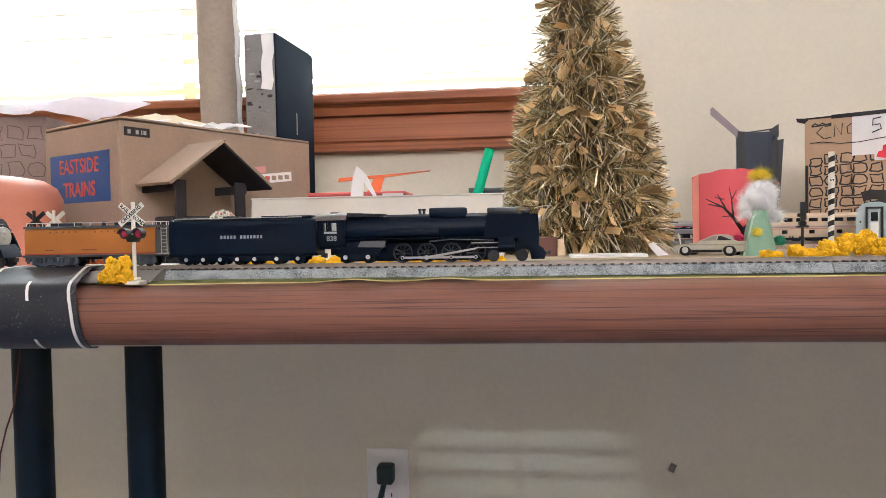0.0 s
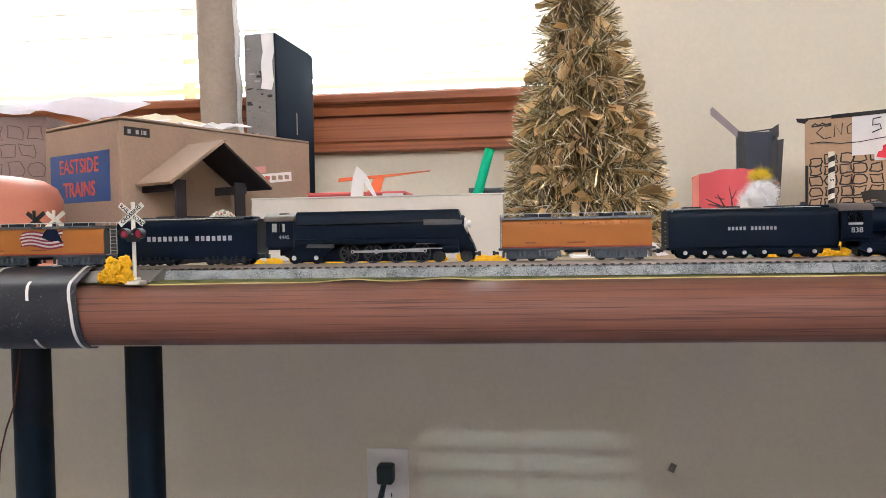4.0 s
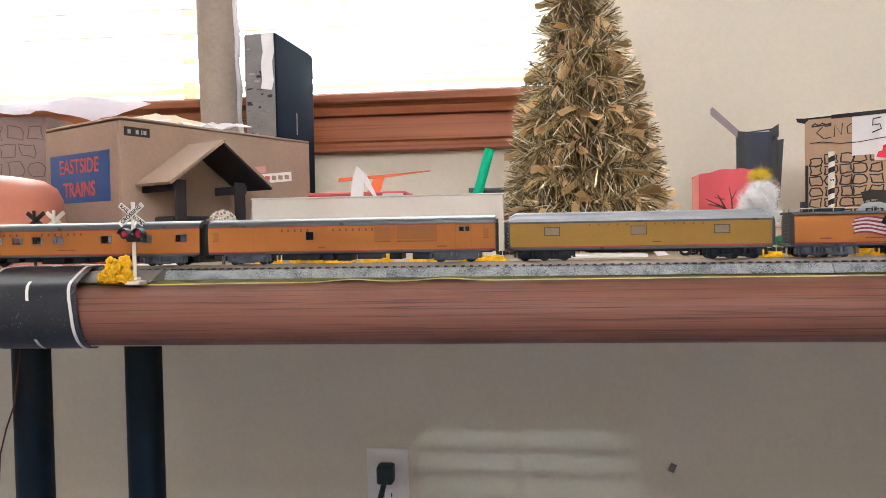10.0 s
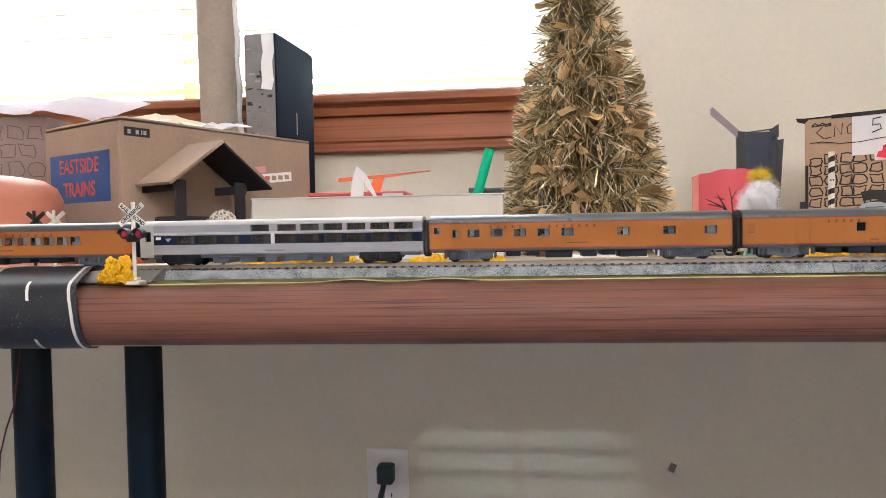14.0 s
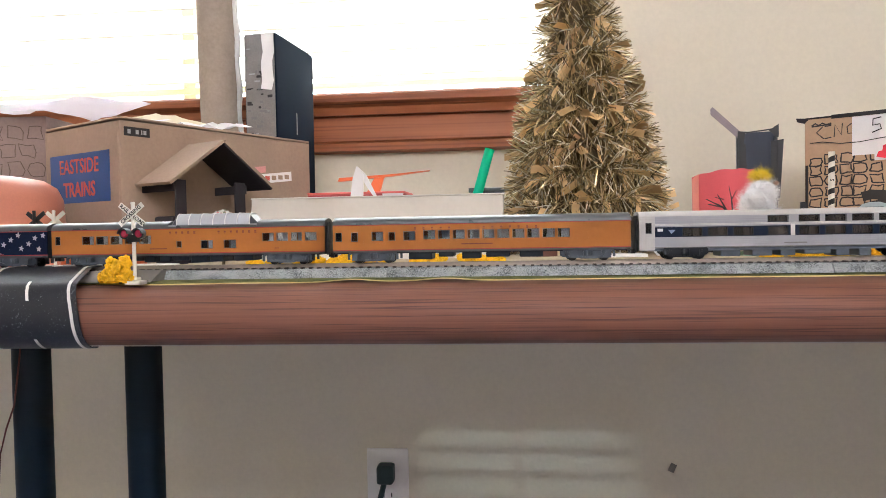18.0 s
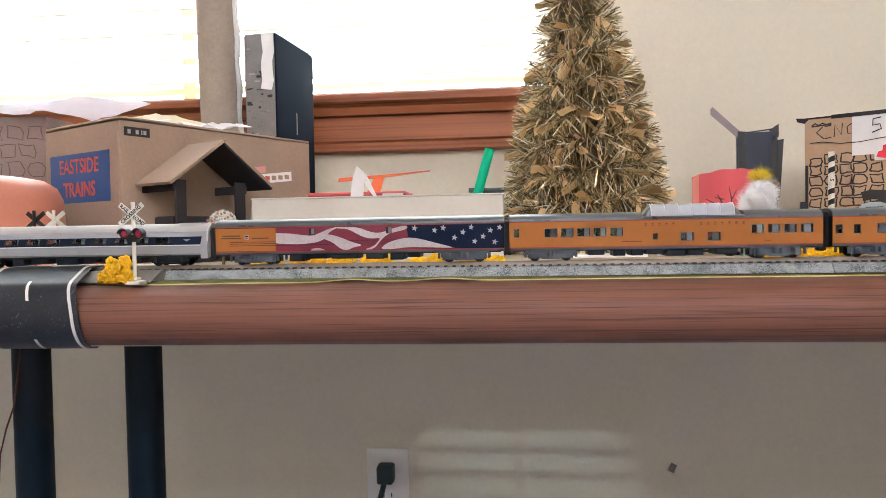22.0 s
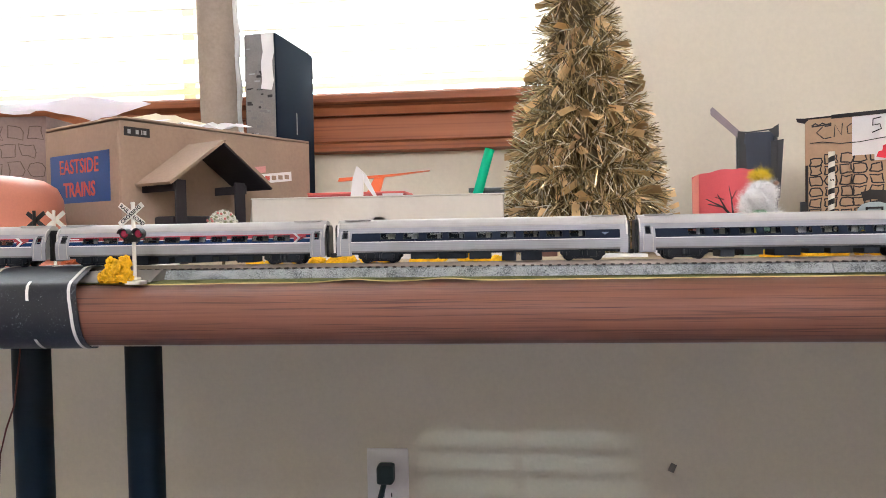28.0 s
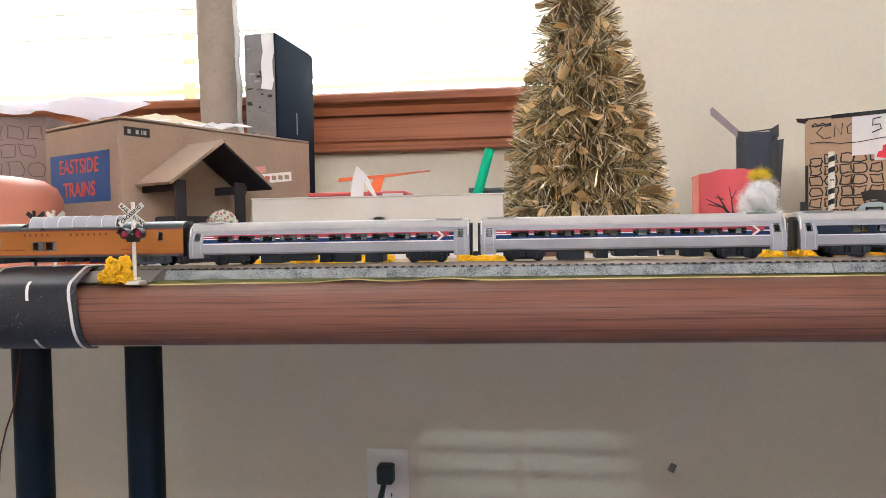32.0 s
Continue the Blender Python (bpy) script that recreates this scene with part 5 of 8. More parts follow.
def driver_wheel_mesh(r):
    bm = bmesh.new()
    for sgn in (-1, 1):
        y = sgn * 0.0050
        n = 22
        for ro, ri, w in ((r, r * 0.84, 0.0014),):
            o = [[bm.verts.new((ro * math.cos(2 * math.pi * i / n), y + d, ro * math.sin(2 * math.pi * i / n))) for i in range(n)] for d in (-w / 2, w / 2)]
            q = [[bm.verts.new((ri * math.cos(2 * math.pi * i / n), y + d, ri * math.sin(2 * math.pi * i / n))) for i in range(n)] for d in (-w / 2, w / 2)]
            for i in range(n):
                j = (i + 1) % n
                bm.faces.new((o[0][i], o[0][j], o[1][j], o[1][i]))
                bm.faces.new((q[0][i], q[1][i], q[1][j], q[0][j]))
                bm.faces.new((o[0][i], q[0][i], q[0][j], o[0][j]))
                bm.faces.new((o[1][i], o[1][j], q[1][j], q[1][i]))
        rod(bm, (0, y - 0.0009, 0), (0, y + 0.0009, 0), r * 0.2, n=10)
        for i in range(9):
            a = 2 * math.pi * i / 9
            rod(bm, (r * 0.16 * math.cos(a), y, r * 0.16 * math.sin(a)), (r * 0.87 * math.cos(a), y, r * 0.87 * math.sin(a)), 0.00045, n=5)
        prism(bm, [(r * 0.86 * math.cos(a), r * 0.86 * math.sin(a)) for a in (math.pi - 0.6, math.pi - 0.3, math.pi, math.pi + 0.3, math.pi + 0.6)], y - 0.0005, y + 0.0005, "y")
        rod(bm, (r * 0.48, y - sgn * 0.0004, 0), (r * 0.48, y + sgn * 0.0022, 0), 0.0006, n=8)
    rod(bm, (0, -0.005, 0), (0, 0.005, 0), 0.0008, n=8)
    return done(bm, "driving_wheelset", M_LOCOTOP)


def steam_engine(name, label, L, casing):
    """Large 4-8-4 steam locomotive; x runs forward, L over the pilot and cab."""
    e = thing(name, label, "locomotive")
    f = L / 2                       # pilot tip
    R, cz = 0.0083, 0.0196          # boiler
    xb0, xb1 = -f + 0.0165, f - 0.0065
    bm = bmesh.new()
    n = 28
    rods = [(xb0, R), (xb0 + 0.03, R + 0.0003), (xb1 - 0.012, R), (xb1 - 0.001, R * 0.985), (xb1, R * 0.93)]
    rings = [[bm.verts.new((x, r * math.cos(2 * math.pi * i / n), cz + r * math.sin(2 * math.pi * i / n))) for i in range(n)] for x, r in rods]
    for p, q in zip(rings, rings[1:]):
        for i in range(n):
            bm.faces.new((p[i], p[(i + 1) % n], q[(i + 1) % n], q[i]))
    bm.faces.new(rings[0])
    bm.faces.new(rings[-1][::-1])
    part("boiler", bm, M_LOCOBLACK, e)
    bm = bmesh.new()
    rod(bm, (xb1 - 0.0005, 0, cz), (xb1 + 0.0011, 0, cz), R * 0.82, R * 0.74, 24)
    rod(bm, (xb1 + 0.0010, 0, cz), (xb1 + 0.0018, 0, cz), R * 0.25, R * 0.2, 12)
    part("smokebox_door", bm, M_SILVER if casing else M_GRAPHITE, e)
    bm = bmesh.new()
    zl = cz + (0.0050 if not casing else 0.0028)
    rod(bm, (xb1 + 0.001, 0, zl), (xb1 + 0.0036, 0, zl), 0.0019, 0.0021, 14)
    part("headlight", bm, M_SILVER, e)
    # cab
    cab = bmesh.new()
    for sgn in (-1, 1):
        y0, y1 = sorted((sgn * 0.0098, sgn * 0.0091))
        for q in ((-f, -f + 0.0165, 0.0105, 0.0195), (-f, -f + 0.0035, 0.0195, 0.0245), (-f + 0.0068, -f + 0.0082, 0.0195, 0.0245), (-f + 0.0115, -f + 0.0165, 0.0195, 0.0245), (-f, -f + 0.0165, 0.0245, 0.0262)):
            bx(cab, q[0], q[1], y0, y1, q[2], q[3])
    bx(cab, -f + 0.0158, -f + 0.0165, -0.0091, 0.0091, 0.0105, 0.0262)
    part("cab", cab, M_LOCOBLACK, e)
    part("cab_floor", rbox(-f + 0.0005, -f + 0.016, -0.009, 0.009, 0.0088, 0.0105, 0.0003, 1), M_LOCOBLACK, e)
    for q in ((-f + 0.0035, -f + 0.0068), (-f + 0.0082, -f + 0.0115)):
        part("cab_window", rbox(q[0], q[1], -0.0096, -0.0093, 0.0195, 0.0245, 0), M_GLASS, e)
    part("cab_roof", prism(bmesh.new(), arch(0.0102, 0.0258, 0.0262, 0.0302, 10, 2.4), -f - 0.0012, -f + 0.0172), M_LOCOROOF, e)
    part("roof_vent", rbox(-f + 0.006, -f + 0.011, -0.003, 0.003, 0.0300, 0.0308, 0.0002, 1), M_UNDER, e)
    # top works
    if casing:
        bm = bmesh.new()
        prism(bm, [(-0.0082, 0.0236), (-0.0070, 0.0292), (-0.0050, 0.0312), (0.0050, 0.0312), (0.0070, 0.0292), (0.0082, 0.0236)], -f + 0.0175, xb1 - 0.001)
        for v in bm.verts:
            if v.co.x > 0:
                v.co.x += (0.0236 - v.co.z) * 0.35
        part("skyline_casing", bm, M_LOCOBLACK, e)
        for sgn in (-1, 1):
            y0, y1 = sorted((sgn * 0.0089, sgn * 0.0097))
            bm = bmesh.new()
            prism(bm, [(-f + 0.017, 0.0120), (xb1 - 0.030, 0.0120), (xb1 - 0.012, 0.0108), (xb1 + 0.0035, 0.0085), (xb1 + 0.0046, 0.0110), (xb1 + 0.0024, 0.0160), (xb1 - 0.0006, 0.0222), (xb1 - 0.022, 0.0222), (-f + 0.017, 0.0226)], y0, y1, "y")
            part("side_skirt", bm, M_LOCOBLACK, e)
            y0, y1 = sorted((sgn * 0.0080, sgn * 0.0092))
            bm = bmesh.new()
            prism(bm, [(xb1 - 0.0235, 0.0208), (xb1 - 0.0018, 0.0210), (xb1 - 0.0010, 0.0246), (xb1 - 0.0060, 0.0254), (xb1 - 0.0235, 0.0254)], y0, y1, "y")
            part("smokebox_panel", bm, mat("dull_silver_nose", (0.10, 0.10, 0.105), 0.45, 0.2), e, "graphite-grey smokebox side")
        bm = bmesh.new()
        prism(bm, [(xb1 - 0.0045, 0.0150), (xb1 + 0.0026, 0.0146), (xb1 + 0.0050, 0.0110), (xb1 + 0.0066, 0.0064), (xb1 - 0.0010, 0.0074), (xb1 - 0.0045, 0.0100)], -0.0082, 0.0082, "y")
        part("nose_shroud", bm, M_LOCOBLACK, e, "sloping black pilot apron")
        bm = bmesh.new()
        tube_path(bm, [(-f + 0.02, -0.0092, 0.0238), (0, -0.0094, 0.0240), (xb1 - 0.01, -0.0088, 0.0250)], 0.0003, 6)
        part("handrail", bm, M_WHEELGREY, e)
    else:
        bm = bmesh.new()
        prism(bm, [(-0.0040, 0.0262), (-0.0034, 0.0286), (0.0034, 0.0286), (0.0040, 0.0262)], -f + 0.0172, xb1 - 0.02)
        part("boiler_jacket_top", bm, M_LOCOTOP, e)
        bm = bmesh.new()
        prism(bm, [(-f + 0.017, 0.0278), (-f + 0.037, 0.0276), (-f + 0.039, 0.0292), (-f + 0.017, 0.0302)], -0.0060, 0.0060, "y")
        part("firebox_cover", bm, M_LOCOTOP, e)
        part("sand_dome", rbox(f - 0.068, f - 0.046, -0.0062, 0.0062, 0.0262, 0.0322, 0.0012, 2), M_LOCOBLACK, e)
        part("stack_shroud", rbox(f - 0.034, f - 0.016, -0.0042, 0.0042, 0.0262, 0.0318, 0.0012, 2), M_WHEELGREY, e)
        part("bell", rbox(f - 0.014, f - 0.009, -0.0020, 0.0020, 0.0265, 0.0304, 0.0008, 2), M_LOCOTOP, e)
        for dx in (0.074, 0.0715):
            bm = bmesh.new()
            rod(bm, (f - dx, 0, 0.0278), (f - dx, 0, 0.0308), 0.0008, n=8)
            rod(bm, (f - dx, 0, 0.0308), (f - dx, 0, 0.0318), 0.0012, n=8)
            part("pop_valve", bm, M_UNDER, e)
        for sgn in (-1, 1):
            y0, y1 = sorted((sgn * 0.0093, sgn * 0.0101))
            bm = bmesh.new()
            prism(bm, [(f - 0.036, 0.0140), (f - 0.0165, 0.0135), (f - 0.010, 0.0085), (f - 0.0048, 0.0055), (f - 0.0040, 0.0150), (f - 0.0046, 0.0272), (f - 0.010, 0.0278), (f - 0.034, 0.0276)], y0, y1, "y")
            part("smoke_deflector", bm, M_LOCOBLACK, e)
            y0, y1 = sorted((sgn * 0.0084, sgn * 0.0099))
            part("air_reservoir", rbox(f - 0.098, f - 0.062, y0, y1, 0.0160, 0.0198, 0.0007, 2), M_LOCOBLACK, e)
    # running board, frame, pilot
    g = f + (0.0085 if casing else 0.0)     # running gear lies further forward under the casing
    pw = 0.0042 if casing else 0.0082
    for sgn in (-1, 1):
        y0, y1 = sorted((sgn * 0.0072, sgn * 0.0100))
        part("running_board", rbox(-f + 0.0165, f - 0.010, y0, y1, 0.0142, 0.0149, 0.0002, 1), M_LOCOBLACK, e)
    part("frame", rbox(-f + 0.006, f - 0.012, -0.0034, 0.0034, 0.0052, 0.0125, 0.0004, 1), M_LOCOBLACK, e)
    bm = bmesh.new()
    prism(bm, [(f - 0.0165, 0.0142), (f - 0.0115, 0.0142), (f - 0.0018, 0.0078), (f - 0.0002, 0.0046), (f - 0.0012, 0.0014), (f - 0.0085, 0.0014), (f - 0.0095, 0.0062), (f - 0.0165, 0.0095)], -pw, pw, "y")
    part("pilot", bm, M_LOCOBLACK, e)
    coupler(e, f - 0.0008, 1)
    for sgn in (-1, 1):
        bm = bmesh.new()
        yc = sgn * 0.0080
        rod(bm, (g - 0.0275, yc, 0.0087), (g - 0.0182, yc, 0.0087), 0.0030, n=16)
        bx(bm, g - 0.0275, g - 0.0182, yc - 0.0028, yc + 0.0028, 0.0085, 0.0142)
        part("cylinder", bm, M_LOCOBLACK, e)
        for x in (g - 0.0276, g - 0.0184):
            bm = bmesh.new()
            rod(bm, (x, yc, 0.0087), (x + 0.0004, yc, 0.0087), 0.0022, n=14)
            part("cylinder_head", bm, M_WHEELGREY, e)
    for sgn in (-1, 1):
        y0, y1 = sorted((sgn * 0.0050, sgn * 0.0082))
        part("ash_pan", prism(bmesh.new(), [(-f + 0.0235, 0.0098), (-f + 0.0400, 0.0094), (-f + 0.0400, 0.0134), (-f + 0.0255, 0.0132)], y0, y1, "y"), mat("ash_pan_grey", (0.11, 0.11, 0.115), 0.5, 0.1), e)
    part("firebox", rbox(-f + 0.012, g - 0.030, -0.0038, 0.0038, 0.0012, 0.0142, 0.0003, 1), M_LOCOBLACK, e)
    for sgn in (-1, 1):
        y0, y1 = sorted((sgn * 0.0036, sgn * 0.0040))
        part("brake_hanger_panel", rbox(-f + 0.038, g - 0.030, y0, y1, 0.0075, 0.0145, 0.0001, 1), M_LOCOBLACK, e)
        y0, y1 = sorted((sgn * 0.0050, sgn * 0.0072))
        part("firebox_side", prism(bmesh.new(), [(-f + 0.010, 0.0106), (-f + 0.012, 0.0060), (-f + 0.036, 0.0060), (-f + 0.042, 0.0142), (-f + 0.010, 0.0142)], y0, y1, "y"), M_LOCOBLACK, e)
    # small wheels
    for x, r in ((g - 0.0140, 0.0036), (g - 0.0305, 0.0034)):
        wheelset(e, x, r, M_WHEELGREY)
    for x, r in ((-f + 0.0160, 0.0038), (-f + 0.0295, 0.0038)):
        wheelset(e, x, r, M_LOCOBLACK)
        bm = bmesh.new()
        rod(bm, (x, -0.0074, r), (x, -0.0083, r), 0.0014, 0.0011, 12)
        part("axle_cap", bm, M_SILVER, e)
    bm = bmesh.new()
    prism(bm, [(-f + 0.010, 0.0050), (-f + 0.013, 0.0074), (-f + 0.033, 0.0074), (-f + 0.036, 0.0050), (-f + 0.030, 0.0022), (-f + 0.016, 0.0022)], -0.0074, -0.0062, "y")
    prism(bm, [(-f + 0.010, 0.0050), (-f + 0.013, 0.0074), (-f + 0.033, 0.0074), (-f + 0.036, 0.0050), (-f + 0.030, 0.0022), (-f + 0.016, 0.0022)], 0.0062, 0.0074, "y")
    part("trailing_truck_frame", bm, M_LOCOBLACK, e)
    # driving wheels and rods
    r = 0.0059
    me = driver_wheel_mesh(r)
    xs = [g - 0.0408 - 0.01440 * i for i in range(4)]
    ws = []
    for x in xs:
        w = part("driving_wheelset", me, None, e)
        w.location = (x, 0, r)
        ws.append(w)
    rods_ = []
    for sgn in (-1, 1):
        bm = bmesh.new()
        y = sgn * 0.0066
        a, b = xs[0] - xs[3], 0.0
        bx(bm, 0, a, y - 0.0003, y + 0.0003, -0.00065, 0.00065)
        for x in xs:
            rod(bm, (x - xs[3], y - 0.0005, 0), (x - xs[3], y + 0.0005, 0), 0.0011, n=10)
        rods_.append((part("side_rod", bm, M_ROD, e), xs[3], 0.0))
        bm = bmesh.new()
        y = sgn * 0.0076
        prism(bm, [(0, -0.0008), (0.030, -0.0005), (0.030, 0.0005), (0, 0.0008)], y - 0.0003, y + 0.0003, "y")
        rod(bm, (0, y - 0.0006, 0), (0, y + 0.0006, 0), 0.0014, n=10)
        rods_.append((part("main_rod", bm, M_ROD, e), xs[2], 1.0))
        bm = bmesh.new()
        bx(bm, xs[2] + 0.0290, g - 0.0275, sgn * 0.0076 - 0.0004, sgn * 0.0076 + 0.0004, 0.0082, 0.0088)
        bx(bm, xs[2] + 0.0265, g - 0.0275, sgn * 0.0076 - 0.0009, sgn * 0.0076 + 0.0009, 0.0110, 0.0116)
        part("crosshead_guide", bm, M_ROD, e)
        bm = bmesh.new()
        tube_path(bm, [(xs[2] + 0.002, sgn * 0.0082, 0.0125), (xs[1], sgn * 0.0082, 0.0136), (g - 0.030, sgn * 0.0082, 0.0128)], 0.0004, 6)
        part("valve_gear_link", bm, M_ROD, e)
    DRIVERS.append((e, ws, rods_, r, xs))
    return e


def engine_tender(name, label, L, axles, word, pitch, size):
    t = thing(name, label, "train car")
    bm = bmesh.new()
    prism(bm, arch(0.0097, 0.0068 if axles == 7 else 0.0040, 0.0232, 0.0280, 12, 3.4), -L / 2 + 0.001, L / 2 - 0.0005)
    part("tender_body", bm, M_LOCOBLACK, t)
    part("deck", rbox(-L / 2 + 0.004, L * 0.12, -0.0074, 0.0074, 0.0278, 0.0285, 0.0003, 1), M_GRAPHITE, t)
    part("fuel_bunker", rbox(L * 0.12, L / 2 - 0.004, -0.0066, 0.0066, 0.0276, 0.0294, 0.0007, 2), M_LOCOBLACK, t)
    for x in (-L * 0.33, -L * 0.1):
        part("hatch", rbox(x - 0.005, x + 0.005, -0.003, 0.003, 0.0284, 0.0296, 0.0003, 1), M_UNDER, t)
    for sgn in (-1, 1):
        bm = bmesh.new()
        tube_path(bm, [(-L / 2 + 0.003, sgn * 0.0082, 0.0262), (-L / 2 + 0.004, sgn * 0.0082, 0.0284), (0, sgn * 0.0082, 0.0284), (L * 0.40, sgn * 0.0082, 0.0284)], 0.00022, 5)
        part("handrail", bm, M_SILVER, t)
    part("tender_frame", rbox(-L / 2, L / 2, -0.0085, 0.0085, 0.0052, 0.0068, 0.0003, 1), M_LOCOBLACK, t)
    if axles == 7:
        xs = [-L / 2 + 0.0105 + 0.0107 * i for i in range(5)] + [L / 2 - 0.0255, L / 2 - 0.0125]
        bm = bmesh.new()
        for sgn in (-1, 1):
            y0, y1 = sorted((sgn * 0.0066, sgn * 0.0078))
            prism(bm, [(xs[0] - 0.005, 0.0052), (xs[-1] + 0.005, 0.0052), (xs[-1] + 0.004, 0.0024), (xs[0] - 0.004, 0.0024)], y0, y1, "y")
        part("pedestal_frame", bm, M_LOCOBLACK, t)
        for x in xs:
            wheelset(t, x, 0.0033, M_LOCOBLACK)
            bm = bmesh.new()
            rod(bm, (x, -0.0078, 0.0036), (x, -0.0087, 0.0036), 0.0012, 0.0010, 12)
            part("axle_cap", bm, M_SILVER, t)
    else:
        for sgn in (-1, 1):
            truck(t, sgn * L * 0.27, 3, 0.0220, M_TRUCKDK, "box")
    for sgn in (-1, 1):
        coupler(t, sgn * L / 2, sgn)
    word_bars(t, word, 0.0 if axles == 7 else 0.002, 0.0170 if axles == 7 else 0.0165, size, pitch, M_LETTERWH, lambda zz: 0.0097)
    bm = bmesh.new()
    for i in range(6):
        rod(bm, (-L / 2 + 0.0004, -0.006, 0.008 + 0.0026 * i), (-L / 2 + 0.0004, -0.003, 0.008 + 0.0026 * i), 0.0002, n=5)
    part("rear_ladder", bm, M_SILVER, t)
    return t


# way of the train's head: metres run at every half second
RUN = (0.0, 0.0365, 0.073, 0.1096, 0.1463, 0.1829, 0.2194, 0.2563, 0.2940, 0.3325, 0.3720, 0.4124, 0.4539, 0.4953, 0.5362, 0.5772, 0.6187, 0.6604, 0.7012, 0.7417, 0.7824, 0.8235,
       0.8644, 0.9047, 0.9444, 0.9832, 1.0201, 1.0561, 1.0920, 1.1286, 1.1654, 1.2025, 1.2397, 1.2770, 1.3143, 1.3518, 1.3884, 1.4235, 1.4580, 1.4932, 1.5299, 1.5662, 1.6018, 1.6357,
       1.6691, 1.7037, 1.7391, 1.7745, 1.8106, 1.8475, 1.8842, 1.9199, 1.9558, 1.9916, 2.0269, 2.0615, 2.0952, 2.1285, 2.1613, 2.1940, 2.2265, 2.2584, 2.2906, 2.3239, 2.3572)


def run_at(t):
    i = min(len(RUN) - 2, int(t * 2))
    f = t * 2 - i
    p0, p1, p2, p3 = RUN[max(0, i - 1)], RUN[i], RUN[i + 1], RUN[min(len(RUN) - 1, i + 2)]
    m1 = (p2 - p0) / 2 if i else p2 - p1
    m2 = (p3 - p1) / 2 if i < len(RUN) - 2 else p2 - p1
    return (2 * f ** 3 - 3 * f ** 2 + 1) * p1 + (f ** 3 - 2 * f ** 2 + f) * m1 + (-2 * f ** 3 + 3 * f ** 2) * p2 + (f ** 3 - f ** 2) * m2


CONSIST = []             # (thing, way of its middle when the clip starts, length)


def couple(ob, front, rear):
    CONSIST.append((ob, (front + rear) / 2, front - rear))


ob = steam_engine("steam_locomotive", "black model steam locomotive with silver rods and large drivers", 0.134, False)
lettering("cab_number", "838", 0.0042, M_LETTERWH, ob, Matrix.Translation((-0.067 + 0.0085, -0.0099, 0.0150)))
small_mark(ob, -0.067 + 0.0078, 0.0186, 0.0075, 0.0012, M_LETTERWH, lambda zz: 0.0099)
couple(ob, 0.0190, -0.1150)
couple(engine_tender("locomotive_tender", "black model tender with silver name and seven axles", 0.0925, 7, "UNION PACIFIC", 0.00205, 0.0019), -0.1155, -0.2080)
couple(tank_tender("water_tender", "orange model water tender with grey deck and handrails"), -0.2140, -0.3025)
ob = steam_engine("steam_locomotive", "black streamlined model steam locomotive with a silver-grey nose", 0.1245, True)
lettering("cab_number", "4445", 0.0034, M_LETTERWH, ob, Matrix.Translation((-0.06225 + 0.0110, -0.0099, 0.0163)))
couple(ob, -0.3158, -0.4403)
couple(engine_tender("locomotive_tender", "black model tender lettered in silver on its side", 0.0895, 6, "SOUTHERN PACIFIC", 0.0034, 0.0029), -0.4455, -0.5350)
couple(tank_tender("water_tender", "orange model water tender with a waving flag painted on", True), -0.5410, -0.6295)
couple(baggage_heavy("baggage_car", "mustard-yellow model baggage car with silver clerestory roof", 0.1445), -0.6395, -0.7840)
couple(baggage_smooth("baggage_car", "orange model baggage car with grey roof and cargo doors", 0.1723), -0.7925, -0.9648)
L = 0.1700
ops = [(-L / 2 + 0.0026, -L / 2 + 0.0062, 0.0166, 0.0203), (-L / 2 + 0.0135, -L / 2 + 0.0164, 0.0146, 0.0188)] + win_row([-L / 2 + q for q in (0.0256, 0.0390, 0.0523, 0.0658, 0.0793, 0.1106, 0.1360, 0.1585)], 0.0068, 0.0147, 0.0189)
couple(streamliner("sleeping_car", "orange model sleeping car with small square windows", L, M_UPORANGE, ops, ("UNION   PACIFIC", -0.02, 0.0042), [(0.0, 0.0088, 0.012, 0.0006)], seed=4), -0.9704, -1.1404)
couple(viewliner("sleeping_car", "silver model sleeping car with two rows of windows", 0.1730), -1.1445, -1.3175)
L = 0.1720
ops = win_row([-L * 0.345, -L * 0.235], 0.0064, 0.0136, 0.0184) + win_row([-L * 0.48, -L * 0.425, -L * 0.295], 0.0034, 0.0134, 0.0182) + win_row([L / 2 - 0.0373 - 0.0086 * k for k in range(10)], 0.0064, 0.0141, 0.0188)
couple(streamliner("coach", "orange model coach with a row of square windows", L, M_UPORANGE, sorted(ops), ("UNION   PACIFIC", -0.002, 0.0050), [(-0.001, 0.0090, 0.018, 0.0007)], seed=6), -1.3222, -1.4942)
couple(dome_car("dome_car", "orange model dome coach with a raised glazed dome", 0.1720, 7), -1.4992, -1.6712)
couple(flag_car("flag_coach", "model coach painted with a large waving flag", 0.1729), -1.6742, -1.8471)
couple(amfleet("silver_coach", "silver model coach with a navy window band", 0.1720, 4, 21), -1.8522, -2.0242)
couple(amfleet("silver_coach", "silver model coach with a navy window band", 0.1687, 4, 22), -2.0303, -2.1990)
couple(amfleet("silver_coach", "silver model coach with red white and blue stripes", 0.1698, 3, 23), -2.2062, -2.3760)
couple(amfleet("silver_coach", "silver model coach with red white and blue stripes", 0.1694, 3, 24), -2.3826, -2.5520)
couple(dome_car("dome_car", "orange model dome lounge with two low windows under its dome", 0.1720, 9, True), -2.5555, -2.7275)

# ---------------- scenery helpers ----------------


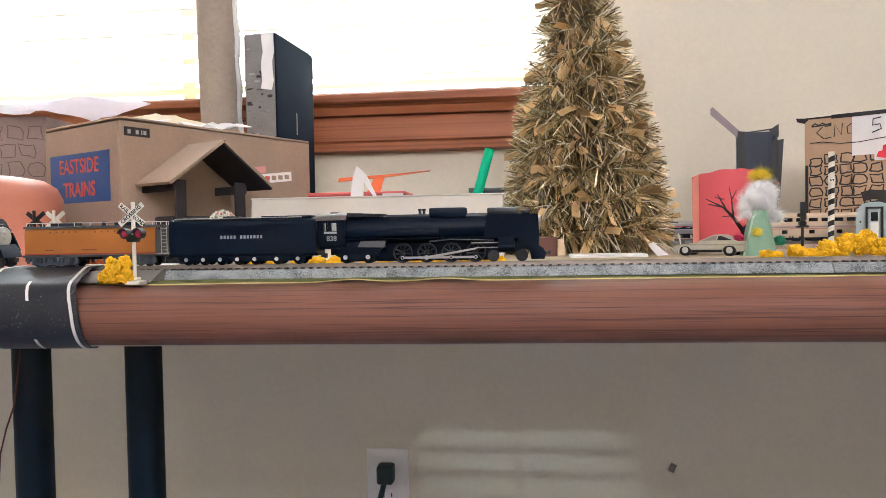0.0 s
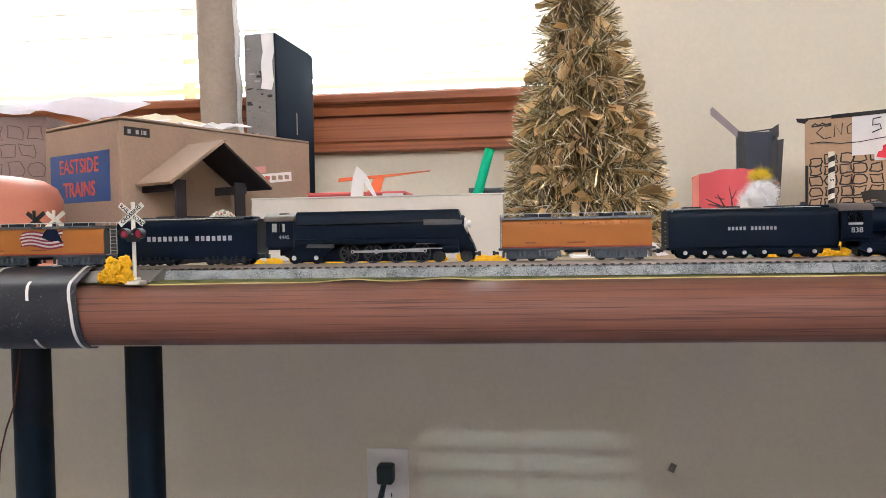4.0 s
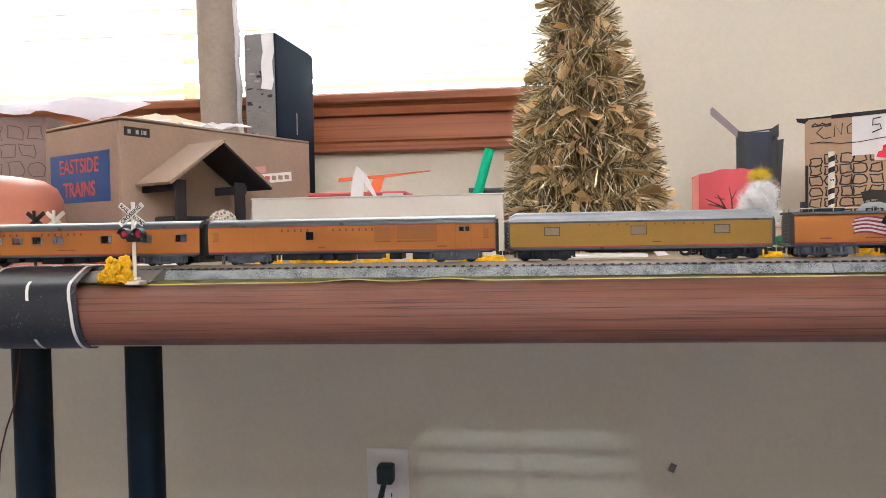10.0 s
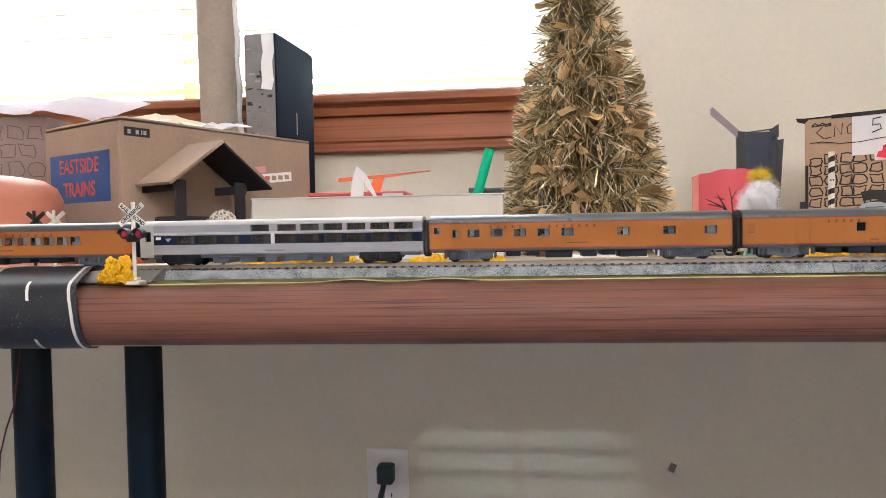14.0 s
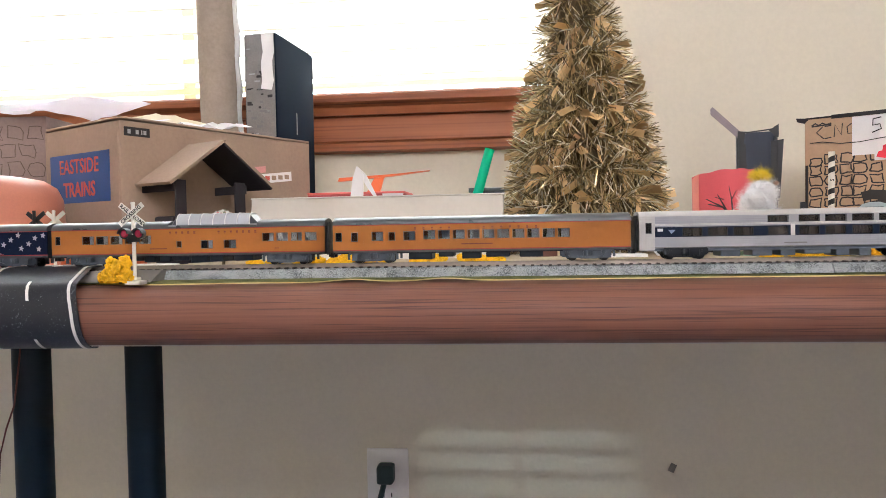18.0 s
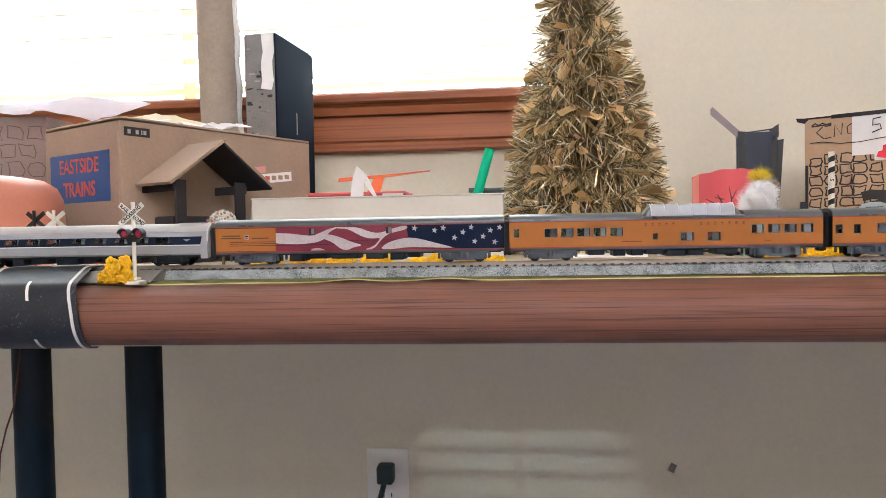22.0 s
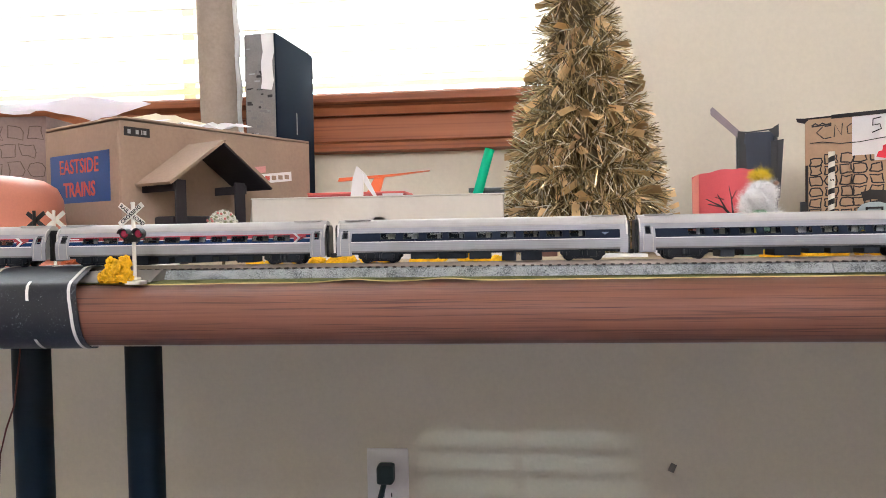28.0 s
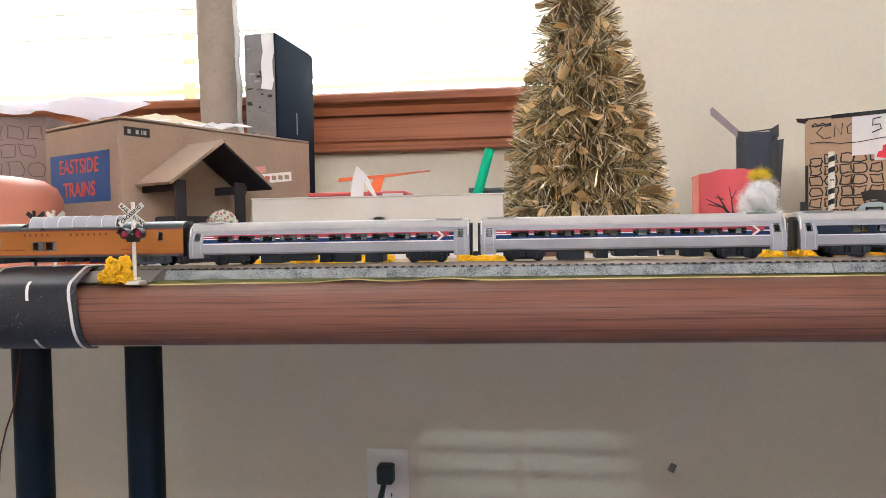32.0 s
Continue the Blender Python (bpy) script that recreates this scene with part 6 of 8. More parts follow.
def foam(name, lumps, material, label, category, seed, grain=0.0016, group=""):
    """Clump of ground foam: many small ragged lumps packed on larger ones (x, y, z, rx, ry, rz)."""
    rnd = random.Random(seed)
    V, F = [], []
    base = bmesh.new()
    bmesh.ops.create_icosphere(base, subdivisions=1, radius=1.0)
    bv = [v.co.copy() for v in base.verts]
    bf = [[v.index for v in f.verts] for f in base.faces]
    base.free()
    for x, y, z, rx, ry, rz in lumps:
        n = max(14, int(9 * (rx * ry + ry * rz + rx * rz) / 3 / (grain * grain)))
        for _ in range(n):
            d = Vector((rnd.gauss(0, 1), rnd.gauss(0, 1), rnd.gauss(0, 1))).normalized()
            k = rnd.uniform(0.72, 1.0)
            c = Vector((x + d.x * rx * k, y + d.y * ry * k, max(z - rz * 0.98, z + d.z * rz * k)))
            if c.z < MAT_Z + 0.0003:
                c.z = MAT_Z + 0.0003
            r = grain * rnd.uniform(0.6, 1.35)
            sx, sy, sz = (rnd.uniform(0.7, 1.3) for _ in range(3))
            o = len(V)
            for v in bv:
                q = rnd.uniform(0.72, 1.2)
                V.append((c.x + v.x * r * sx * q, c.y + v.y * r * sy * q, max(MAT_Z, c.z + v.z * r * sz * q)))
            F.extend([[o + i for i in f] for f in bf])
    me = bpy.data.meshes.new(name)
    me.from_pydata(V, [], F)
    me.materials.append(material)
    ob = new(name, me)
    return tagged(ob, label, category, group)


def shell(pts_bottom, pts_top, thick, centre):
    """Thin upright wall through two outlines, with thickness towards centre."""
    bm = bmesh.new()
    n = len(pts_bottom)

    def inn(p):
        d = Vector((centre[0] - p[0], centre[1] - p[1], 0)).normalized() * thick
        return Vector(p) + d
    a = [bm.verts.new(p) for p in pts_bottom]
    b = [bm.verts.new(p) for p in pts_top]
    c = [bm.verts.new(inn(p)) for p in pts_top]
    d = [bm.verts.new(inn(p)) for p in pts_bottom]
    for i in range(n - 1):
        for p, q in ((a, b), (b, c), (c, d), (d, a)):
            bm.faces.new((p[i], p[i + 1], q[i + 1], q[i]))
    for i in (0, n - 1):
        bm.faces.new((a[i], b[i], c[i], d[i]))
    return bm


def strokes(lines, width, place, lift=0.0003):
    """Marker lines on a face: each line is a list of 2D points; place maps (a, z, lift) to 3D."""
    bm = bmesh.new()
    for pts in lines:
        ring = []
        for i, p in enumerate(pts):
            p = Vector(p)
            d = (Vector(pts[min(i + 1, len(pts) - 1)]) - Vector(pts[max(i - 1, 0)]))
            d = d.normalized() if d.length > 0 else Vector((1, 0))
            s = Vector((-d.y, d.x)) * width / 2
            ring.append([bm.verts.new(place(*(p + s), lift)), bm.verts.new(place(*(p - s), lift)), bm.verts.new(place(*(p - s), -0.0001)), bm.verts.new(place(*(p + s), -0.0001))])
        for p, q in zip(ring, ring[1:]):
            for k in range(4):
                bm.faces.new((p[k], p[(k + 1) % 4], q[(k + 1) % 4], q[k]))
        bm.faces.new(ring[0])
        bm.faces.new(ring[-1][::-1])
    return bm


def blob(rnd, cx, cz, w, h, jig=0.12):
    """Hand-drawn closed brick outline."""
    pts = []
    for fx, fz in ((-0.5, -0.5), (0.0, -0.52), (0.5, -0.5), (0.52, 0.0), (0.48, 0.5), (0.0, 0.5), (-0.5, 0.48), (-0.5, 0.0)):
        pts.append((cx + w * (fx + rnd.uniform(-jig, jig)), cz + h * (fz + rnd.uniform(-jig, jig))))
    return pts + [pts[0]]


def sheet(corners, sag=0.0, thick=0.0004, n=8, seed=0, crumple=0.0):
    """Sheet of paper between four 3D corners, sagging or crumpled."""
    rnd = random.Random(seed)
    a, b, c, d = (Vector(p) for p in corners)
    bm = bmesh.new()
    top, low = [], []
    for i in range(n + 1):
        u = i / n
        r1, r2 = [], []
        for j in range(n + 1):
            v = j / n
            p = a.lerp(b, u).lerp(d.lerp(c, u), v)
            p.z += sag * math.sin(math.pi * u) * (0.6 + 0.4 * math.cos(3 * v)) + crumple * (noise.noise(Vector((u * 4 + seed, v * 4, 0))))
            r1.append(bm.verts.new(p))
            r2.append(bm.verts.new(p - Vector((0, 0, thick))))
        top.append(r1)
        low.append(r2)
    for i in range(n):
        for j in range(n):
            bm.faces.new((top[i][j], top[i + 1][j], top[i + 1][j + 1], top[i][j + 1]))
            bm.faces.new((low[i][j], low[i][j + 1], low[i + 1][j + 1], low[i + 1][j]))
    for i in range(n):
        bm.faces.new((top[i][0], low[i][0], low[i + 1][0], top[i + 1][0]))
        bm.faces.new((top[i][n], top[i + 1][n], low[i + 1][n], low[i][n]))
        bm.faces.new((top[0][i], top[0][i + 1], low[0][i + 1], low[0][i]))
        bm.faces.new((top[n][i], low[n][i], low[n][i + 1], top[n][i + 1]))
    return bm


# ---------------- crossing signals ----------------


def crossing_signal(at, label, board, words, lamps=True):
    s = thing("crossing_signal", label, "crossing signal", at, "level crossing signals")
    post = M_WHITEPL if board is M_WHITEPL else M_BLACKPL
    part("base", rbox(-0.0042, 0.0052, -0.0042, 0.0042, -0.0008, 0.0014, 0.0004, 1), M_WHITEPL, s)
    part("foot", rbox(-0.0026, 0.0026, -0.0026, 0.0026, 0.0016, 0.0034, 0.0005, 1), M_WHITEPL, s)
    bm = bmesh.new()
    rod(bm, (0, 0, 0.003), (0, 0, 0.0455), 0.0011, 0.0011, 12)
    rod(bm, (0, 0, 0.0450), (0, 0, 0.0464), 0.0013, 0.0011, 12)
    part("post", bm, post, s)
    for a in (39, -39):
        dy = -0.0012 if a > 0 else -0.0018
        b = part("crossbuck_board", rbox(-0.0092, 0.0092, dy - 0.0005, dy, -0.00165, 0.00165, 0.0003, 1, pose(0, 0, 0.0392, 0, a, 0)), board, s)
        if words:
            m = pose(0, dy - 0.0006, 0.0392, 0, a, 0)
            if a > 0:
                lettering("lettering", "RAIL", 0.0031, M_INK, b, m @ Matrix.Translation((-0.0052, 0, 0)), 0.0001, 0.00004)
                lettering("lettering", "ROAD", 0.0031, M_INK, b, m @ Matrix.Translation((0.0052, 0, 0)), 0.0001, 0.00004)
            else:
                lettering("lettering", "CROSSING", 0.0031, M_INK, b, m, 0.0001, 0.00004)
    if lamps:
        part("lamp_bracket", rbox(-0.0045, 0.0045, -0.0016, 0.0012, 0.0262, 0.0278, 0.0004, 1), M_BLACKPL, s)
        bm = bmesh.new()
        prism(bm, [(-0.0042, 0.0275), (0.0042, 0.0275), (0.0028, 0.0236), (-0.0028, 0.0236)], -0.0022, 0.0014, "y")
        part("gong_box", bm, M_BLACKPL, s)
        for sg in (-1, 1):
            x = sg * 0.0042
            bm = bmesh.new()
            rod(bm, (x, 0.0005, 0.0283), (x, -0.0024, 0.0283), 0.0031, 0.0031, 18)
            l = part("lamp_hood", bm, M_BLACKPL, s)
            bm = bmesh.new()
            for k in range(9):
                a0, a1 = math.pi * k / 9, math.pi * (k + 1) / 9
                vs = []
                for aa, rr, yy in ((a0, 0.0031, -0.0024), (a1, 0.0031, -0.0024), (a1, 0.0031, -0.0050), (a0, 0.0031, -0.0050)):
                    vs.append((x + rr * math.cos(aa), yy, 0.0283 + rr * math.sin(aa)))
                f = [bm.verts.new(v) for v in vs] + [bm.verts.new((x + (v[0] - x) * 0.88, v[1], 0.0283 + (v[2] - 0.0283) * 0.88)) for v in vs]
                for q in ((0, 1, 2, 3), (7, 6, 5, 4), (0, 3, 7, 4), (1, 5, 6, 2), (2, 6, 7, 3), (0, 4, 5, 1)):
                    bm.faces.new([f[i] for i in q])
            part("visor", bm, M_BLACKPL, l)
            bm = bmesh.new()
            rod(bm, (x, -0.0022, 0.0283), (x, -0.0031, 0.0283), 0.0025, 0.0015, 16)
            part("lens", bm, M_LAMPRED, l, "red signal lens")
    return s


crossing_signal((-0.2155, 0.3775, 0.0013), "white crossing signal with lettered crossbuck and red lamps", M_WHITEPL, True)
crossing_signal(pose(-0.3478, 0.476, MAT_Z, 0, 0, 180), "crossing signal seen from its black-painted back", M_BLACKPL, False)
crossing_signal(pose(-0.3325, 0.476, MAT_Z, 0, 0, 180), "white crossing signal turned away across the track", M_WHITEPL, False, False)

# ---------------- foliage ----------------
foam("yellow_bush", [(-0.2285, 0.3755, 0.0055, 0.0062, 0.0045, 0.0048), (-0.2225, 0.3755, 0.0100, 0.0048, 0.0040, 0.0052), (-0.2285, 0.3765, 0.0128, 0.0030, 0.003, 0.0032), (-0.2205, 0.3765, 0.0142, 0.0026, 0.003, 0.0026), (-0.2195, 0.376, 0.005, 0.0040, 0.004, 0.0042), (-0.2335, 0.376, 0.0042, 0.0026, 0.003, 0.0030)],
     M_YELLOWFOAM, "golden-yellow foam bush beside the crossing signal", "bush", 1, 0.00125, "yellow bushes")
k = 2
for x0, x1, h in ((-0.2300, -0.1980, 0.0050), (-0.1920, -0.1600, 0.0062), (-0.1560, -0.1380, 0.0082), (-0.1300, -0.1010, 0.0056), (-0.0880, -0.0560, 0.0066), (-0.0460, -0.0080, 0.0060)):
    n = max(2, int((x1 - x0) / 0.011))
    foam("yellow_bush", [(x0 + (x1 - x0) * (i + 0.5) / n, 0.582 + 0.004 * math.sin(i * 2.1), MAT_Z + h * (0.4 + 0.25 * math.sin(i * 1.7 + x0 * 90)), 0.0075, 0.006, h * 0.55) for i in range(n)], M_YELLOWFOAM, "low golden-yellow foam bush behind the track", "bush", k, 0.0014, "yellow bushes")
    k += 1
foam("yellow_bush", [(0.2045, 0.588, 0.0035, 0.0055, 0.005, 0.0036), (0.2120, 0.588, 0.0032, 0.0055, 0.005, 0.0032)], M_YELLOWFOAM, "small low golden-yellow foam bush", "bush", 30, 0.0013, "yellow bushes")
foam("yellow_bush", [(0.2300, 0.592, 0.0050, 0.0065, 0.006, 0.0062), (0.2420, 0.592, 0.0036, 0.0075, 0.006, 0.0042), (0.2540, 0.594, 0.0070, 0.0080, 0.007, 0.0076), (0.2650, 0.594, 0.0090, 0.0075, 0.007, 0.0078), (0.2705, 0.596, 0.0130, 0.0055, 0.006, 0.0066),
                    (0.2800, 0.595, 0.0110, 0.0080, 0.007, 0.0086), (0.2860, 0.596, 0.0160, 0.0060, 0.006, 0.0066), (0.2960, 0.595, 0.0075, 0.0085, 0.007, 0.0080), (0.3090, 0.595, 0.0090, 0.009, 0.007, 0.0080)],
     M_YELLOWFOAM, "large golden-yellow foam hedge beside the track", "bush", 31, 0.0017, "yellow bushes")
foam("rust_bush", [(-0.372 + 0.010 * i, 0.552 + 0.003 * math.sin(i * 2), 0.004, 0.007, 0.006, 0.0045) for i in range(7)], M_REDFOAM, "low rust-red foam bush behind the crossing", "bush", 40, 0.0014)
solid("card_strip", rbox(-0.368, -0.262, 0.505, 0.525, MAT_Z, 0.0060, 0.0004, 1), M_WHITE, "thin white card strip lying on the mat", "card")
# round blossom tree
bl = foam("blossom_bush", [(-0.2240, 0.520, 0.0360, 0.0112, 0.0105, 0.0105)], mat("white_foam", (0.66, 0.64, 0.56), 0.95, vary=0.25, scale=150, fine=1600, bump=0.8), "round white foam bush dotted with pink and green", "bush", 41, 0.0011)
bm = bmesh.new()
rod(bm, (-0.224, 0.520, MAT_Z), (-0.224, 0.520, 0.030), 0.0014, 0.0010, 8)
part("stem", bm, M_TREECORE, bl)
rnd = random.Random(7)
for mname, col, cnt in (("pink_foam", (0.62, 0.22, 0.2), 9), ("green_foam", (0.30, 0.32, 0.2), 12)):
    m_ = mat(mname, col, 0.9)
    for i in range(cnt):
        d = Vector((rnd.gauss(0, 1), -abs(rnd.gauss(0, 1)), abs(rnd.gauss(0, 1)))).normalized()
        bm = bmesh.new()
        bmesh.ops.create_icosphere(bm, subdivisions=1, radius=0.0011)
        bm.transform(Matrix.Translation((-0.2240 + d.x * 0.0115, 0.520 + d.y * 0.011, 0.036 + d.z * 0.011)))
        part("blossom", bm, m_, bl)

# ---------------- cardboard station ----------------
ST = pose(-0.3518, 0.5972, MAT_Z, 0, 0, 61.6)        # x along the long side, y to its left
st = thing("cardboard_station", "brown cardboard box station with porch and blue sign", "model building", ST)
SL, SW, SH = 0.238, 0.1315, 0.1315
w = 0.0025
part("long_wall", rbox(0, SL, 0, w, 0, SH, 0.0005, 1), M_CARD, st)
part("long_wall", rbox(0, SL, SW - w, SW, 0, SH, 0.0005, 1), M_CARD, st)
part("end_wall", rbox(0, w, w, SW - w, 0, SH - 0.0003, 0.0005, 1), M_CARD, st)
part("end_wall", rbox(SL - w, SL, w, SW - w, 0, SH - 0.0003, 0.0005, 1), M_CARD, st)
for a, b, tilt in ((0.0, SW * 0.5 - 0.0006, 1.2), (SW * 0.5 + 0.0006, SW, -1.4)):
    part("top_flap", rbox(0.0004, SL - 0.0004, a, b, SH + 0.0004, SH + 0.0026, 0.0005, 1, pose(0, 0, 0.0012, 0, 0.2, 0)), M_CARD, st)
nS = lambda a, zz, l: Vector((a, -l, zz))             # on the long side
nE = lambda a, zz, l: Vector((-l, a, zz))             # on the sign's end
bm = bmesh.new()
bx(bm, -0.0006, -0.0001, 0.0165, 0.1215, 0.0592, 0.1062)
sg = part("station_sign", bm, M_BLUEPAPER, st, "blue paper sign with red lettering")
FACE_END = Matrix.Translation((-0.0008, 0.0690, 0)) @ Matrix.Rotation(radians(-90), 4, "Z")
lettering("lettering", "EASTSIDE", 0.0195, M_REDINK, sg, FACE_END @ Matrix.Translation((0, 0, 0.0935)) @ Matrix.Diagonal((0.86, 1, 1, 1)), 0.0002, 0.0002)
lettering("lettering", "TRAINS", 0.0195, M_REDINK, sg, FACE_END @ Matrix.Translation((0, 0, 0.0712)) @ Matrix.Diagonal((0.86, 1, 1, 1)), 0.0002, 0.0004)
plate = part("number_label", rbox(0.0045, 0.0300, -0.0006, -0.0001, 0.1180, 0.1262, 0), M_INK, st, "black label with white characters")
for a, wd in ((0.0092, 0.0030), (0.0172, 0.0030), (0.0218, 0.0012), (0.0250, 0.0030)):
    part("lettering", rbox(a - wd / 2, a + wd / 2, -0.0008, -0.0005, 0.1200, 0.1240, 0), M_LETTERWH, plate)
# pasted labels near the far end
for a, b, c, d, m_ in ((0.1520, 0.1700, 0.0920, 0.0990, mat("pink_label", (0.70, 0.30, 0.28), 0.6)), (0.1440, 0.2080, 0.0800, 0.0905, M_PAPER)):
    bm = bmesh.new()
    vs = [(a, -0.0006, c - (b - a) * 0.02), (b, -0.0006, c + (b - a) * 0.10), (b, -0.0006, d + (b - a) * 0.10), (a, -0.0006, d - (b - a) * 0.02)]
    f0 = [bm.verts.new(v) for v in vs]
    f1 = [bm.verts.new((v[0], -0.0001, v[2])) for v in vs]
    bm.faces.new(f0)
    bm.faces.new(f1[::-1])
    for i in range(4):
        bm.faces.new((f0[i], f1[i], f1[(i + 1) % 4], f0[(i + 1) % 4]))
    lb = part("paper_label", bm, m_, st)
    if m_ is M_PAPER:
        for i in range(6):
            x = 0.150 + i * 0.0095
            zz = 0.0848 + (x - 0.144) * 0.10
            part("lettering", rbox(x, x + 0.0062, -0.0008, -0.0005, zz - 0.0022, zz + 0.0026, 0), M_CARD if i > 2 else M_REDINK, lb)
# porch
porch = [(0.0150, 0.0715), (0.0735, 0.1135), (0.1320, 0.0725)]
for i, (p, q) in enumerate(zip(porch, porch[1:])):
    bm = bmesh.new()
    d = (Vector(q) - Vector(p)).normalized()
    nrm = Vector((-d.y, d.x)) * 0.0028
    prism(bm, [p, q, tuple(Vector(q) + nrm), tuple(Vector(p) + nrm)], -0.0530, -0.0003, "y")
    part("porch_roof", bm, M_CARD, st)
# sheet under the slope, posts, sides and bench: porch shade put into their colour
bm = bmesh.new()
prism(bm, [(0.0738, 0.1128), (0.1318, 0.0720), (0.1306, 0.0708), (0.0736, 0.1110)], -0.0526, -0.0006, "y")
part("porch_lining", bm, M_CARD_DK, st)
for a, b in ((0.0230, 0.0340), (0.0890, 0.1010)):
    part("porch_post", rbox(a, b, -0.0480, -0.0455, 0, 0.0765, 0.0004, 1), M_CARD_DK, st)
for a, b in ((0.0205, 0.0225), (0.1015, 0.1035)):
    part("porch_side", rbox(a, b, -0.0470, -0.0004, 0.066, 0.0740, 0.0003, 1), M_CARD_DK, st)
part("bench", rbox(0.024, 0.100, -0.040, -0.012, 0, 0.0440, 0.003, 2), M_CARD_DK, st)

# brick-drawn box and the papers on it
bb = thing("cardboard_box", "grey-brown cardboard box with bricks drawn on it", "box", pose(-0.5645, 0.800, MAT_Z, 0, 0, 4))
part("carton", rbox(-0.14, 0, 0, 0.12, 0, 0.1745, 0.002, 2), M_CARD_GR, bb)
rnd = random.Random(3)
lines = []
for r in range(6):
    for c in range(5):
        lines.append(blob(rnd, -0.014 - c * 0.026 - (0.010 if r % 2 else 0), 0.155 - r * 0.0225, 0.0185, 0.0150, 0.14))
part("drawn_bricks", strokes(lines, 0.0011, lambda a, zz, l: Vector((min(a, -0.0005), -l, zz))), mat("faint_marker", (0.12, 0.08, 0.06), 0.8), bb)
solid("paper_sheet", sheet([(-0.74, 0.785, 0.1765), (-0.575, 0.785, 0.1765), (-0.545, 0.850, 0.2040), (-0.74, 0.850, 0.2000)], 0.004, seed=1, crumple=0.005), M_THIN, "crumpled white paper sheet on the cardboard box", "paper")
solid("paper_sheet", sheet([(-0.600, 0.775, 0.1790), (-0.462, 0.735, 0.1560), (-0.430, 0.800, 0.1860), (-0.560, 0.850, 0.2090)], 0.006, seed=2, crumple=0.003), mat_translucent("pale_mauve_paper", (0.93, 0.87, 0.93), 0.7), "pale pink and mauve printed paper sheet", "paper")
solid("paper_sheet", sheet([(-0.452, 0.690, 0.1385), (-0.395, 0.665, 0.1385), (-0.372, 0.735, 0.1550), (-0.430, 0.760, 0.1570)], 0.004, seed=5, crumple=0.004), M_THIN, "crumpled white paper lying on the station roof", "paper")
solid("paper_sheet", sheet([(-0.380, 0.700, 0.1390), (-0.318, 0.690, 0.1390), (-0.290, 0.760, 0.1480), (-0.345, 0.790, 0.1530)], 0.003, seed=9, crumple=0.007), M_THIN, "torn white paper scrap on the station roof", "paper")
solid("paper_sheet", sheet([(-0.455, 0.760, 0.1600), (-0.395, 0.770, 0.1560), (-0.372, 0.83, 0.1640), (-0.44, 0.83, 0.1800)], 0.004, seed=4, crumple=0.003), mat_translucent("cream_paper", (0.80, 0.70, 0.52), 0.45), "cream-coloured paper lying over the boxes", "paper")
solid("dark_folder", rbox(-0.03, 0.03, 0, 0.002, 0, 0.032, 0.0004, 1), M_MAUVE, "grey card tab standing behind the papers", "card", at=pose(-0.415, 0.862, 0.1365, -8, 0, -6))

# salmon hat-shaped tub
bm = bmesh.new()
lathe(bm, [(0.078, 0.0), (0.0785, 0.003), (0.0640, 0.030), (0.0625, 0.045), (0.0615, 0.060), (0.057, 0.070), (0.047, 0.0765), (0.030, 0.0795), (0.010, 0.0800)], 40)
hat = solid("salmon_tub", bm, M_SALMON, "upturned salmon-pink plastic tub", "tub", at=(-0.4560, 0.5600, MAT_Z))
part("rim", rbox(-0.004, 0.012, -0.0655, -0.0640, 0.052, 0.066, 0.0004, 1), mat("peach_label", (0.85, 0.48, 0.34), 0.5), hat, "peach paper label")

# tall cardboard tube and black carton behind the station
tube = thing("cardboard_tube", "tall plain cardboard tube standing behind the boxes", "tube", pose(-0.3965, 0.935, MAT_Z, 0, -1.1, 0))
bm = bmesh.new()
n = 32
rr = [(0.0282, 0), (0.0272, 0.25), (0.0262, 0.47)]
ro = [[bm.verts.new((r * math.cos(2 * math.pi * i / n), r * math.sin(2 * math.pi * i / n), z)) for i in range(n)] for r, z in rr]
ri = [[bm.verts.new(((r - 0.002) * math.cos(2 * math.pi * i / n), (r - 0.002) * math.sin(2 * math.pi * i / n), z)) for i in range(n)] for r, z in rr]
for p, q in list(zip(ro, ro[1:])) + [(b_, a_) for a_, b_ in zip(ri, ri[1:])] + [(ro[-1], ri[-1]), (ri[0], ro[0])]:
    for i in range(n):
        bm.faces.new((p[i], p[(i + 1) % n], q[(i + 1) % n], q[i]))
part("tube_wall", bm, mat("grey_kraft_tube", (0.36, 0.29, 0.23), 0.85, vary=0.15, scale=30, fine=250, bump=0.15), tube)
# added pale ridge imitates the window's glare on the tube's right edge
bm = bmesh.new()
tube_path(bm, [(0.0280 + 0.0016 * math.sin(z * 90), -0.004, z) for z in [0.16 + 0.012 * i for i in range(26)]], 0.0042, 8)
part("tape_ridge", bm, mat_translucent("pale_edge_glare", (0.85, 0.84, 0.82), 0.5), tube, "pale crinkled ridge imitating glare along the tube")

bk = thing("black_carton", "tall black product carton with torn white tape", "box", pose(-0.3034, 0.885, MAT_Z, 0, 0, 85.0))
BL, BW, BH = 0.1305, 0.0440, 0.2877
bm = rbox(0, BL, 0, BW, 0, BH, 0.0012, 2)
part("carton", bm, M_BLACKBOX, bk)
bm = bmesh.new()
bx(bm, -0.0004, 0, 0.002, BW - 0.001, 0.001, BH - 0.001)
ge = part("printed_end", bm, M_GREYPRINT, bk, "grey printed narrow side")
rnd = random.Random(12)
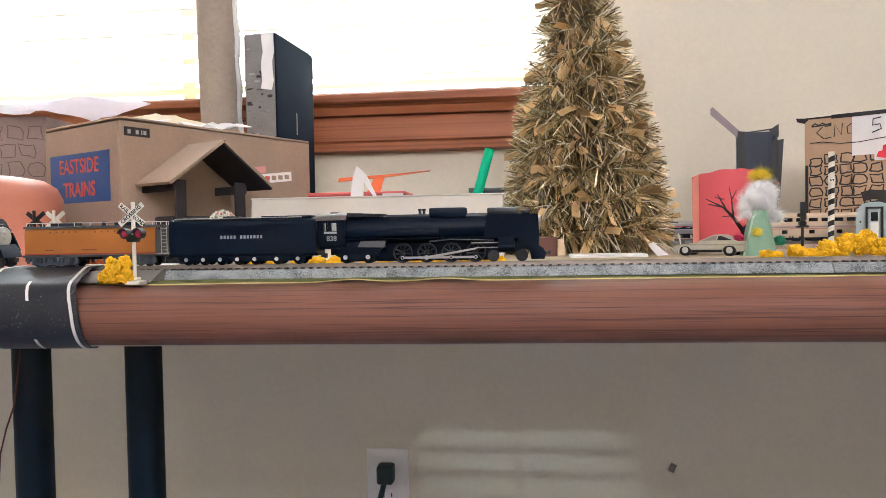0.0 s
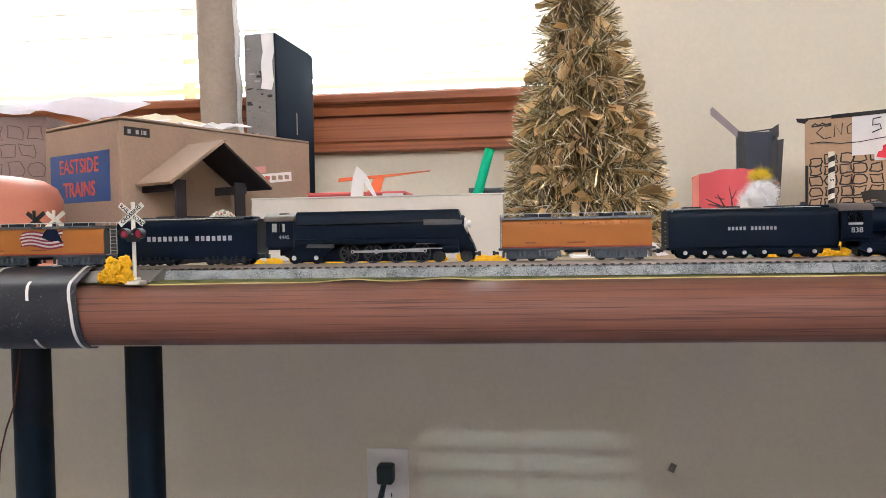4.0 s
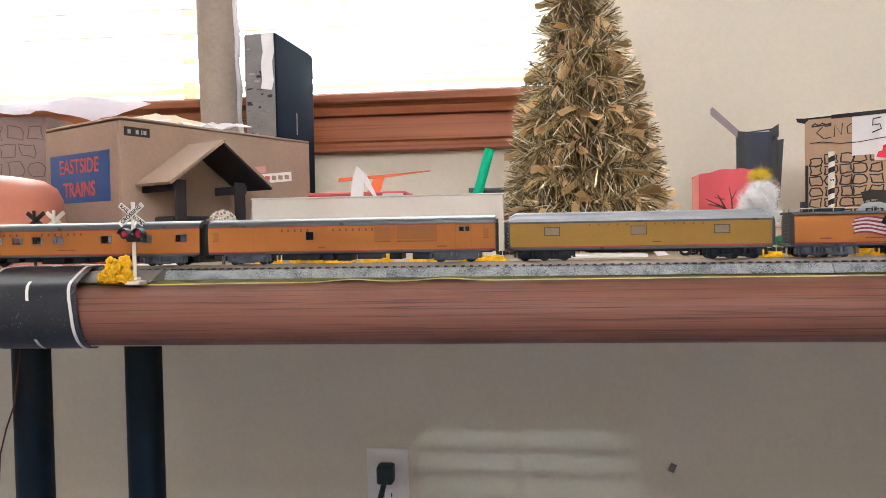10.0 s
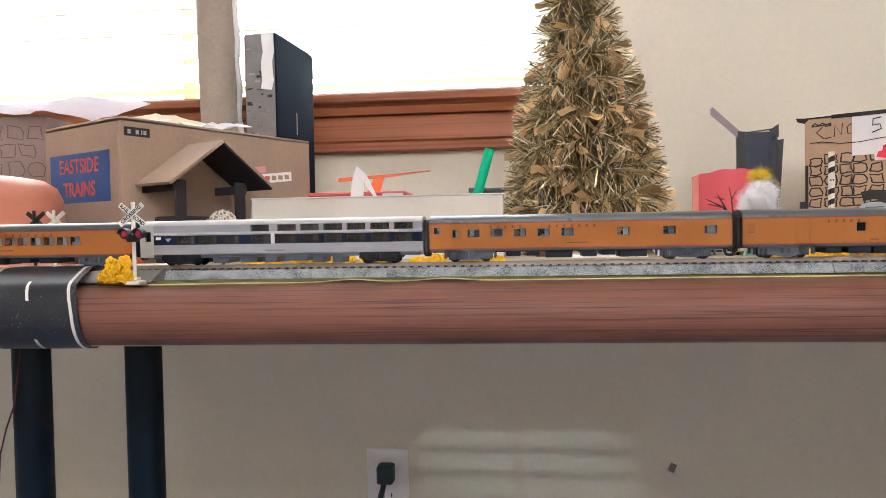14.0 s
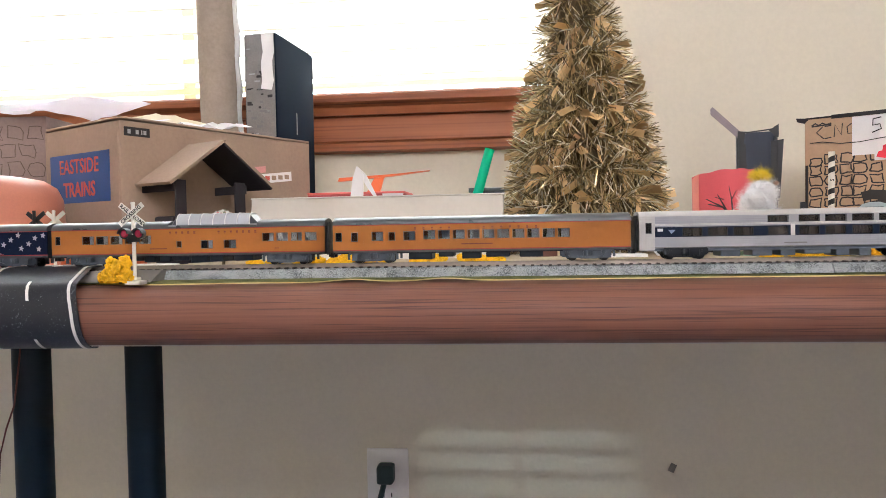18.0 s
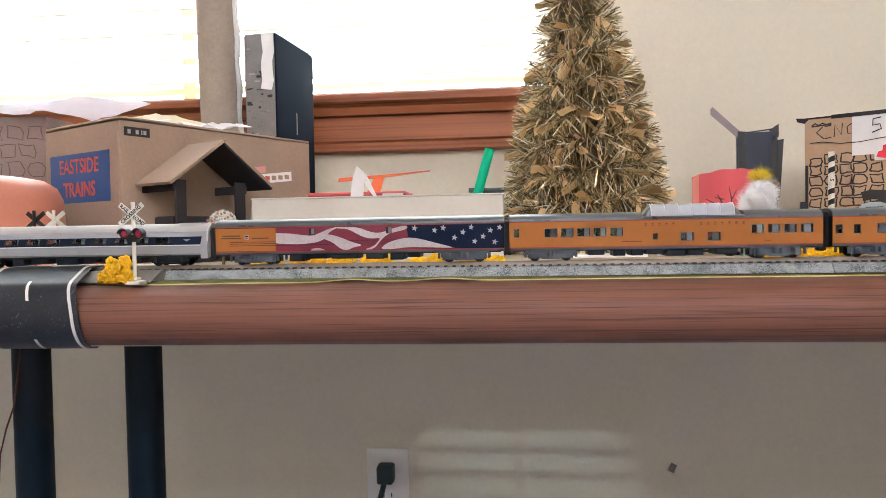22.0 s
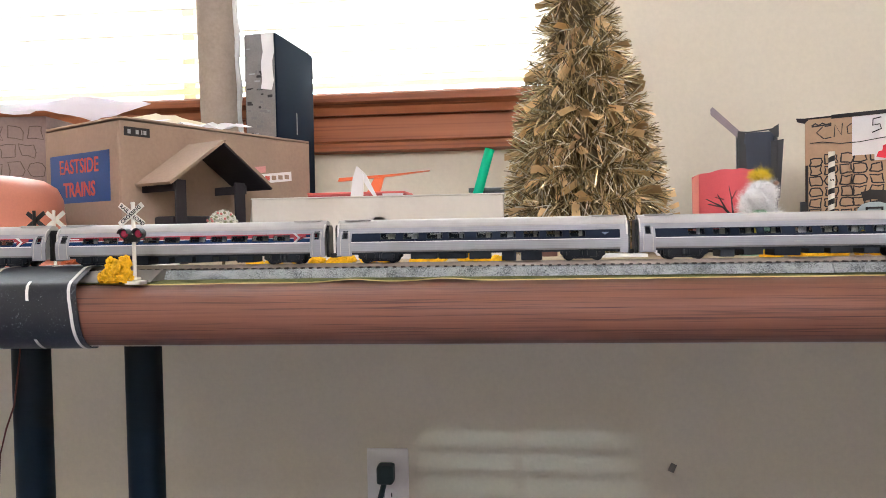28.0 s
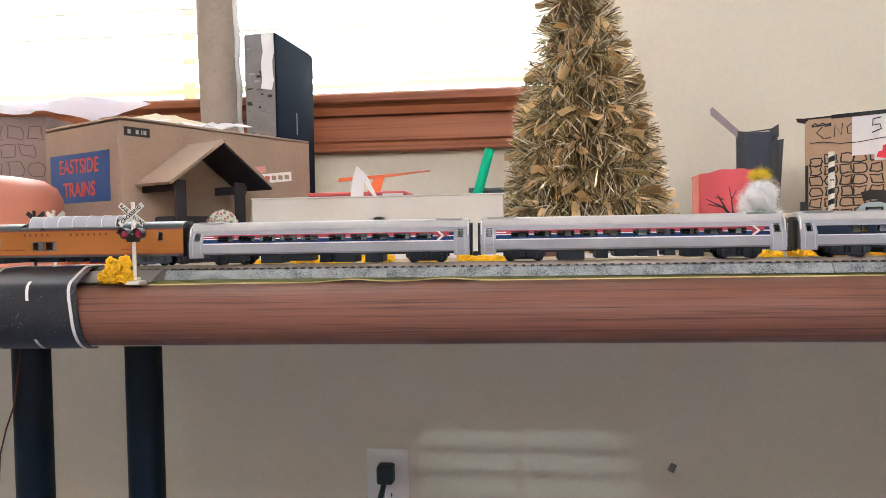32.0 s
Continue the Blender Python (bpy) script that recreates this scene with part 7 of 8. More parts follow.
for i in range(46):
    yy, zz = rnd.uniform(0.004, 0.036), rnd.uniform(0.11, BH - 0.02)
    part("print_mark", rbox(-0.0007, -0.0003, yy, min(BW - 0.003, yy + rnd.uniform(0.003, 0.011)), zz, zz + rnd.uniform(0.001, 0.004), 0), rnd.choice((M_INK, M_GRAPHITE, M_LETTERWH, M_INK)), ge)
bm = sheet([(-0.0012, 0.0050, BH - 0.074), (-0.0012, 0.0205, BH - 0.072), (-0.0012, 0.0180, BH - 0.001), (-0.0012, 0.0015, BH + 0.0004)], 0, 0.0005, 6, 3, 0.0)
for v in bm.verts:
    v.co.y += 0.0015 * math.sin(v.co.z * 160)
    v.co.x += 0.0007 * math.sin(v.co.z * 110 + v.co.y * 300) - 0.0004
part("torn_tape", bm, M_PAPER, bk, "torn strip of white tape")
for zz, hh, a, wd in ((0.178, 0.030, 0.065, 0.0035), (0.150, 0.002, 0.062, 0.012), (0.128, 0.010, 0.062, 0.010), (0.112, 0.007, 0.063, 0.008)):
    m_ = M_LETTERWH if hh < 0.02 else M_GRAPHITE
    if hh == 0.010:
        bm = bmesh.new()
        for i in range(16):
            a0 = 2 * math.pi * i / 16
            rod(bm, (a + 0.006 * math.cos(a0), -0.0003, zz + 0.006 * math.sin(a0)), (a + 0.006 * math.cos(a0 + 0.42), -0.0003, zz + 0.006 * math.sin(a0 + 0.42)), 0.0008, n=5)
        part("round_mark", bm, m_, bk)
    else:
        part("print_mark", rbox(a - wd / 2, a + wd / 2, -0.0004, -0.0001, zz - hh / 2, zz + hh / 2, 0), m_, bk)

# ---------------- long white box and what stands behind it ----------------
wb_ = thing("white_box", "long low white cardboard box with a finger hole", "box", (-0.2485, 0.645, MAT_Z))
WL, WD, WH = 0.2395, 0.095, 0.0585
bm = bmesh.new()
hx, hz, hr = 0.1235, 0.0335, 0.0075
circ = [(hx + hr * math.cos(2 * math.pi * i / 24), hz + hr * math.sin(2 * math.pi * i / 24)) for i in range(24)]
outer = []
for cx, cz in circ:
    dx, dz = cx - hx, cz - hz
    k = min([((WL - hx) / dx) if dx > 1e-9 else 9e9, (-hx / dx) if dx < -1e-9 else 9e9, ((WH - hz) / dz) if dz > 1e-9 else 9e9, (-hz / dz) if dz < -1e-9 else 9e9])
    outer.append((hx + dx * k, hz + dz * k))
for c_ in ((0, 0), (WL, 0), (WL, WH), (0, WH)):
    j = min(range(24), key=lambda i: (outer[i][0] - c_[0]) ** 2 + (outer[i][1] - c_[1]) ** 2)
    outer[j] = c_
lay = [[bm.verts.new((p[0], y, p[1])) for p in o] for o, y in ((circ, 0), (outer, 0), (outer, 0.0018), (circ, 0.0018))]
for p, q in ((0, 1), (1, 2), (2, 3), (3, 0)):
    for i in range(24):
        j = (i + 1) % 24
        bm.faces.new((lay[p][i], lay[p][j], lay[q][j], lay[q][i]))
part("front_panel", bm, M_WHITE, wb_, smooth=False)
part("back_panel", rbox(0, WL, WD - 0.0018, WD, 0, WH, 0.0003, 1), M_WHITE, wb_)
for a, b in ((0, 0.0018), (WL - 0.0018, WL)):
    part("end_panel", rbox(a, b, 0.0020, WD - 0.0020, 0, WH - 0.0002, 0.0003, 1), M_WHITE, wb_)
part("lid", rbox(-0.0008, WL + 0.0008, -0.0006, WD + 0.0006, WH + 0.0002, WH + 0.0018, 0.0005, 1), M_WHITE, wb_)
part("side_flap", sheet([(-0.0010, 0.004, WH), (-0.0075, 0.004, 0.004), (-0.0075, 0.085, 0.004), (-0.0010, 0.085, WH)], 0, 0.0008, 3), M_WHITE, wb_)

fp = thing("folded_paper", "white paper strip folded into a peak", "paper", (-0.1455, 0.668, MAT_Z + WH + 0.0020))
bm = bmesh.new()
prism(bm, [(-0.0120, 0), (-0.0095, 0.018), (-0.0055, 0.0300), (-0.0040, 0.0295), (0.0010, 0.022), (0.0012, 0.010), (0.0006, 0)], 0.0, 0.0009, "y")
part("standing_leaf", bm, M_PAPER, fp)
bm = bmesh.new()
prism(bm, [(-0.0046, 0.0298), (0.0035, 0.022), (0.0105, 0.008), (0.0140, 0.0004), (0.0110, 0.0002), (0.0060, 0.0070), (0.0012, 0.0150), (0.0008, 0.0230)], 0.0010, 0.0019, "y")
part("folded_leaf", bm, M_PAPER, fp)

rb = thing("red_box", "flat red cardboard box behind the white box", "box", (-0.2365, 0.790, MAT_Z))
part("carton", rbox(0, 0.113, 0, 0.07, 0, 0.0695, 0.0010, 2), M_REDCARD, rb)
part("lid_edge", rbox(-0.0006, 0.1136, -0.0006, 0.0706, 0.0696, 0.0725, 0.0006, 1), mat("light_red_card", (0.72, 0.14, 0.12), 0.55), rb)
part("white_label", rbox(0.088, 0.112, -0.0012, -0.0007, 0.0650, 0.0700, 0), M_PAPER, rb)
pl = thing("toy_glider", "orange plastic toy glider on a slanted stand", "toy", (-0.160, 0.815, MAT_Z + 0.0726))
bm = bmesh.new()
prism(bm, [(-0.012, 0), (0.004, 0), (0.0085, 0.0160), (0.012, 0.0195), (0.000, 0.0195), (-0.003, 0.0160)], -0.002, 0.002, "y")
part("stand", bm, M_ORANGEPL, pl)
bm = bmesh.new()
prism(bm, [(-0.0460, 0.0165), (-0.0440, 0.0205), (0.020, 0.0235), (0.064, 0.0270), (0.062, 0.0262), (0.018, 0.0212), (-0.034, 0.0172)], -0.005, 0.005, "y")
bm.transform(Matrix.Translation((0, 0, -0.0025)))
part("wing", bm, M_ORANGEPL, pl)

dh = thing("pen_holder", "dark grey tray holding a green drinking straw", "tray", (-0.0470, 0.775, MAT_Z))
part("tray", rbox(0.004, 0.036, 0, 0.045, 0, 0.0680, 0.0012, 2), M_DARKPAPER, dh)
part("tray_rim", rbox(-0.0015, 0.0595, -0.0015, 0.0465, 0.0681, 0.0730, 0.0008, 2), mat("slate_plastic", (0.09, 0.10, 0.10), 0.4), dh)
dr = thing("green_straw", "thick green plastic straw leaning on the tray behind the box", "straw", (-0.0558, 0.755, MAT_Z))
bm = bmesh.new()
n = 20
d = Vector((0.0130, 0, 0.0450)).normalized()
sx = Vector((0, 1, 0))
tx = d.cross(sx)
rings = []
for s_, r in ((0.0, 0.0052), (0.116, 0.0052), (0.116, 0.0044), (0.0, 0.0044)):
    rings.append([bm.verts.new(d * s_ + Vector((0, 0, 0.002)) + (sx * math.cos(2 * math.pi * i / n) + tx * math.sin(2 * math.pi * i / n)) * r) for i in range(n)])
for p, q in zip(rings, rings[1:] + rings[:1]):
    for i in range(n):
        bm.faces.new((p[i], p[(i + 1) % n], q[(i + 1) % n], q[i]))
part("barrel", bm, M_STRAW, dr)

# ---------------- tinsel tree ----------------
tree = thing("tinsel_tree", "gold tinsel tabletop tree with foil strips", "decorative tree", pose(0.0775, 0.745, MAT_Z, 0, -1.6, 0))
TH = 0.43
GIRTH = ((0.0, 0.093), (0.044, 0.087), (0.128, 0.075), (0.183, 0.060), (0.228, 0.045), (0.274, 0.036), (0.34, 0.026), (0.43, 0.006))
PITCH = 0.030            # rise of one winding of the garland


def tree_r(z):
    return float(np.interp(z, [g[0] for g in GIRTH], [g[1] for g in GIRTH]))


# filling cone, coloured dark to imitate the shade deep between the strands
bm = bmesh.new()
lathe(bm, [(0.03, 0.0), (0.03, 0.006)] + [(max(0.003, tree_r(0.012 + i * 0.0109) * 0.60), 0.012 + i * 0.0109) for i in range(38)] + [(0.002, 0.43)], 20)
part("core", bm, M_TREECORE, tree, "dark inner cone imitating shaded gaps")
rnd = random.Random(17)


def strip_set(n, lmin, lmax, wmin, wmax, swing, curl, stray, material, name, label, reach=1.0):
    """Strips that bristle out of a garland wound round the cone."""
    V, F = [], []
    turns = TH / PITCH
    while n:
        u = rnd.uniform(0.2, turns - 0.2)
        if rnd.random() > tree_r(u * PITCH) / 0.09 + 0.04:
            continue
        n -= 1
        a = 2 * math.pi * u
        z = u * PITCH
        rad = Vector((math.cos(a), math.sin(a), 0))
        tan = Vector((-math.sin(a), math.cos(a), 0))
        R = tree_r(z)
        ln, w = rnd.uniform(lmin, lmax) * (0.55 + 0.45 * R / 0.089), rnd.uniform(wmin, wmax)
        phi = radians(rnd.uniform(*swing))
        d = (rad * math.cos(phi) + Vector((0, 0, 1)) * math.sin(phi) + tan * rnd.gauss(0, stray)).normalized()
        p = rad * (R * reach - ln * 0.93) + Vector((0, 0, z + rnd.gauss(0, 0.0045))) + d * 0.002
        side_ = d.cross(Vector((rnd.gauss(0, 1), rnd.gauss(0, 1), rnd.gauss(0, 1)))).normalized()
        nn = side_.cross(d)
        bend = rnd.uniform(-curl, curl)
        o = len(V)
        for k in range(4):
            q = p + d * ln * k / 3 + nn * bend * (k / 3) ** 2 * ln + Vector((0, 0, -0.10 * ln * (k / 3) ** 2))
            q.z = max(q.z, 0.0006)
            V += [q + side_ * w / 2, q - side_ * w / 2]
        for k in range(3):
            F.append((o + 2 * k, o + 2 * k + 1, o + 2 * k + 3, o + 2 * k + 2))
    me = bpy.data.meshes.new(name)
    me.from_pydata([tuple(v) for v in V], [], F)
    me.materials.append(material)
    tagged(part(name, me, None, tree, label), kind="stuff")


def island_gold(name, c0, c1, rough, metal):
    """Foil whose strips differ in tone one by one."""
    m, nt, b = nodes_of(name)
    N, Lk = nt.nodes, nt.links
    g = N.new("ShaderNodeNewGeometry")
    cr = N.new("ShaderNodeValToRGB")
    cr.color_ramp.elements[0].color, cr.color_ramp.elements[1].color = (*c0, 1), (*c1, 1)
    Lk.new(g.outputs["Random Per Island"], cr.inputs[0])
    Lk.new(cr.outputs[0], b.inputs["Base Color"])
    b.inputs["Roughness"].default_value, b.inputs["Metallic"].default_value = rough, metal
    return m


strip_set(10000, 0.018, 0.031, 0.0006, 0.0013, (-125, 50), 0.2, 0.5, island_gold("olive_gold_tinsel", (0.062, 0.044, 0.020), (0.880, 0.685, 0.360), 0.25, 0.5), "tinsel", "fine olive-gold tinsel strands")
strip_set(2400, 0.022, 0.034, 0.0006, 0.0012, (-120, 60), 0.12, 0.5, island_gold("pale_gold_tinsel", (0.660, 0.520, 0.310), (0.950, 0.920, 0.800), 0.22, 0.15), "bright_tinsel", "stiff pale-gold tinsel strands", 1.03)
strip_set(560, 0.022, 0.034, 0.0055, 0.0085, (-125, 10), 0.45, 0.4, island_gold("tan_foil_strips", (0.280, 0.165, 0.065), (0.940, 0.660, 0.330), 0.40, 0.12), "foil_leaves", "broad matt tan-gold foil strips", 1.02)

# things under the tree
solid("brown_block", rbox(0, 0.020, 0, 0.02, 0, 0.0185, 0.0008, 1), mat("red_brown_wood", (0.13, 0.05, 0.035), 0.6), "small dark red-brown wooden block", "block", at=(0.0210, 0.655, MAT_Z))
solid("foil_scrap", sheet([(0, 0, 0.0005), (0.007, 0, 0.0005), (0.0065, 0.006, 0.0150), (0.001, 0.006, 0.0155)], 0.001, 0.0005, 4, 2, 0.002), mat("tan_foil", (0.55, 0.40, 0.24), 0.5), "bent tan foil scrap under the tree", "scrap", at=(0.0400, 0.640, MAT_Z + 0.0012))
solid("white_tray", rbox(0, 0.066, 0, 0.028, 0, 0.0032, 0.0010, 2), M_PAPER, "flat white strip lying in front of the tree", "card", at=(0.0505, 0.618, MAT_Z))
tg = thing("gift_tag", "white paper tag on a pale wire", "tag", (0.1190, 0.636, MAT_Z))
bm = bmesh.new()
prism(bm, [(0.0008, 0.0105), (0.0052, 0.0128), (0.0190, 0.0012), (0.0090, 0.0004)], 0, 0.0006, "y")
part("tag_card", bm, M_PAPER, tg)
bm = bmesh.new()
tube_path(bm, [(0.002, 0.0005, 0.0115), (0.0120, 0.004, 0.0112), (0.0220, 0.004, 0.0075), (0.0265, 0.002, 0.0018)], 0.0005, 6)
tube_path(bm, [(0.0275, 0.002, 0.0020), (0.0300, 0.004, 0.0120), (0.0285, 0.006, 0.0200)], 0.0007, 6)
part("tag_wire", bm, M_WHITEPL, tg)

# ---------------- toy car ----------------
car_at = pose(0.1755, 0.6370, MAT_Z, 0, 0, 180 - 32) @ Matrix.Diagonal((1.12, 1.12, 1.12, 1))
tc_ = thing("toy_car", "brushed silver wedge-shaped toy sports car", "toy car", car_at)
M_STEEL = mat("brushed_steel", (0.52, 0.49, 0.42), 0.34, 0.45, vary=0.1, bump=0.02)
CL, CWd = 0.0545, 0.0235
prof = [(-0.0272, 0.0052), (-0.0272, 0.0108), (-0.0262, 0.0116), (-0.0175, 0.0118), (0.0020, 0.0112), (0.0200, 0.0092), (0.0268, 0.0074), (0.0272, 0.0050), (0.0262, 0.0034), (0.0225, 0.0032), (0.0222, 0.0050), (0.0205, 0.0072), (0.0175, 0.0078), (0.0145, 0.0072), (0.0128, 0.0050), (0.0126, 0.0028), (-0.0110, 0.0028), (-0.0112, 0.0052), (-0.0130, 0.0076), (-0.0162, 0.0083), (-0.0194, 0.0076), (-0.0212, 0.0052), (-0.0215, 0.0036), (-0.0262, 0.0040)]
bm = bmesh.new()
prism(bm, prof, -CWd / 2, CWd / 2, "y")
part("body", bm, M_STEEL, tc_)
bm = bmesh.new()
lo = [(-0.0170, 0.0118), (0.0085, 0.0108)]
vs = []
for sgn in (-1, 1):
    vs.append([bm.verts.new(v) for v in ((-0.0215, sgn * 0.0108, 0.0117), (0.0090, sgn * 0.0108, 0.0107), (-0.0035, sgn * 0.0080, 0.0166), (-0.0100, sgn * 0.0080, 0.0164))])
for i in range(4):
    bm.faces.new((vs[0][i], vs[0][(i + 1) % 4], vs[1][(i + 1) % 4], vs[1][i]))
bm.faces.new(vs[0])
bm.faces.new(vs[1][::-1])
part("cabin", bm, M_STEEL, tc_)
for sgn in (-1, 1):
    for pts_, m_ in (([(-0.0055, 0.0123), (0.0055, 0.0118), (-0.0038, 0.0157), (-0.0062, 0.0157)], mat("tan_window", (0.36, 0.30, 0.25), 0.25)), ([(-0.0180, 0.0124), (-0.0068, 0.0123), (-0.0074, 0.0156), (-0.0100, 0.0155)], M_BLACKPL)):
        bm = bmesh.new()
        f0 = [bm.verts.new((x, sgn * (0.01085 - (z - 0.0117) * 0.57 + 0.0002), z)) for x, z in pts_]
        f1 = [bm.verts.new((x, sgn * (0.01085 - (z - 0.0117) * 0.57 - 0.0004), z)) for x, z in pts_]
        bm.faces.new(f0)
        bm.faces.new(f1[::-1])
        for i in range(4):
            bm.faces.new((f0[i], f0[(i + 1) % 4], f1[(i + 1) % 4], f1[i]))
        part("window", bm, m_, tc_)
    bm = bmesh.new()
    a, b = sorted((sgn * (CWd / 2), sgn * (CWd / 2 + 0.0003)))
    bx(bm, -0.0108, 0.0124, a, b, 0.0030, 0.0050)
    bx(bm, -0.0268, 0.0262, a, b, 0.0086, 0.0090)
    part("black_trim", bm, M_BLACKPL, tc_)
    for x in (-0.0162, 0.0175):
        bm = bmesh.new()
        rod(bm, (x, sgn * 0.0072, 0.0047), (x, sgn * 0.0116, 0.0047), 0.0047, n=22)
        wl = part("tyre", bm, M_BLACKPL, tc_)
        bm = bmesh.new()
        rod(bm, (x, sgn * 0.0114, 0.0047), (x, sgn * 0.0120, 0.0047), 0.0026, 0.0022, 18)
        rod(bm, (x, sgn * 0.0119, 0.0047), (x, sgn * 0.0123, 0.0047), 0.0010, 0.0008, 10)
        part("rim", bm, M_SILVER, wl)
part("rear_louvre", rbox(-0.0215, -0.0105, -0.0075, 0.0075, 0.0118, 0.0128, 0.0003, 1), M_BLACKPL, tc_)

# ---------------- red paper cup and dark paper box ----------------
rc_ = thing("paper_tower", "pinkish-red paper cylinder with a scalloped top", "paper craft", (0.2560, 0.8830, MAT_Z))
n = 48
pb, pt = [], []
for i in range(n + 1):
    a = math.pi * 1.02 + 1.96 * math.pi * i / n
    r = 0.0345
    top = 0.0850 + 0.0075 * min(1.0, 1.5 * abs(math.sin((a - math.pi) * 0.5))) + 0.0007 * math.sin(a * 9)
    pb.append((r * math.cos(a), r * math.sin(a), 0.0))
    pt.append((r * 1.03 * math.cos(a), r * 1.03 * math.sin(a), top))
part("paper_wall", shell(pb, pt, 0.0006, (0, 0)), M_PINKCARD, rc_)
pb, pt = [], []
for i in range(5):
    a = math.pi * (1.00 + 0.035 * i)
    pb.append((0.0356 * math.cos(a), 0.0356 * math.sin(a) - 0.001, 0.0))
    pt.append((0.0362 * math.cos(a), 0.0362 * math.sin(a) - 0.001, 0.0835 + 0.0012 * i))
part("overlap_strip", shell(pb, pt, 0.0006, (0, 0)), M_PINKEDGE, rc_, "paler overlapping paper edge")

db = thing("dark_paper_box", "dark slate paper box with open flaps", "paper craft", pose(0.2920, 0.950, MAT_Z, 0, 0, -15))
part("front_wall", rbox(0.0125, 0.0425, 0.0, 0.0012, 0, 0.1465, 0.0003, 1), M_DARKPAPER, db)
part("back_wall", rbox(0.002, 0.0500, 0.040, 0.0412, 0, 0.1500, 0.0003, 1), M_DARKPAPER, db)
part("side_wall", rbox(0.002, 0.0032, 0.0, 0.040, 0, 0.1465, 0.0003, 1), M_BLACKPL, db)
part("side_wall", rbox(0.0490, 0.0502, 0.001, 0.040, 0, 0.1460, 0.0003, 1), M_BLACKPL, db)
bm = bmesh.new()
prism(bm, [(0.003, 0.1325), (0.003, 0.149), (0.016, 0.1475), (0.043, 0.1500), (0.0515, 0.1555), (0.0515, 0.139), (0.049, 0.138), (0.040, 0.1480), (0.012, 0.1455), (0.010, 0.132)], -0.0012, -0.0002, "y")
part("folded_rim", bm, M_BLACKPL, db)
bm = bmesh.new()
prism(bm, [(0.0035, 0.060), (0.0150, 0.060), (0.0122, 0.132), (0.0035, 0.1345)], -0.0014, -0.0004, "y")
part("black_lining", bm, M_BLACKPL, db)
bm = bmesh.new()
prism(bm, [(0.0425, 0.134), (0.0575, 0.136), (0.0530, 0.060), (0.0425, 0.060)], 0.0012, 0.0022, "y")
part("side_flap", bm, M_BLACKPL, db)
bm = bmesh.new()
prism(bm, [(0.0030, 0.1400), (0.0055, 0.1490), (-0.0275, 0.1830), (-0.0305, 0.1800), (-0.0300, 0.1730)], 0.0, 0.0012, "y")
part("raised_flap", bm, M_MAUVE, db, "mauve-grey strip of card sticking out")

# ---------------- craft ornament: green cone with cotton ----------------
co = thing("cone_ornament", "green paper cone ornament with cotton top and pompoms", "craft ornament", (0.2097, 0.622, MAT_Z))
bm = bmesh.new()
lathe(bm, [(0.0152, 0.0), (0.0150, 0.0006), (0.0070, 0.0390), (0.0066, 0.0395)], 28)
part("cone", bm, mat("sage_green_felt", (0.24, 0.40, 0.28), 0.85, vary=0.12, scale=40, fine=900, bump=0.3), co)
bm = bmesh.new()
prism(bm, [(-0.0148, 0.0008), (-0.0128, 0.0008), (-0.0046, 0.0380), (-0.0062, 0.0380)], -0.0070, -0.0062, "y")
part("seam_flap", bm, mat("pale_green_felt", (0.42, 0.58, 0.46), 0.85, bump=0.3), co)


def fluff(name, balls, n, length, width, material, seed):
    """Cotton or pompom: soft core and very many fine hairs."""
    rnd = random.Random(seed)
    V, F = [], []
    for cx, cy, cz, rx, ry, rz in balls:
        o = len(V)
        ic = bmesh.new()
        bmesh.ops.create_icosphere(ic, subdivisions=2, radius=1.0)
        for v in ic.verts:
            q = 0.8 * (1 + 0.25 * noise.noise(v.co * 2.2 + Vector((cx * 99, cy * 99, cz * 99))))
            V.append((cx + v.co.x * rx * q, cy + v.co.y * ry * q, cz + v.co.z * rz * q))
        F += [tuple(o + v.index for v in f.verts) for f in ic.faces]
        ic.free()
        for _ in range(n):
            d = Vector((rnd.gauss(0, 1), rnd.gauss(0, 1), rnd.gauss(0, 1))).normalized()
            p = Vector((cx + d.x * rx * 0.72, cy + d.y * ry * 0.72, cz + d.z * rz * 0.72))
            e = (d + Vector((rnd.gauss(0, 0.5), rnd.gauss(0, 0.5), rnd.gauss(0, 0.5)))).normalized()
            s = e.orthogonal().normalized() * width
            ln = length * rnd.uniform(0.5, 1.2)
            o = len(V)
            q = p + e * ln * 0.5
            r = p + e * ln + Vector((rnd.gauss(0, 0.15), rnd.gauss(0, 0.15), rnd.gauss(0, 0.15))) * ln
            V += [tuple(p + s), tuple(p - s), tuple(q + s * 0.7), tuple(q - s * 0.7), tuple(r)]
            F += [(o, o + 1, o + 3, o + 2), (o + 2, o + 3, o + 4)]
    me = bpy.data.meshes.new(name)
    me.from_pydata(V, [], F)
    me.materials.append(material)
    return me


M_COTTON = mat_translucent("white_cotton", (0.98, 0.98, 0.99), 0.25)
part("cotton", fluff("cotton", [(-0.003, -0.002, 0.049, 0.0125, 0.011, 0.0115), (0.0025, -0.001, 0.0575, 0.0110, 0.010, 0.0095), (0.0118, -0.003, 0.0345, 0.0060, 0.006, 0.0055), (-0.0075, 0, 0.0445, 0.0085, 0.008, 0.0080), (-0.0095, -0.001, 0.0370, 0.0055, 0.006, 0.0055), (0.0065, -0.001, 0.0440, 0.0060, 0.006, 0.0070), (0.0075, 0.0, 0.0530, 0.0075, 0.007, 0.0080)], 900, 0.0078, 0.00012, M_COTTON, 4), None, co, "loose white cotton wool")
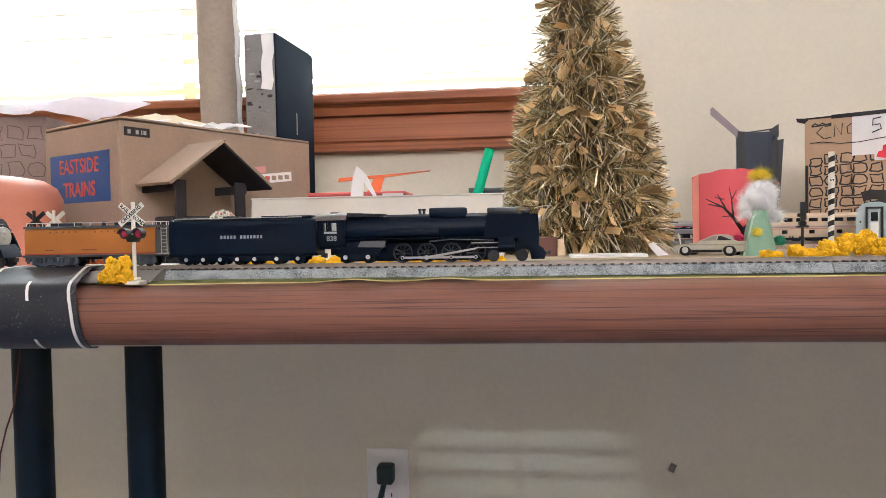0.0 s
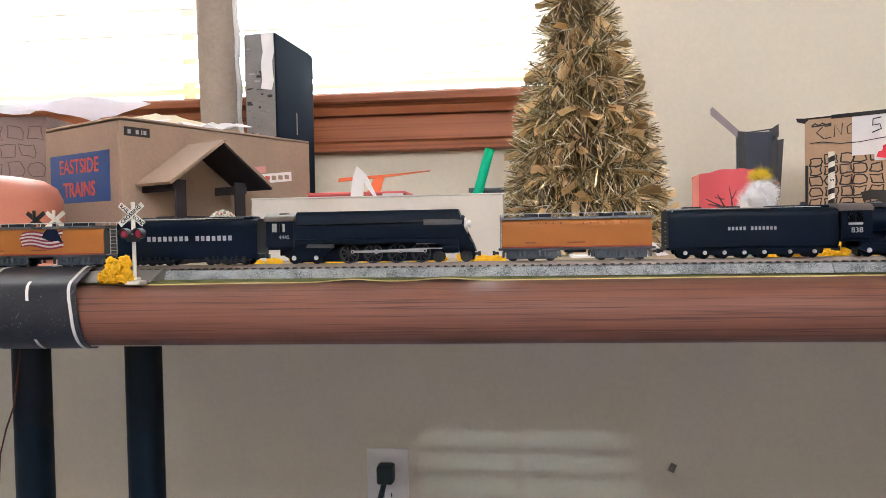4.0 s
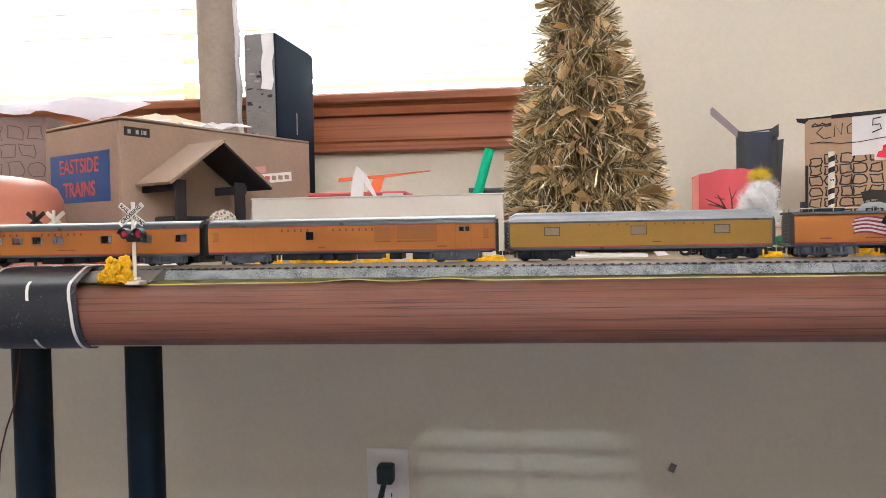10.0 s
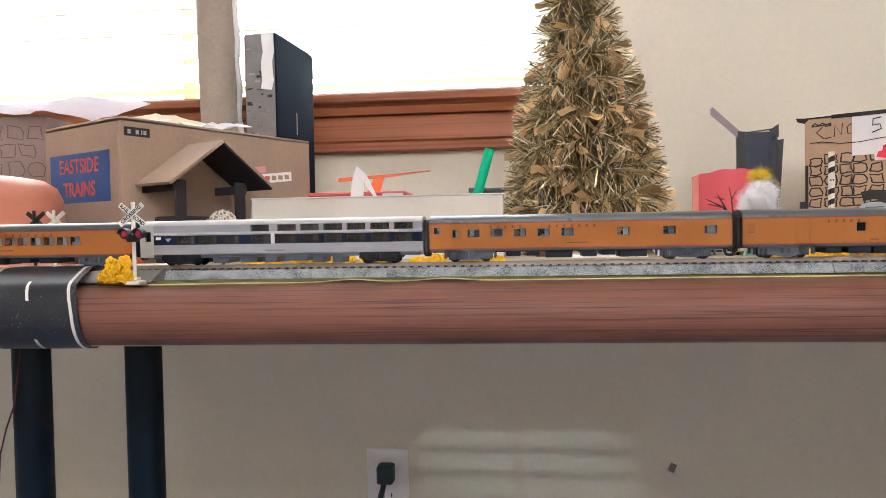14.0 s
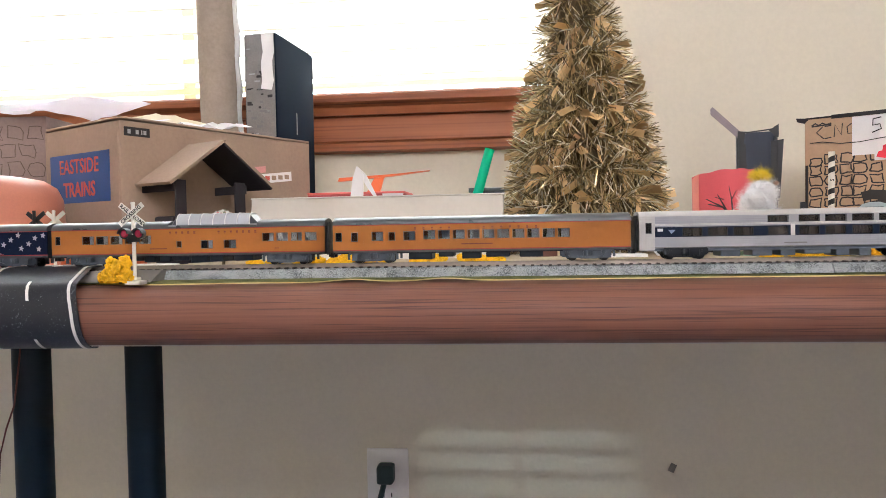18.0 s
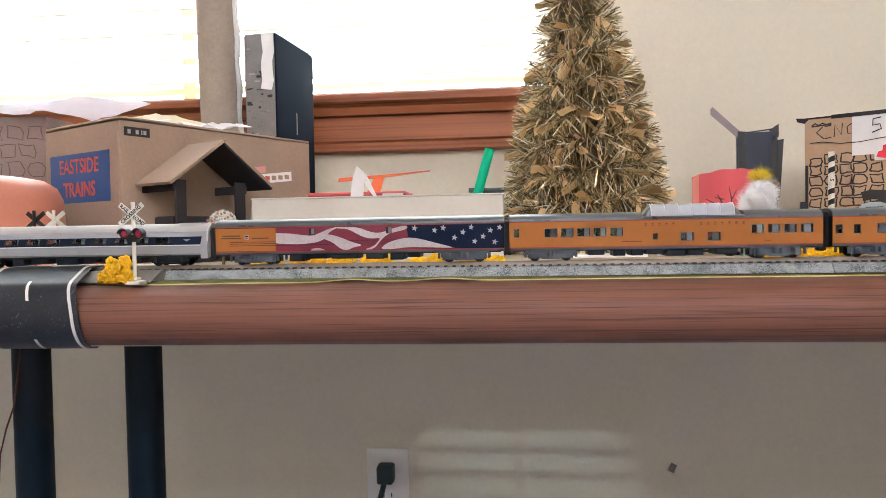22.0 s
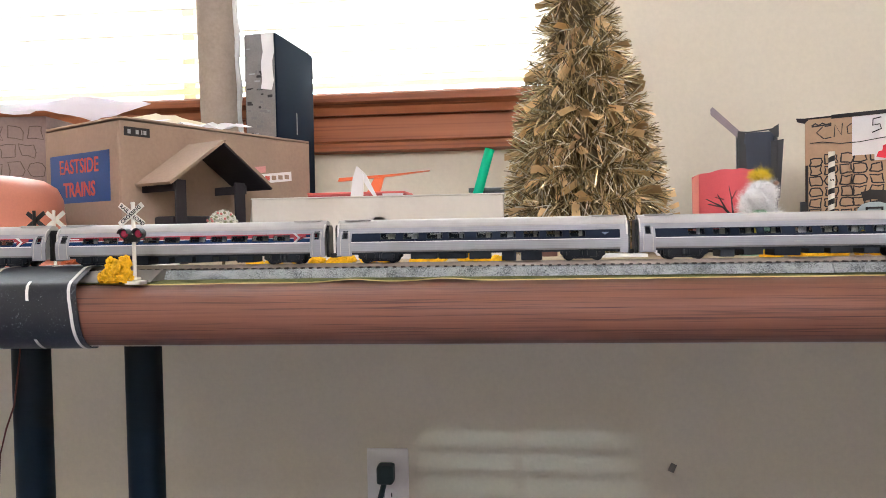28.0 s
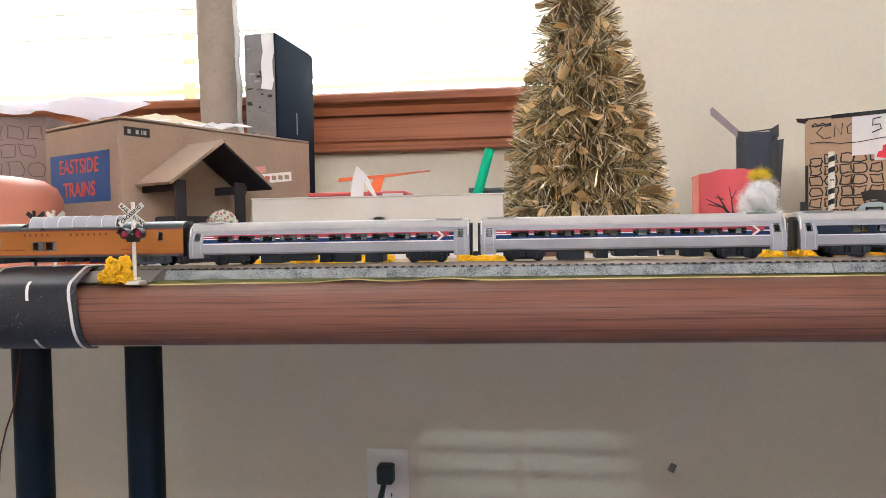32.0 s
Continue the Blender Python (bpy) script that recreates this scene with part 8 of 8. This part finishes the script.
part("yellow_tuft", fluff("yellow_tuft", [(0.0015, 0, 0.0685, 0.0085, 0.006, 0.0048)], 900, 0.0058, 0.00016, mat("yellow_yarn", (0.85, 0.60, 0.03), 0.9), 5), None, co, "yellow yarn tuft")
for x, z, r, nm, col in ((-0.0042, 0.0205, 0.0045, "yellow_pompom", (0.78, 0.60, 0.05)), (-0.0172, 0.0155, 0.0048, "red_pompom", (0.55, 0.03, 0.09)), (0.0165, 0.0130, 0.0052, "green_pompom", (0.02, 0.22, 0.12))):
    part(nm, fluff(nm, [(x, -0.0105 if abs(x) < 0.01 else -0.004, z, r, r, r)], 420, 0.0024, 0.00014, mat(nm + "_yarn", col, 0.9), int(z * 9999)), None, co)
part("brown_bead", fluff("brown_bead", [(0.0140, -0.002, 0.0620, 0.0030, 0.003, 0.0025)], 60, 0.0016, 0.00014, mat("brown_yarn", (0.25, 0.13, 0.09), 0.9), 3), None, co)
M_TWIG = mat("dark_twig", (0.045, 0.036, 0.034), 0.85, vary=0.3, bump=0.4)
tw = thing("twig_tree", "small bare dark plastic tree behind the ornament", "tree", (0.2050, 0.652, MAT_Z))
bm = bmesh.new()
rod(bm, (0.002, 0, 0), (0.0015, 0, 0.022), 0.0022, 0.0019, 10)
rod(bm, (0.0015, 0, 0.0215), (-0.0065, 0, 0.0335), 0.0020, 0.0015, 10)
rod(bm, (0.0015, 0, 0.0215), (0.0180, -0.002, 0.0400), 0.0019, 0.0012, 10)
part("trunk", bm, M_TWIG, tw)
for pts_, r0, r1 in ((((-0.0065, 0, 0.0335), (-0.0160, -0.001, 0.0430)), 0.0015, 0.0009), (((-0.0160, -0.001, 0.0430), (-0.0310, -0.002, 0.0505)), 0.0008, 0.0004), (((-0.0160, -0.001, 0.0430), (-0.0290, -0.001, 0.0460)), 0.0007, 0.0004), (((-0.0120, 0, 0.0390), (-0.0210, -0.002, 0.0545)), 0.0008, 0.0004), (((-0.0150, -0.001, 0.0500), (-0.0230, -0.001, 0.0520)), 0.0005, 0.0003),
                     (((-0.0065, 0, 0.0335), (-0.0085, 0, 0.0520)), 0.0009, 0.0005), (((-0.0085, 0, 0.0520), (-0.0105, 0, 0.0620)), 0.0005, 0.0003), (((-0.0080, 0, 0.0500), (-0.0040, 0, 0.0580)), 0.0005, 0.0003), (((-0.0090, 0, 0.0350), (-0.0165, 0, 0.0345)), 0.0006, 0.0003),
                     (((0.0180, -0.002, 0.0400), (0.0200, -0.002, 0.0470)), 0.0011, 0.0007), (((0.0200, -0.002, 0.0470), (0.0320, -0.003, 0.0480)), 0.0006, 0.0003), (((0.0200, -0.002, 0.0460), (0.0290, -0.003, 0.0440)), 0.0005, 0.0003), (((0.0180, -0.002, 0.0420), (0.0270, -0.002, 0.0580)), 0.0006, 0.0003), (((0.0180, -0.002, 0.0400), (0.0215, -0.003, 0.0300)), 0.0014, 0.0008)):
    bm = bmesh.new()
    rod(bm, pts_[0], pts_[1], r0, r1, 7)
    part("branch", bm, M_TWIG, tw)

# ---------------- right-hand yard: signal, striped pole, parked cars, brick box ----------------
sm = thing("lineside_signal", "small black lineside signal mast", "signal", (0.2610, 0.660, MAT_Z))
bm = bmesh.new()
rod(bm, (0, 0, 0), (0, 0, 0.040), 0.0014, 0.0012, 10)
part("mast", bm, M_BLACKPL, sm)
part("signal_head", rbox(-0.0016, 0.0030, -0.0022, 0.0022, 0.0300, 0.0465, 0.0008, 2), M_BLACKPL, sm)
part("lamp_hood", rbox(-0.0042, -0.0014, -0.0015, 0.0015, 0.0330, 0.0362, 0.0005, 1), M_BLACKPL, sm)
part("platform", rbox(-0.0048, 0.0048, -0.0026, 0.0026, 0.0232, 0.0252, 0.0004, 1), M_BLACKPL, sm)
part("lamp", rbox(-0.0030, 0.0030, -0.0022, 0.0022, 0.0252, 0.0292, 0.0006, 1), M_BLACKPL, sm)
part("base", rbox(-0.003, 0.003, -0.003, 0.003, 0, 0.0015, 0.0003, 1), M_BLACKPL, sm)

sp = thing("striped_pole", "black and white striped pole with a round badge", "pole", pose(0.2855, 0.660, MAT_Z, 0, 0.6, 0))
n_seg, hseg = 19, 0.0048
for i in range(n_seg):
    bm = bmesh.new()
    m_ = 14
    rings = []
    for k in (0, 1):
        zz = i * hseg + k * hseg
        rings.append([bm.verts.new((0.0027 * math.cos(2 * math.pi * j / m_), 0.0027 * math.sin(2 * math.pi * j / m_), max(0.0, min(n_seg * hseg, zz + (0.0013 * math.cos(2 * math.pi * j / m_ + 0.8) if 0 < i + k < n_seg else 0))))) for j in range(m_)])
    for j in range(m_):
        bm.faces.new((rings[0][j], rings[0][(j + 1) % m_], rings[1][(j + 1) % m_], rings[1][j]))
    bm.faces.new(rings[0][::-1])
    bm.faces.new(rings[1])
    part("stripe", bm, (M_WHITEPL if i % 2 == 0 or i in (13,) else M_BLACKPL), sp)
bm = bmesh.new()
rod(bm, (-0.0015, -0.0033, 0.0655), (-0.0015, -0.0040, 0.0655), 0.0030, n=18)
bd = part("badge", bm, M_WHITEPL, sp)
lettering("lettering", "S", 0.0048, M_INK, bd, Matrix.Translation((-0.0015, -0.0042, 0.0655)) @ Matrix.Rotation(math.radians(100), 4, "Y"))

# siding with a parked two-level car
sd = thing("model_track", "short siding of model track on grey ballast", "track", (0.0, 0.780, 0))
bm = bmesh.new()
prism(bm, [(-0.0125, MAT_Z), (-0.0098, 0.0066), (0.0098, 0.0066), (0.0125, MAT_Z)], 0.225, 0.62)
part("roadbed", bm, mat_speckle("tan_ballast", (0.40, 0.30, 0.22), (0.2, 0.13, 0.09), 850, 0.38), sd)
for o in (-0.0045, 0.0045):
    part("rail", rbox(0.225, 0.62, o - 0.0005, o + 0.0005, 0.0067, RAIL_Z, 0), M_RAIL, sd)
M_BUFF = mat("buff_silver_paint", (0.56, 0.42, 0.30), 0.4, 0.25, vary=0.08, bump=0)
L = 0.168
car2 = thing("double_deck_car", "parked silver double-deck model coach with striped side", "train car", (0.2700 + L / 2, 0.780, RAIL_Z))
ops = win_row(span(-L * 0.455, L * 0.455, 13), 0.0086, 0.0212, 0.0245) + win_row(span(-L * 0.40, L * 0.42, 6), 0.0050, 0.0085, 0.0118)
side(car2, -L / 2, L / 2, [(0.0042, 0.0132, M_BUFF, "lower_side"), (0.0132, 0.0139, mat("faded_red_band", (0.40, 0.13, 0.09), 0.4), "red_band"), (0.0139, 0.0146, M_BUFF, "belt"), (0.0146, 0.0162, mat("dull_violet_band", (0.30, 0.22, 0.24), 0.4), "violet_band"), (0.0162, 0.0272, M_BUFF, "upper_side")], sorted(ops), smooth_side, M_GLASSDK)
part("roof", prism(bmesh.new(), arch(HW, 0.0272, 0.0273, 0.0302), -L / 2, L / 2), M_BUFF, car2)
underbody(car2, L, 0.0050, 33)
for o in (-1, 1):
    truck(car2, o * L * 0.36, 2, 0.0165, M_TRUCKDK, "box")
ends(car2, L, 0.0050, 0.0302, HW - 0.0003, M_BUFF)

# pale blue coach seen end-on
M_PALEBLUE = mat("pale_blue_grey_paint", (0.42, 0.50, 0.53), 0.38, 0.1, vary=0.06, bump=0)
be = thing("end_on_car", "pale blue-grey model passenger car standing end-on", "train car", pose(0.3130, 0.640, MAT_Z, 0, 0, -25))
BWd = 0.0137
pro = [(-BWd, 0.0055), (-BWd, 0.0330), (-BWd + 0.0012, 0.0392), (-BWd + 0.0045, 0.0430), (-0.004, 0.0447), (0.004, 0.0447), (BWd - 0.0045, 0.0430), (BWd - 0.0012, 0.0392), (BWd, 0.0330), (BWd, 0.0055)]
part("body", prism(bmesh.new(), pro, 0.0, 0.11, "y"), M_PALEBLUE, be)
bm = bmesh.new()
for q in ((-0.0066, -0.0050, 0.0100, 0.0405), (0.0050, 0.0066, 0.0100, 0.0405), (-0.0050, 0.0050, 0.0388, 0.0405), (-0.0050, 0.0050, 0.0100, 0.0112)):
    bx(bm, q[0], q[1], -0.0022, 0.0001, q[2], q[3])
bmesh.ops.remove_doubles(bm, verts=list(bm.verts), dist=1e-6)
part("gangway_frame", bm, M_BLACKPL, be)
dd = part("end_door", rbox(-0.0046, 0.0046, -0.0008, 0.0, 0.0113, 0.0386, 0.0004, 1), M_PALEBLUE, be)
part("door_window", rbox(-0.0026, 0.0026, -0.0013, -0.0007, 0.0282, 0.0358, 0.0003, 1), M_GLASSDK, dd)
part("door_sill", rbox(-0.0030, 0.0030, -0.0013, -0.0007, 0.0150, 0.0270, 0.0003, 1), M_AMWHITE, dd)
for x in (-0.0105, 0.0105):
    bm = bmesh.new()
    rod(bm, (x, 0.0002, 0.0275), (x, -0.0008, 0.0275), 0.0008, n=10)
    part("marker_lamp", bm, M_BLACKPL, be)
part("underframe", rbox(-0.011, 0.011, 0.001, 0.109, 0.0022, 0.0055, 0.0004, 1), M_UNDER, be)
for y in (0.012, 0.028, 0.082, 0.098):
    bm = bmesh.new()
    for x in (-0.006, 0.006):
        rod(bm, (x - 0.001, y, 0.0030), (x + 0.001, y, 0.0030), 0.0030, n=12)
    rod(bm, (-0.006, y, 0.0030), (0.006, y, 0.0030), 0.0007, n=6)
    part("wheelset", bm, M_TRUCKDK, be)

# large carton with drawn bricks
KG = pose(0.3692, 0.9255, MAT_Z, 0, 0, -34.2)
kb = thing("cardboard_box", "brown cardboard box building with marker-drawn bricks", "model building", KG)
KL, KD, KH = 0.165, 0.098, 0.1575
part("front_wall", rbox(0, KL, 0, 0.0024, 0, KH, 0.0006, 1), M_CARD_TAN, kb)
part("back_wall", rbox(0, KL, KD - 0.0024, KD, 0, KH, 0.0006, 1), M_CARD_TAN, kb)
for a, b in ((0.0, 0.0024), (KL - 0.0024, KL)):
    part("end_wall", rbox(a, b, 0.0025, KD - 0.0025, 0, KH - 0.0004, 0.0005, 1), M_CARD_TAN, kb)
part("top_flap", rbox(-0.0005, KL, 0.0004, KD, KH + 0.0002, KH + 0.0022, 0.0005, 1), M_CARD_DK, kb)
bm = bmesh.new()
prism(bm, [(0.004, KH + 0.0012), (-0.0100, KH + 0.0030), (-0.0080, KH - 0.0020), (0.0, KH - 0.0048), (0.004, KH - 0.001)], -0.0016, -0.0004, "y")
part("torn_flap", bm, M_CARD_DK, kb)
part("black_top_edge", rbox(0.030, KL, -0.0010, -0.0002, KH - 0.0018, KH + 0.0030, 0.0003, 1), M_INK, kb)
part("black_corner_tape", rbox(0.0008, 0.0042, -0.0010, -0.0002, 0.022, 0.100, 0.0003, 1), M_INK, kb)
onK = lambda a, zz, l: Vector((a, -l, zz))
rnd = random.Random(21)
cols = (0.0125, 0.0300, 0.0465, 0.0605, 0.0785, 0.097, 0.124, 0.144)
for r in range(7):
    for c, a in enumerate(cols):
        zz = 0.1065 - r * 0.0135
        if c == 0 and r == 0:
            zz -= 0.003
        part("drawn_brick", strokes([blob(rnd, a, zz, 0.0125, 0.0100, 0.13)], 0.0017, onK), M_INK, kb)
part("marker_blot", strokes([[(0.0630, 0.0580), (0.0730, 0.0605), (0.0860, 0.0590), (0.1150, 0.0585)]], 0.0115, onK, 0.0009), M_INK, kb, "broad black marker blot")
# marker writing as plain strokes
part("marker_writing", strokes([[(0.0205, 0.147), (0.0135, 0.140), (0.0215, 0.132)], [(0.0225, 0.147), (0.0300, 0.1475)], [(0.0225, 0.1320), (0.0300, 0.1330)], [(0.0330, 0.133), (0.0340, 0.148), (0.0410, 0.135), (0.0420, 0.149)], [(0.0520, 0.148), (0.0470, 0.144), (0.0480, 0.136), (0.0530, 0.136), (0.0530, 0.141), (0.0580, 0.142)]], 0.0013, onK), M_INK, kb)
part("marker_scribble", strokes([[(0.008, 0.1490), (0.012, 0.1515), (0.016, 0.1490), (0.020, 0.1515), (0.024, 0.1490), (0.030, 0.1505)], [(0.008, 0.1480), (0.030, 0.1492)]], 0.0018, onK), M_INK, kb)
part("marker_line", strokes([[(0.0065, 0.1275), (0.02, 0.1280), (0.04, 0.1245), (0.06, 0.1245), (0.085, 0.1275), (0.12, 0.130)]], 0.0010, onK, 0.0010), M_INK, kb)
ps = part("paper_patch", rbox(0.0525, 0.130, -0.0006, -0.0001, 0.1085, KH - 0.002, 0), M_PAPER, kb, "white ruled paper patch")
part("marker_mark", strokes([[(0.0830, 0.1520), (0.0745, 0.1505), (0.0740, 0.1430), (0.0815, 0.1440), (0.0830, 0.1380), (0.0735, 0.1345)]], 0.0014, onK, 0.0010), M_INK, ps)
part("red_picture", rbox(0.076, 0.125, -0.0014, -0.0008, 0.1010, 0.1190, 0), M_PAPER, kb)
bm = bmesh.new()
prism(bm, [(0.0780, 0.1050), (0.0800, 0.1110), (0.0840, 0.1120), (0.0850, 0.1180), (0.0940, 0.1215), (0.1200, 0.1230), (0.1220, 0.1030), (0.0860, 0.1030)], -0.0022, -0.0014, "y")
part("red_cutout", bm, mat("bright_red_card", (0.70, 0.03, 0.06), 0.5), kb, "red engine-shaped cutout")
for a in (0.0925, 0.106):
    bm = bmesh.new()
    rod(bm, (a, -0.0020, 0.1140), (a, -0.0026, 0.1140), 0.0016, n=10)
    part("ink_dot", bm, M_INK, kb)
bm = bmesh.new()
prism(bm, [(0.066, 0.042), (0.068, 0.050), (0.090, 0.055), (0.160, 0.055), (0.160, 0.044), (0.09, 0.043)], -0.020, -0.0012, "y")
part("awning", bm, M_INK, kb, "black card awning")

# ---------------- loose wire by the table leg ----------------
bm = bmesh.new()
tube_path(bm, [(-0.452, 0.600, -0.036), (-0.458, 0.600, -0.085), (-0.4647, 0.600, -0.128), (-0.4735, 0.600, -0.150), (-0.4806, 0.600, -0.175), (-0.486, 0.600, -0.25), (-0.50, 0.61, -0.45), (-0.52, 0.62, FLOOR_Z + 0.001)], 0.0008, 6)
solid("loose_wire", bm, mat("brown_red_wire", (0.12, 0.02, 0.015), 0.5), "thin dark red wire hanging beside the table leg", "wire")


def motions():
    """The train runs round the oval; engine wheels and rods turn with it."""
    for ob, s0, length in CONSIST:
        rows = []
        for k in range(65):
            s = s0 + RUN[k]
            h = length * 0.345
            xa, ya, aa = loop(s + h)
            xb, yb, ab = loop(s - h)
            a = math.atan2(ya - yb, xa - xb)
            rows.append((k / 2, Matrix.Translation(((xa + xb) / 2, (ya + yb) / 2, RAIL_Z)) @ Matrix.Rotation(a, 4, "Z")))
        walk(ob, rows)
    for (e, wheels, rods_, r, xs), start in zip(DRIVERS, (1.57, 0.0)):
        ts = [k / 10 for k in range(321)]
        turn = [run_at(t) / r for t in ts]
        for w, x in zip(wheels, xs):
            walk(w, [(t, Matrix.Translation((x, 0, r)) @ Matrix.Rotation(a + start, 4, "Y")) for t, a in zip(ts, turn)])
        for ob, x, kind in rods_:
            rows = []
            for t, a in zip(ts, turn):
                c, s = math.cos(-(a + start)) * r * 0.48, math.sin(-(a + start)) * r * 0.48
                lean = math.asin((0.0024 - s) / 0.031) if kind else 0.0
                rows.append((t, Matrix.Translation((x + c, 0, r + s)) @ Matrix.Rotation(-lean, 4, "Y")))
            walk(ob, rows)


motions()
